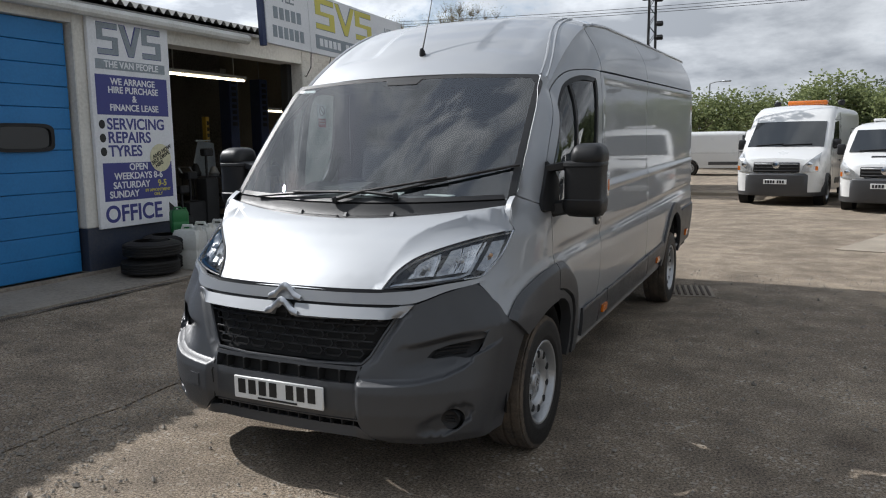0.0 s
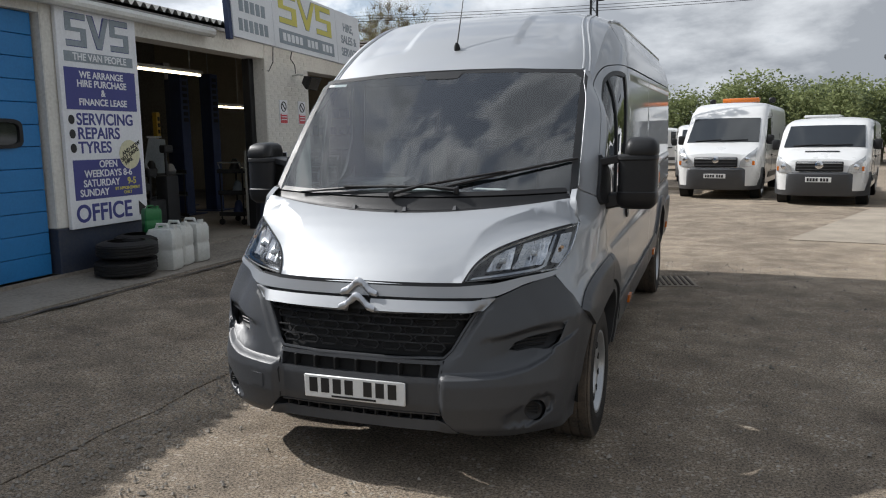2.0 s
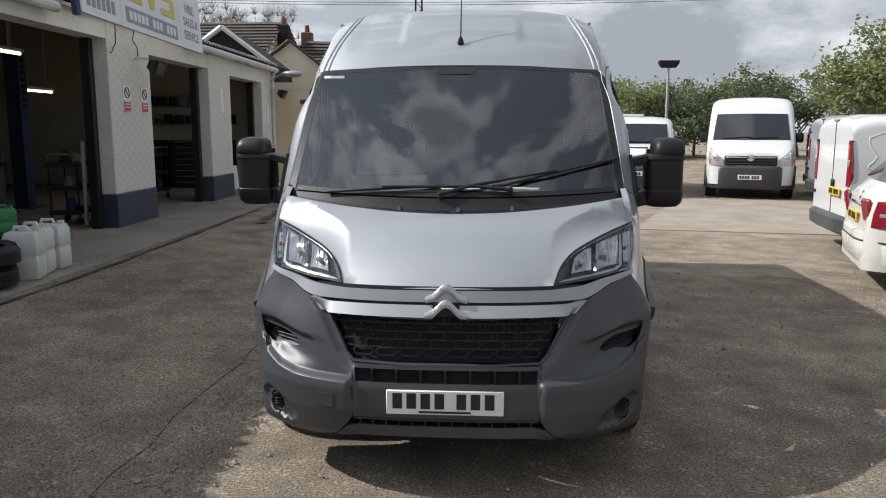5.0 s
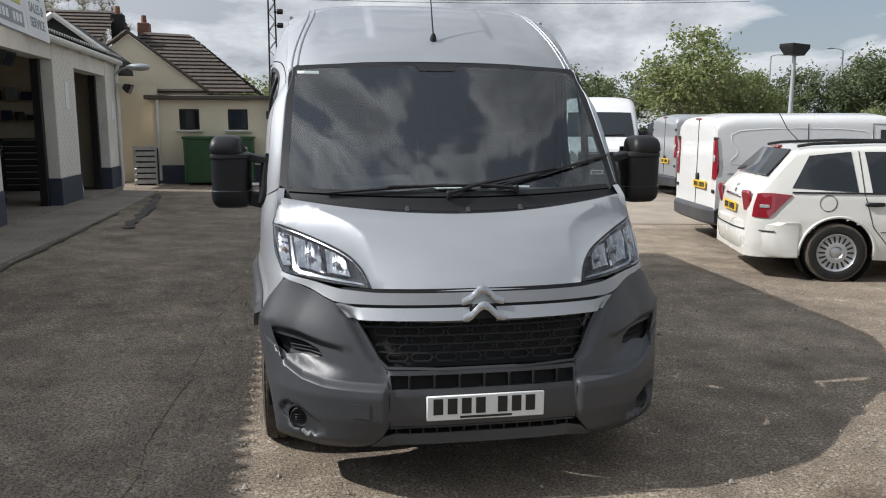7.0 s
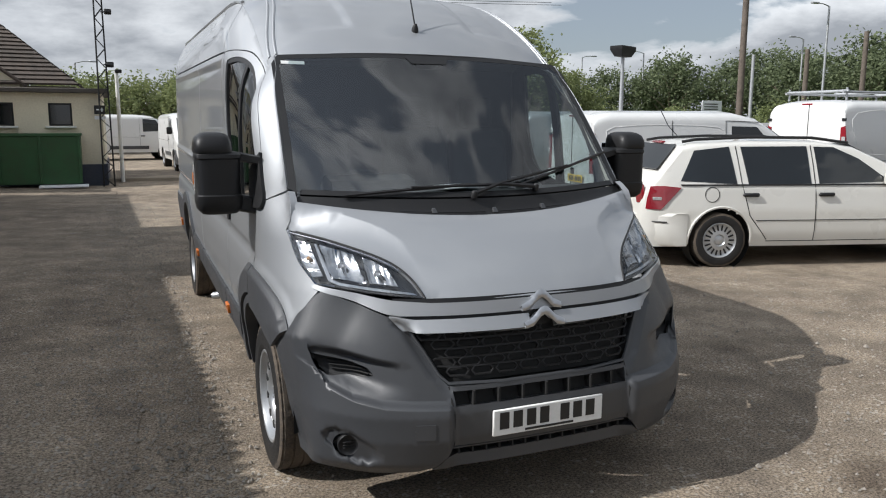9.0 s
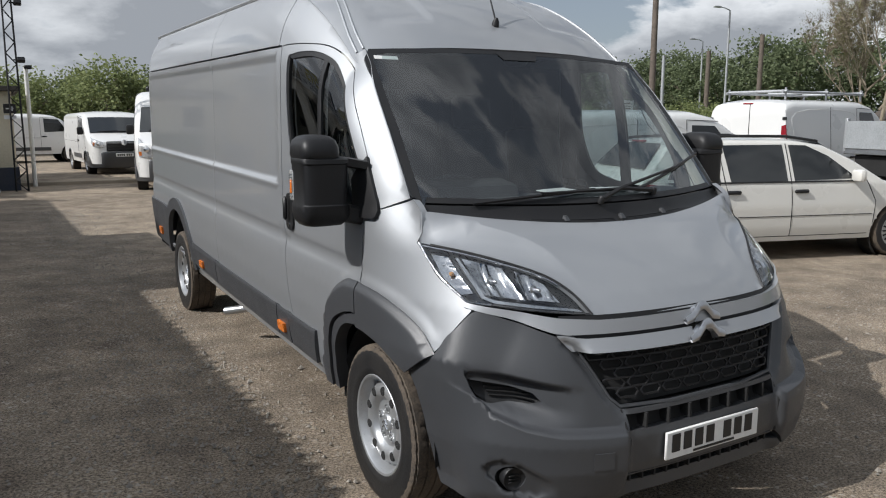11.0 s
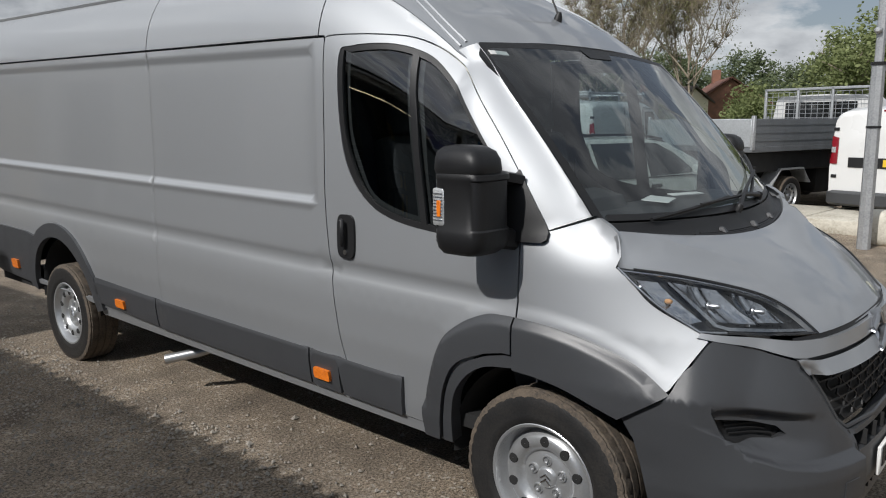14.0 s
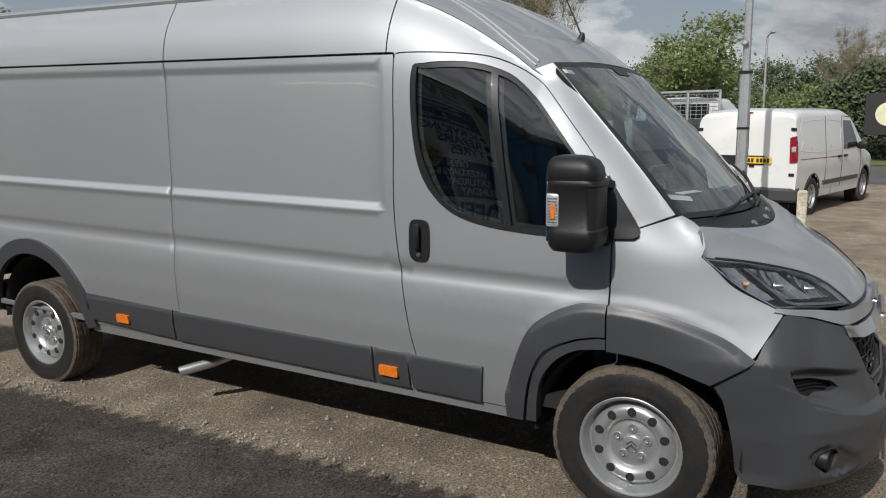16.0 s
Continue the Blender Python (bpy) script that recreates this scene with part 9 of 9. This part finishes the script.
# lattice mast with flood lamps
t = thing("lattice_mast", "dark steel lattice mast carrying flood lamps", "mast", (-1.88, 18.9, 0))
H_ = 5.45
for sx in (-1, 1):
    for sy in (-1, 1):
        bm = bm_new()
        tube(bm, [Vector((sx * 0.13, sy * 0.13, 0)), Vector((sx * 0.085, sy * 0.085, H_))], 0.019, 5)
        part("leg", bm, BLACKPL, t)
bm = bm_new()
for k in range(22):
    z0, z1 = H_ * k / 22, H_ * (k + 1) / 22
    w0, w1 = 0.13 - 0.045 * k / 22, 0.13 - 0.045 * (k + 1) / 22
    s = 1 if k % 2 else -1
    for f in (-1, 1):
        tube(bm, [Vector((-s * w0, f * w0, z0)), Vector((s * w1, f * w1, z1))], 0.010, 4)
        tube(bm, [Vector((f * w0, -s * w0, z0)), Vector((f * w1, s * w1, z1))], 0.010, 4)
part("lacing", bm, BLACKPL, t)
for dx, z in ((0.20, 5.36), (-0.18, 5.42), (0.22, 4.72), (0.22, 4.36), (0.20, 3.07)):
    bm = bm_new()
    box(bm, (dx, -0.08, z), (0.17, 0.13, 0.11), 0.02, rotm(-25, 0, 0))
    hd_ = part("lamp_head", bm, BLACKPL, t)
    bm = bm_new()
    box(bm, (dx * 0.6, 0.0, z), (0.16, 0.03, 0.03))
    part("lamp_arm", bm, BLACKPL, hd_)

t = pole("white_post", "tall plain white post at the kerb", "post", -1.55, 20.35, 3.0, 0.055, 0.05, GUTTER)
bm = bm_new()
box(bm, (0.05, -0.05, 3.0), (0.18, 0.12, 0.10), 0.02)
part("camera_box", bm, BLACKPL, t)
t = thing("arrow_sign", "small dark arrow sign on the annex corner", "sign", (-2.0, 19.05, 0))
bm = bm_new()
box(bm, (0, 0, 1.95), (0.26, 0.02, 0.22), 0.004)
part("plate", bm, INK, t)
bm = bm_new()
box(bm, (0, -0.014, 1.95), (0.16, 0.006, 0.03))
box(bm, (0.05, -0.014, 1.95), (0.03, 0.006, 0.10))
box(bm, (0, -0.014, 1.75), (0.26, 0.02, 0.09))
part("arrow", bm, BOARD, t)


def column_lamp(x, y, h, reach, rz, cage=False):
    t = pole("lamp_post", "slim grey lamp post with a flat head" if not cage else "pale post with a box flood lamp", "lamp post", x, y, h, 0.08, 0.05, GALV)
    t.matrix_basis = pose(x, y, 0, 0, 0, rz)
    bm = bm_new()
    if cage:
        loft(bm, [[Vector((sx * a, sy * b_, z)) for sx, sy in ((-1, -1), (1, -1), (1, 1), (-1, 1))] for z, a, b_ in ((h - 0.14, 0.30, 0.12), (h + 0.05, 0.42, 0.20), (h + 0.16, 0.42, 0.20))])
    else:
        tube(bm, [(0, 0, h), (reach * 0.5, 0, h + 0.1), (reach, 0, h + 0.12)], 0.03, 6)
        box(bm, (reach + 0.2, 0, h + 0.12), (0.5, 0.18, 0.09), 0.03)
    part("lamp_head", bm, BLACKPL if cage else GALV, t)
    return t


column_lamp(12.4, 16.8, 3.75, 0, 25, True)
column_lamp(7.8, 31.0, 4.4, 0, 0, True)
for x, y, h, rz in ((34.7, 45.2, 6.8, 180), (32.3, 27.0, 7.6, 180), (30.5, 47, 6.5, 0), (-3.7, 47.3, 5.0, 0), (40.5, 36, 7.2, 180), (38.0, 4.8, 5.6, 200)):
    column_lamp(x, y, h, 0.8, rz)
for x, y, h in ((26.2, 26.4, 10.5), (37.4, 28.8, 6.8), (34.2, 17.2, 4.2), (36.0, 31.5, 6.0)):
    pole("telegraph_pole", "brown timber telegraph pole", "pole", x, y, h, 0.17, 0.13, POLEWOOD)
t = pole("steel_post", "thin pale steel post beside the telegraph pole", "post", 26.4, 25.9, 4.9, 0.09, 0.08, GALV)
# finger sign and small road sign
t = pole("finger_sign", "white direction sign on two posts", "sign", 26.2, 28.9, 2.6, 0.04, 0.04, GALV)
bm = bm_new()
box(bm, (0.5, -0.06, 2.55), (1.3, 0.04, 0.55), 0.01)
part("plate", bm, BOARD, t)
bm = bm_new()
for z in (2.66, 2.52, 2.40):
    box(bm, (0.45, -0.085, z), (0.9, 0.01, 0.05))
part("text_bar", bm, INK, t)
t = pole("road_sign", "triangular road sign on a thin post", "sign", 29.5, 24.5, 2.3, 0.03, 0.03, GALV)
bm = patch([(-0.35, 2.55), (0.35, 2.55), (0.0, 1.95)], lambda x, z: Vector((x, -0.05, z)), 0.5, depth=0.02, outward=(0, -1, 0))
part("plate", bm, BOARD, t)
# black pub-style board by the verge
t = pole("hanging_board", "black sign board with a pale round motif by the road", "sign", 27.9, -0.75, 2.4, 0.06, 0.06, BLACKPL)
bm = bm_new()
box(bm, (-0.05, 0.35, 1.75), (0.06, 1.3, 1.5), 0.01)
part("board", bm, INK, t)
bm = patch([(0.25 + 0.42 * math.cos(a), 1.75 + 0.42 * math.sin(a)) for a in np.linspace(0, 2 * math.pi, 24, endpoint=False)], lambda y, z: Vector((-0.09, y, z)), 0.3, depth=0.01, outward=(-1, 0, 0))
part("roundel", bm, PALEYEL, t)
# fence panels
for k in range(7):
    bm = bm_new()
    y0 = 13.5 + 2.45 * k
    box(bm, (22.5 + 0.15 * k, y0, 0.85), (0.06, 2.35, 1.7), 0.01)
    tagged(part("fence_panel_%d" % (k + 1), bm, GALV), "plain grey metal fence panel", "fence", kind="structure")

# the square-section post, stub post, stone and low white slab by the truck
t = thing("steel_column", "grey octagonal steel column with a small camera", "post", (7.72, 1.72, 0))
bm = bm_new()
cyl(bm, (0, 0, -0.05), (0, 0, 2.35), 0.085, 0.08, 8)
cyl(bm, (0, 0, 2.35), (0, 0, 5.0), 0.055, 0.05, 8)
part("shaft", bm, GALV, t)
bm = bm_new()
cyl(bm, (0, 0, 2.33), (0, 0, 2.37), 0.095, seg=8)
cyl(bm, (0, 0, 1.55), (0, 0, 1.58), 0.09, seg=8)
part("collar", bm, BLACKPL, t)
bm = bm_new()
box(bm, (-0.07, 0.02, 2.75), (0.11, 0.09, 0.08), 0.025)
part("camera_box", bm, GALV, t)
t = thing("stub_post", "short flaking white timber post", "post", (7.68, 0.88, 0))
bm = bm_new()
box(bm, (0, 0, 0.33), (0.13, 0.13, 0.74), 0.02)
part("post", bm, mat("flaking_white", (0.55, 0.51, 0.42), 0.85, 0, 0.6, 9, 40, 0.4, 50, tint=(0.25, 0.2, 0.13)), t)
OLDWHITE = mat("old_white_stone", (0.52, 0.49, 0.42), 0.9, 0, 0.5, 3, 30, 0.4, 40, tint=(0.32, 0.29, 0.23))
t = thing("white_stone", "rounded white-painted stone block", "stone", (8.3, 1.55, 0), 20)
bm = bm_new()
box(bm, (0, 0, 0.22), (0.46, 0.62, 0.48), 0.12, seg=3)
part("block", bm, OLDWHITE, t)
for k, (x, y) in enumerate(((9.2, 3.45), (9.25, 2.2))):
    t = thing("white_slab", "low pale concrete slab edging the truck bay", "slab", (x, y, 0), -4)
    bm = bm_new()
    box(bm, (0.6, 0, 0.10), (1.9, 1.22, 0.22), 0.025, seg=2)
    part("slab", bm, OLDWHITE, t)

# overhead wires
for z, dz in ((9.0, 0.0), (8.6, 0.4), (8.2, 0.9)):
    bm = bm_new()
    tube(bm, [Vector((-30 + 60 * k / 12, 52 - dz * 3, z + 1.6 + 0.02 * (k - 6) ** 2)) for k in range(13)], 0.02, 4)
    tagged(part("overhead_wire", bm, BLACKPL), "thin black overhead wire across the sky", "wire", group="overhead wires")
for dx in (0, 3):
    bm = bm_new()
    tube(bm, [Vector((-1.88, 18.9, 5.35)).lerp(Vector((26.2 + dx, 26.4, 10.2)), k / 12) - Vector((0, 0, 0.5 * math.sin(math.pi * k / 12))) for k in range(13)], 0.015, 4)
    tagged(part("overhead_wire", bm, BLACKPL), "thin black overhead wire across the sky", "wire", group="overhead wires")

# far houses behind the bare trees
def cottage(at, rz, w, d, h, rh, wall, roof_m, label):
    t = thing("cottage", label, "house", at, rz)
    bm = bm_new()
    box(bm, (0, 0, h / 2), (w, d, h))
    loft(bm, [[Vector((x, -d / 2, h)), Vector((x, d / 2, h)), Vector((x, 0, h + rh - 0.05))] for x in (-w / 2, w / 2)])
    part("wall", bm, wall, t)
    bm = bm_new()
    for s in (-1, 1):
        loft(bm, [[Vector((x, s * (d / 2 + 0.25), h - 0.15)), Vector((x, 0, h + rh)), Vector((x, 0, h + rh + 0.1)), Vector((x, s * (d / 2 + 0.25), h - 0.03))] for x in (-w / 2 - 0.2, w / 2 + 0.2)])
    part("roof", bm, roof_m, t)
    bm = bm_new()
    box(bm, (w * 0.3, 0, h + rh + 0.3), (0.6, 0.5, 1.0), 0.02)
    part("chimney", bm, BRICKRED, t)
    for x in (-w * 0.25, w * 0.25):
        for s in (-1, 1):
            bm = bm_new()
            box(bm, (x, s * (d / 2 + 0.01), h * 0.55), (0.9, 0.06, 1.0), 0.01)
            part("window", bm, DARKGLASS, t)


ROOFRED = mat("red_roof", (0.17, 0.075, 0.05), 0.85, 0, 0.4, 3, 30, 0.3, 40, tint=(0.10, 0.05, 0.04))
cottage((41.5, 20.2, 0), 60, 6, 4.5, 1.9, 1.6, CREAM, TILE, "cream cottage beyond the road")
cottage((44.5, 17.8, 0), 30, 7, 5, 2.3, 1.7, BRICKRED, ROOFRED, "red brick house with red tiled roof")
# ivy-covered shed by the verge
t = thing("ivy_shed", "low shed smothered in dark ivy", "outbuilding", (31.6, 0.2, 0), 5)
bm = bm_new()
loft(bm, [[Vector((x, y, z)) for y, z in ((-2.0, 0), (2.0, 0), (2.0, 2.3), (0, 3.6), (-2.0, 2.6))] for x in (-1.5, 1.5)])
part("wall", bm, DARK, t)
rnd = random.Random(77)
lb = bm_new()
for k in range(5200):
    y = rnd.uniform(-2.2, 2.2)
    zt = 2.4 + 1.3 * (1 - abs(y) / 2.1)
    p = Vector((-1.6 + rnd.gauss(0, 0.12), y, zt * rnd.uniform(0, 1) ** 0.8 + rnd.gauss(0, 0.1))) if rnd.random() < 0.7 else Vector((rnd.uniform(-1.6, 1.6), y, zt + rnd.gauss(0.05, 0.12)))
    s = rnd.uniform(0.05, 0.12)
    u = Vector((rnd.gauss(0, 1), rnd.gauss(0, 1), rnd.gauss(0, 1))).normalized()
    v2 = u.orthogonal().normalized()
    lb.faces.new([lb.verts.new(p + q) for q in (u * s, v2 * s * 0.7, -u * s, -v2 * s * 0.7)])
tagged(part("ivy", lb, LEAF_B, t, smooth=False), kind="stuff")

# ---- painted bricks of the piers ----
def brick_mesh(w):
    bm = bm_new()
    box(bm, (0, 0, 0), (0.012, w, 0.062), 0.004)
    me = bpy.data.meshes.new("brick")
    bm.to_mesh(me)
    bm.free()
    me.materials.append(MASONRY)
    return me


WHOLE, HALF = brick_mesh(0.213), brick_mesh(0.101)
rnd = random.Random(77)
for i, (y0, y1) in enumerate(PIERS):
    if i not in (2, 3):
        continue
    for k in range(31):
        z = 0.745 + 0.0745 * k
        y = y0 + 0.012
        first = True
        while y < y1 - 0.09:
            half = (first and k % 2) or y + 0.213 > y1 - 0.004
            w = 0.101 if half else 0.213
            ob = new("brick", HALF if half else WHOLE)
            ob.parent = pier_walls[i]
            ob.matrix_basis = pose(-0.0035 + rnd.uniform(-0.0008, 0.0008), y + w / 2, z, rnd.uniform(-0.3, 0.3), 0, 0)
            y += w + 0.011
            first = False
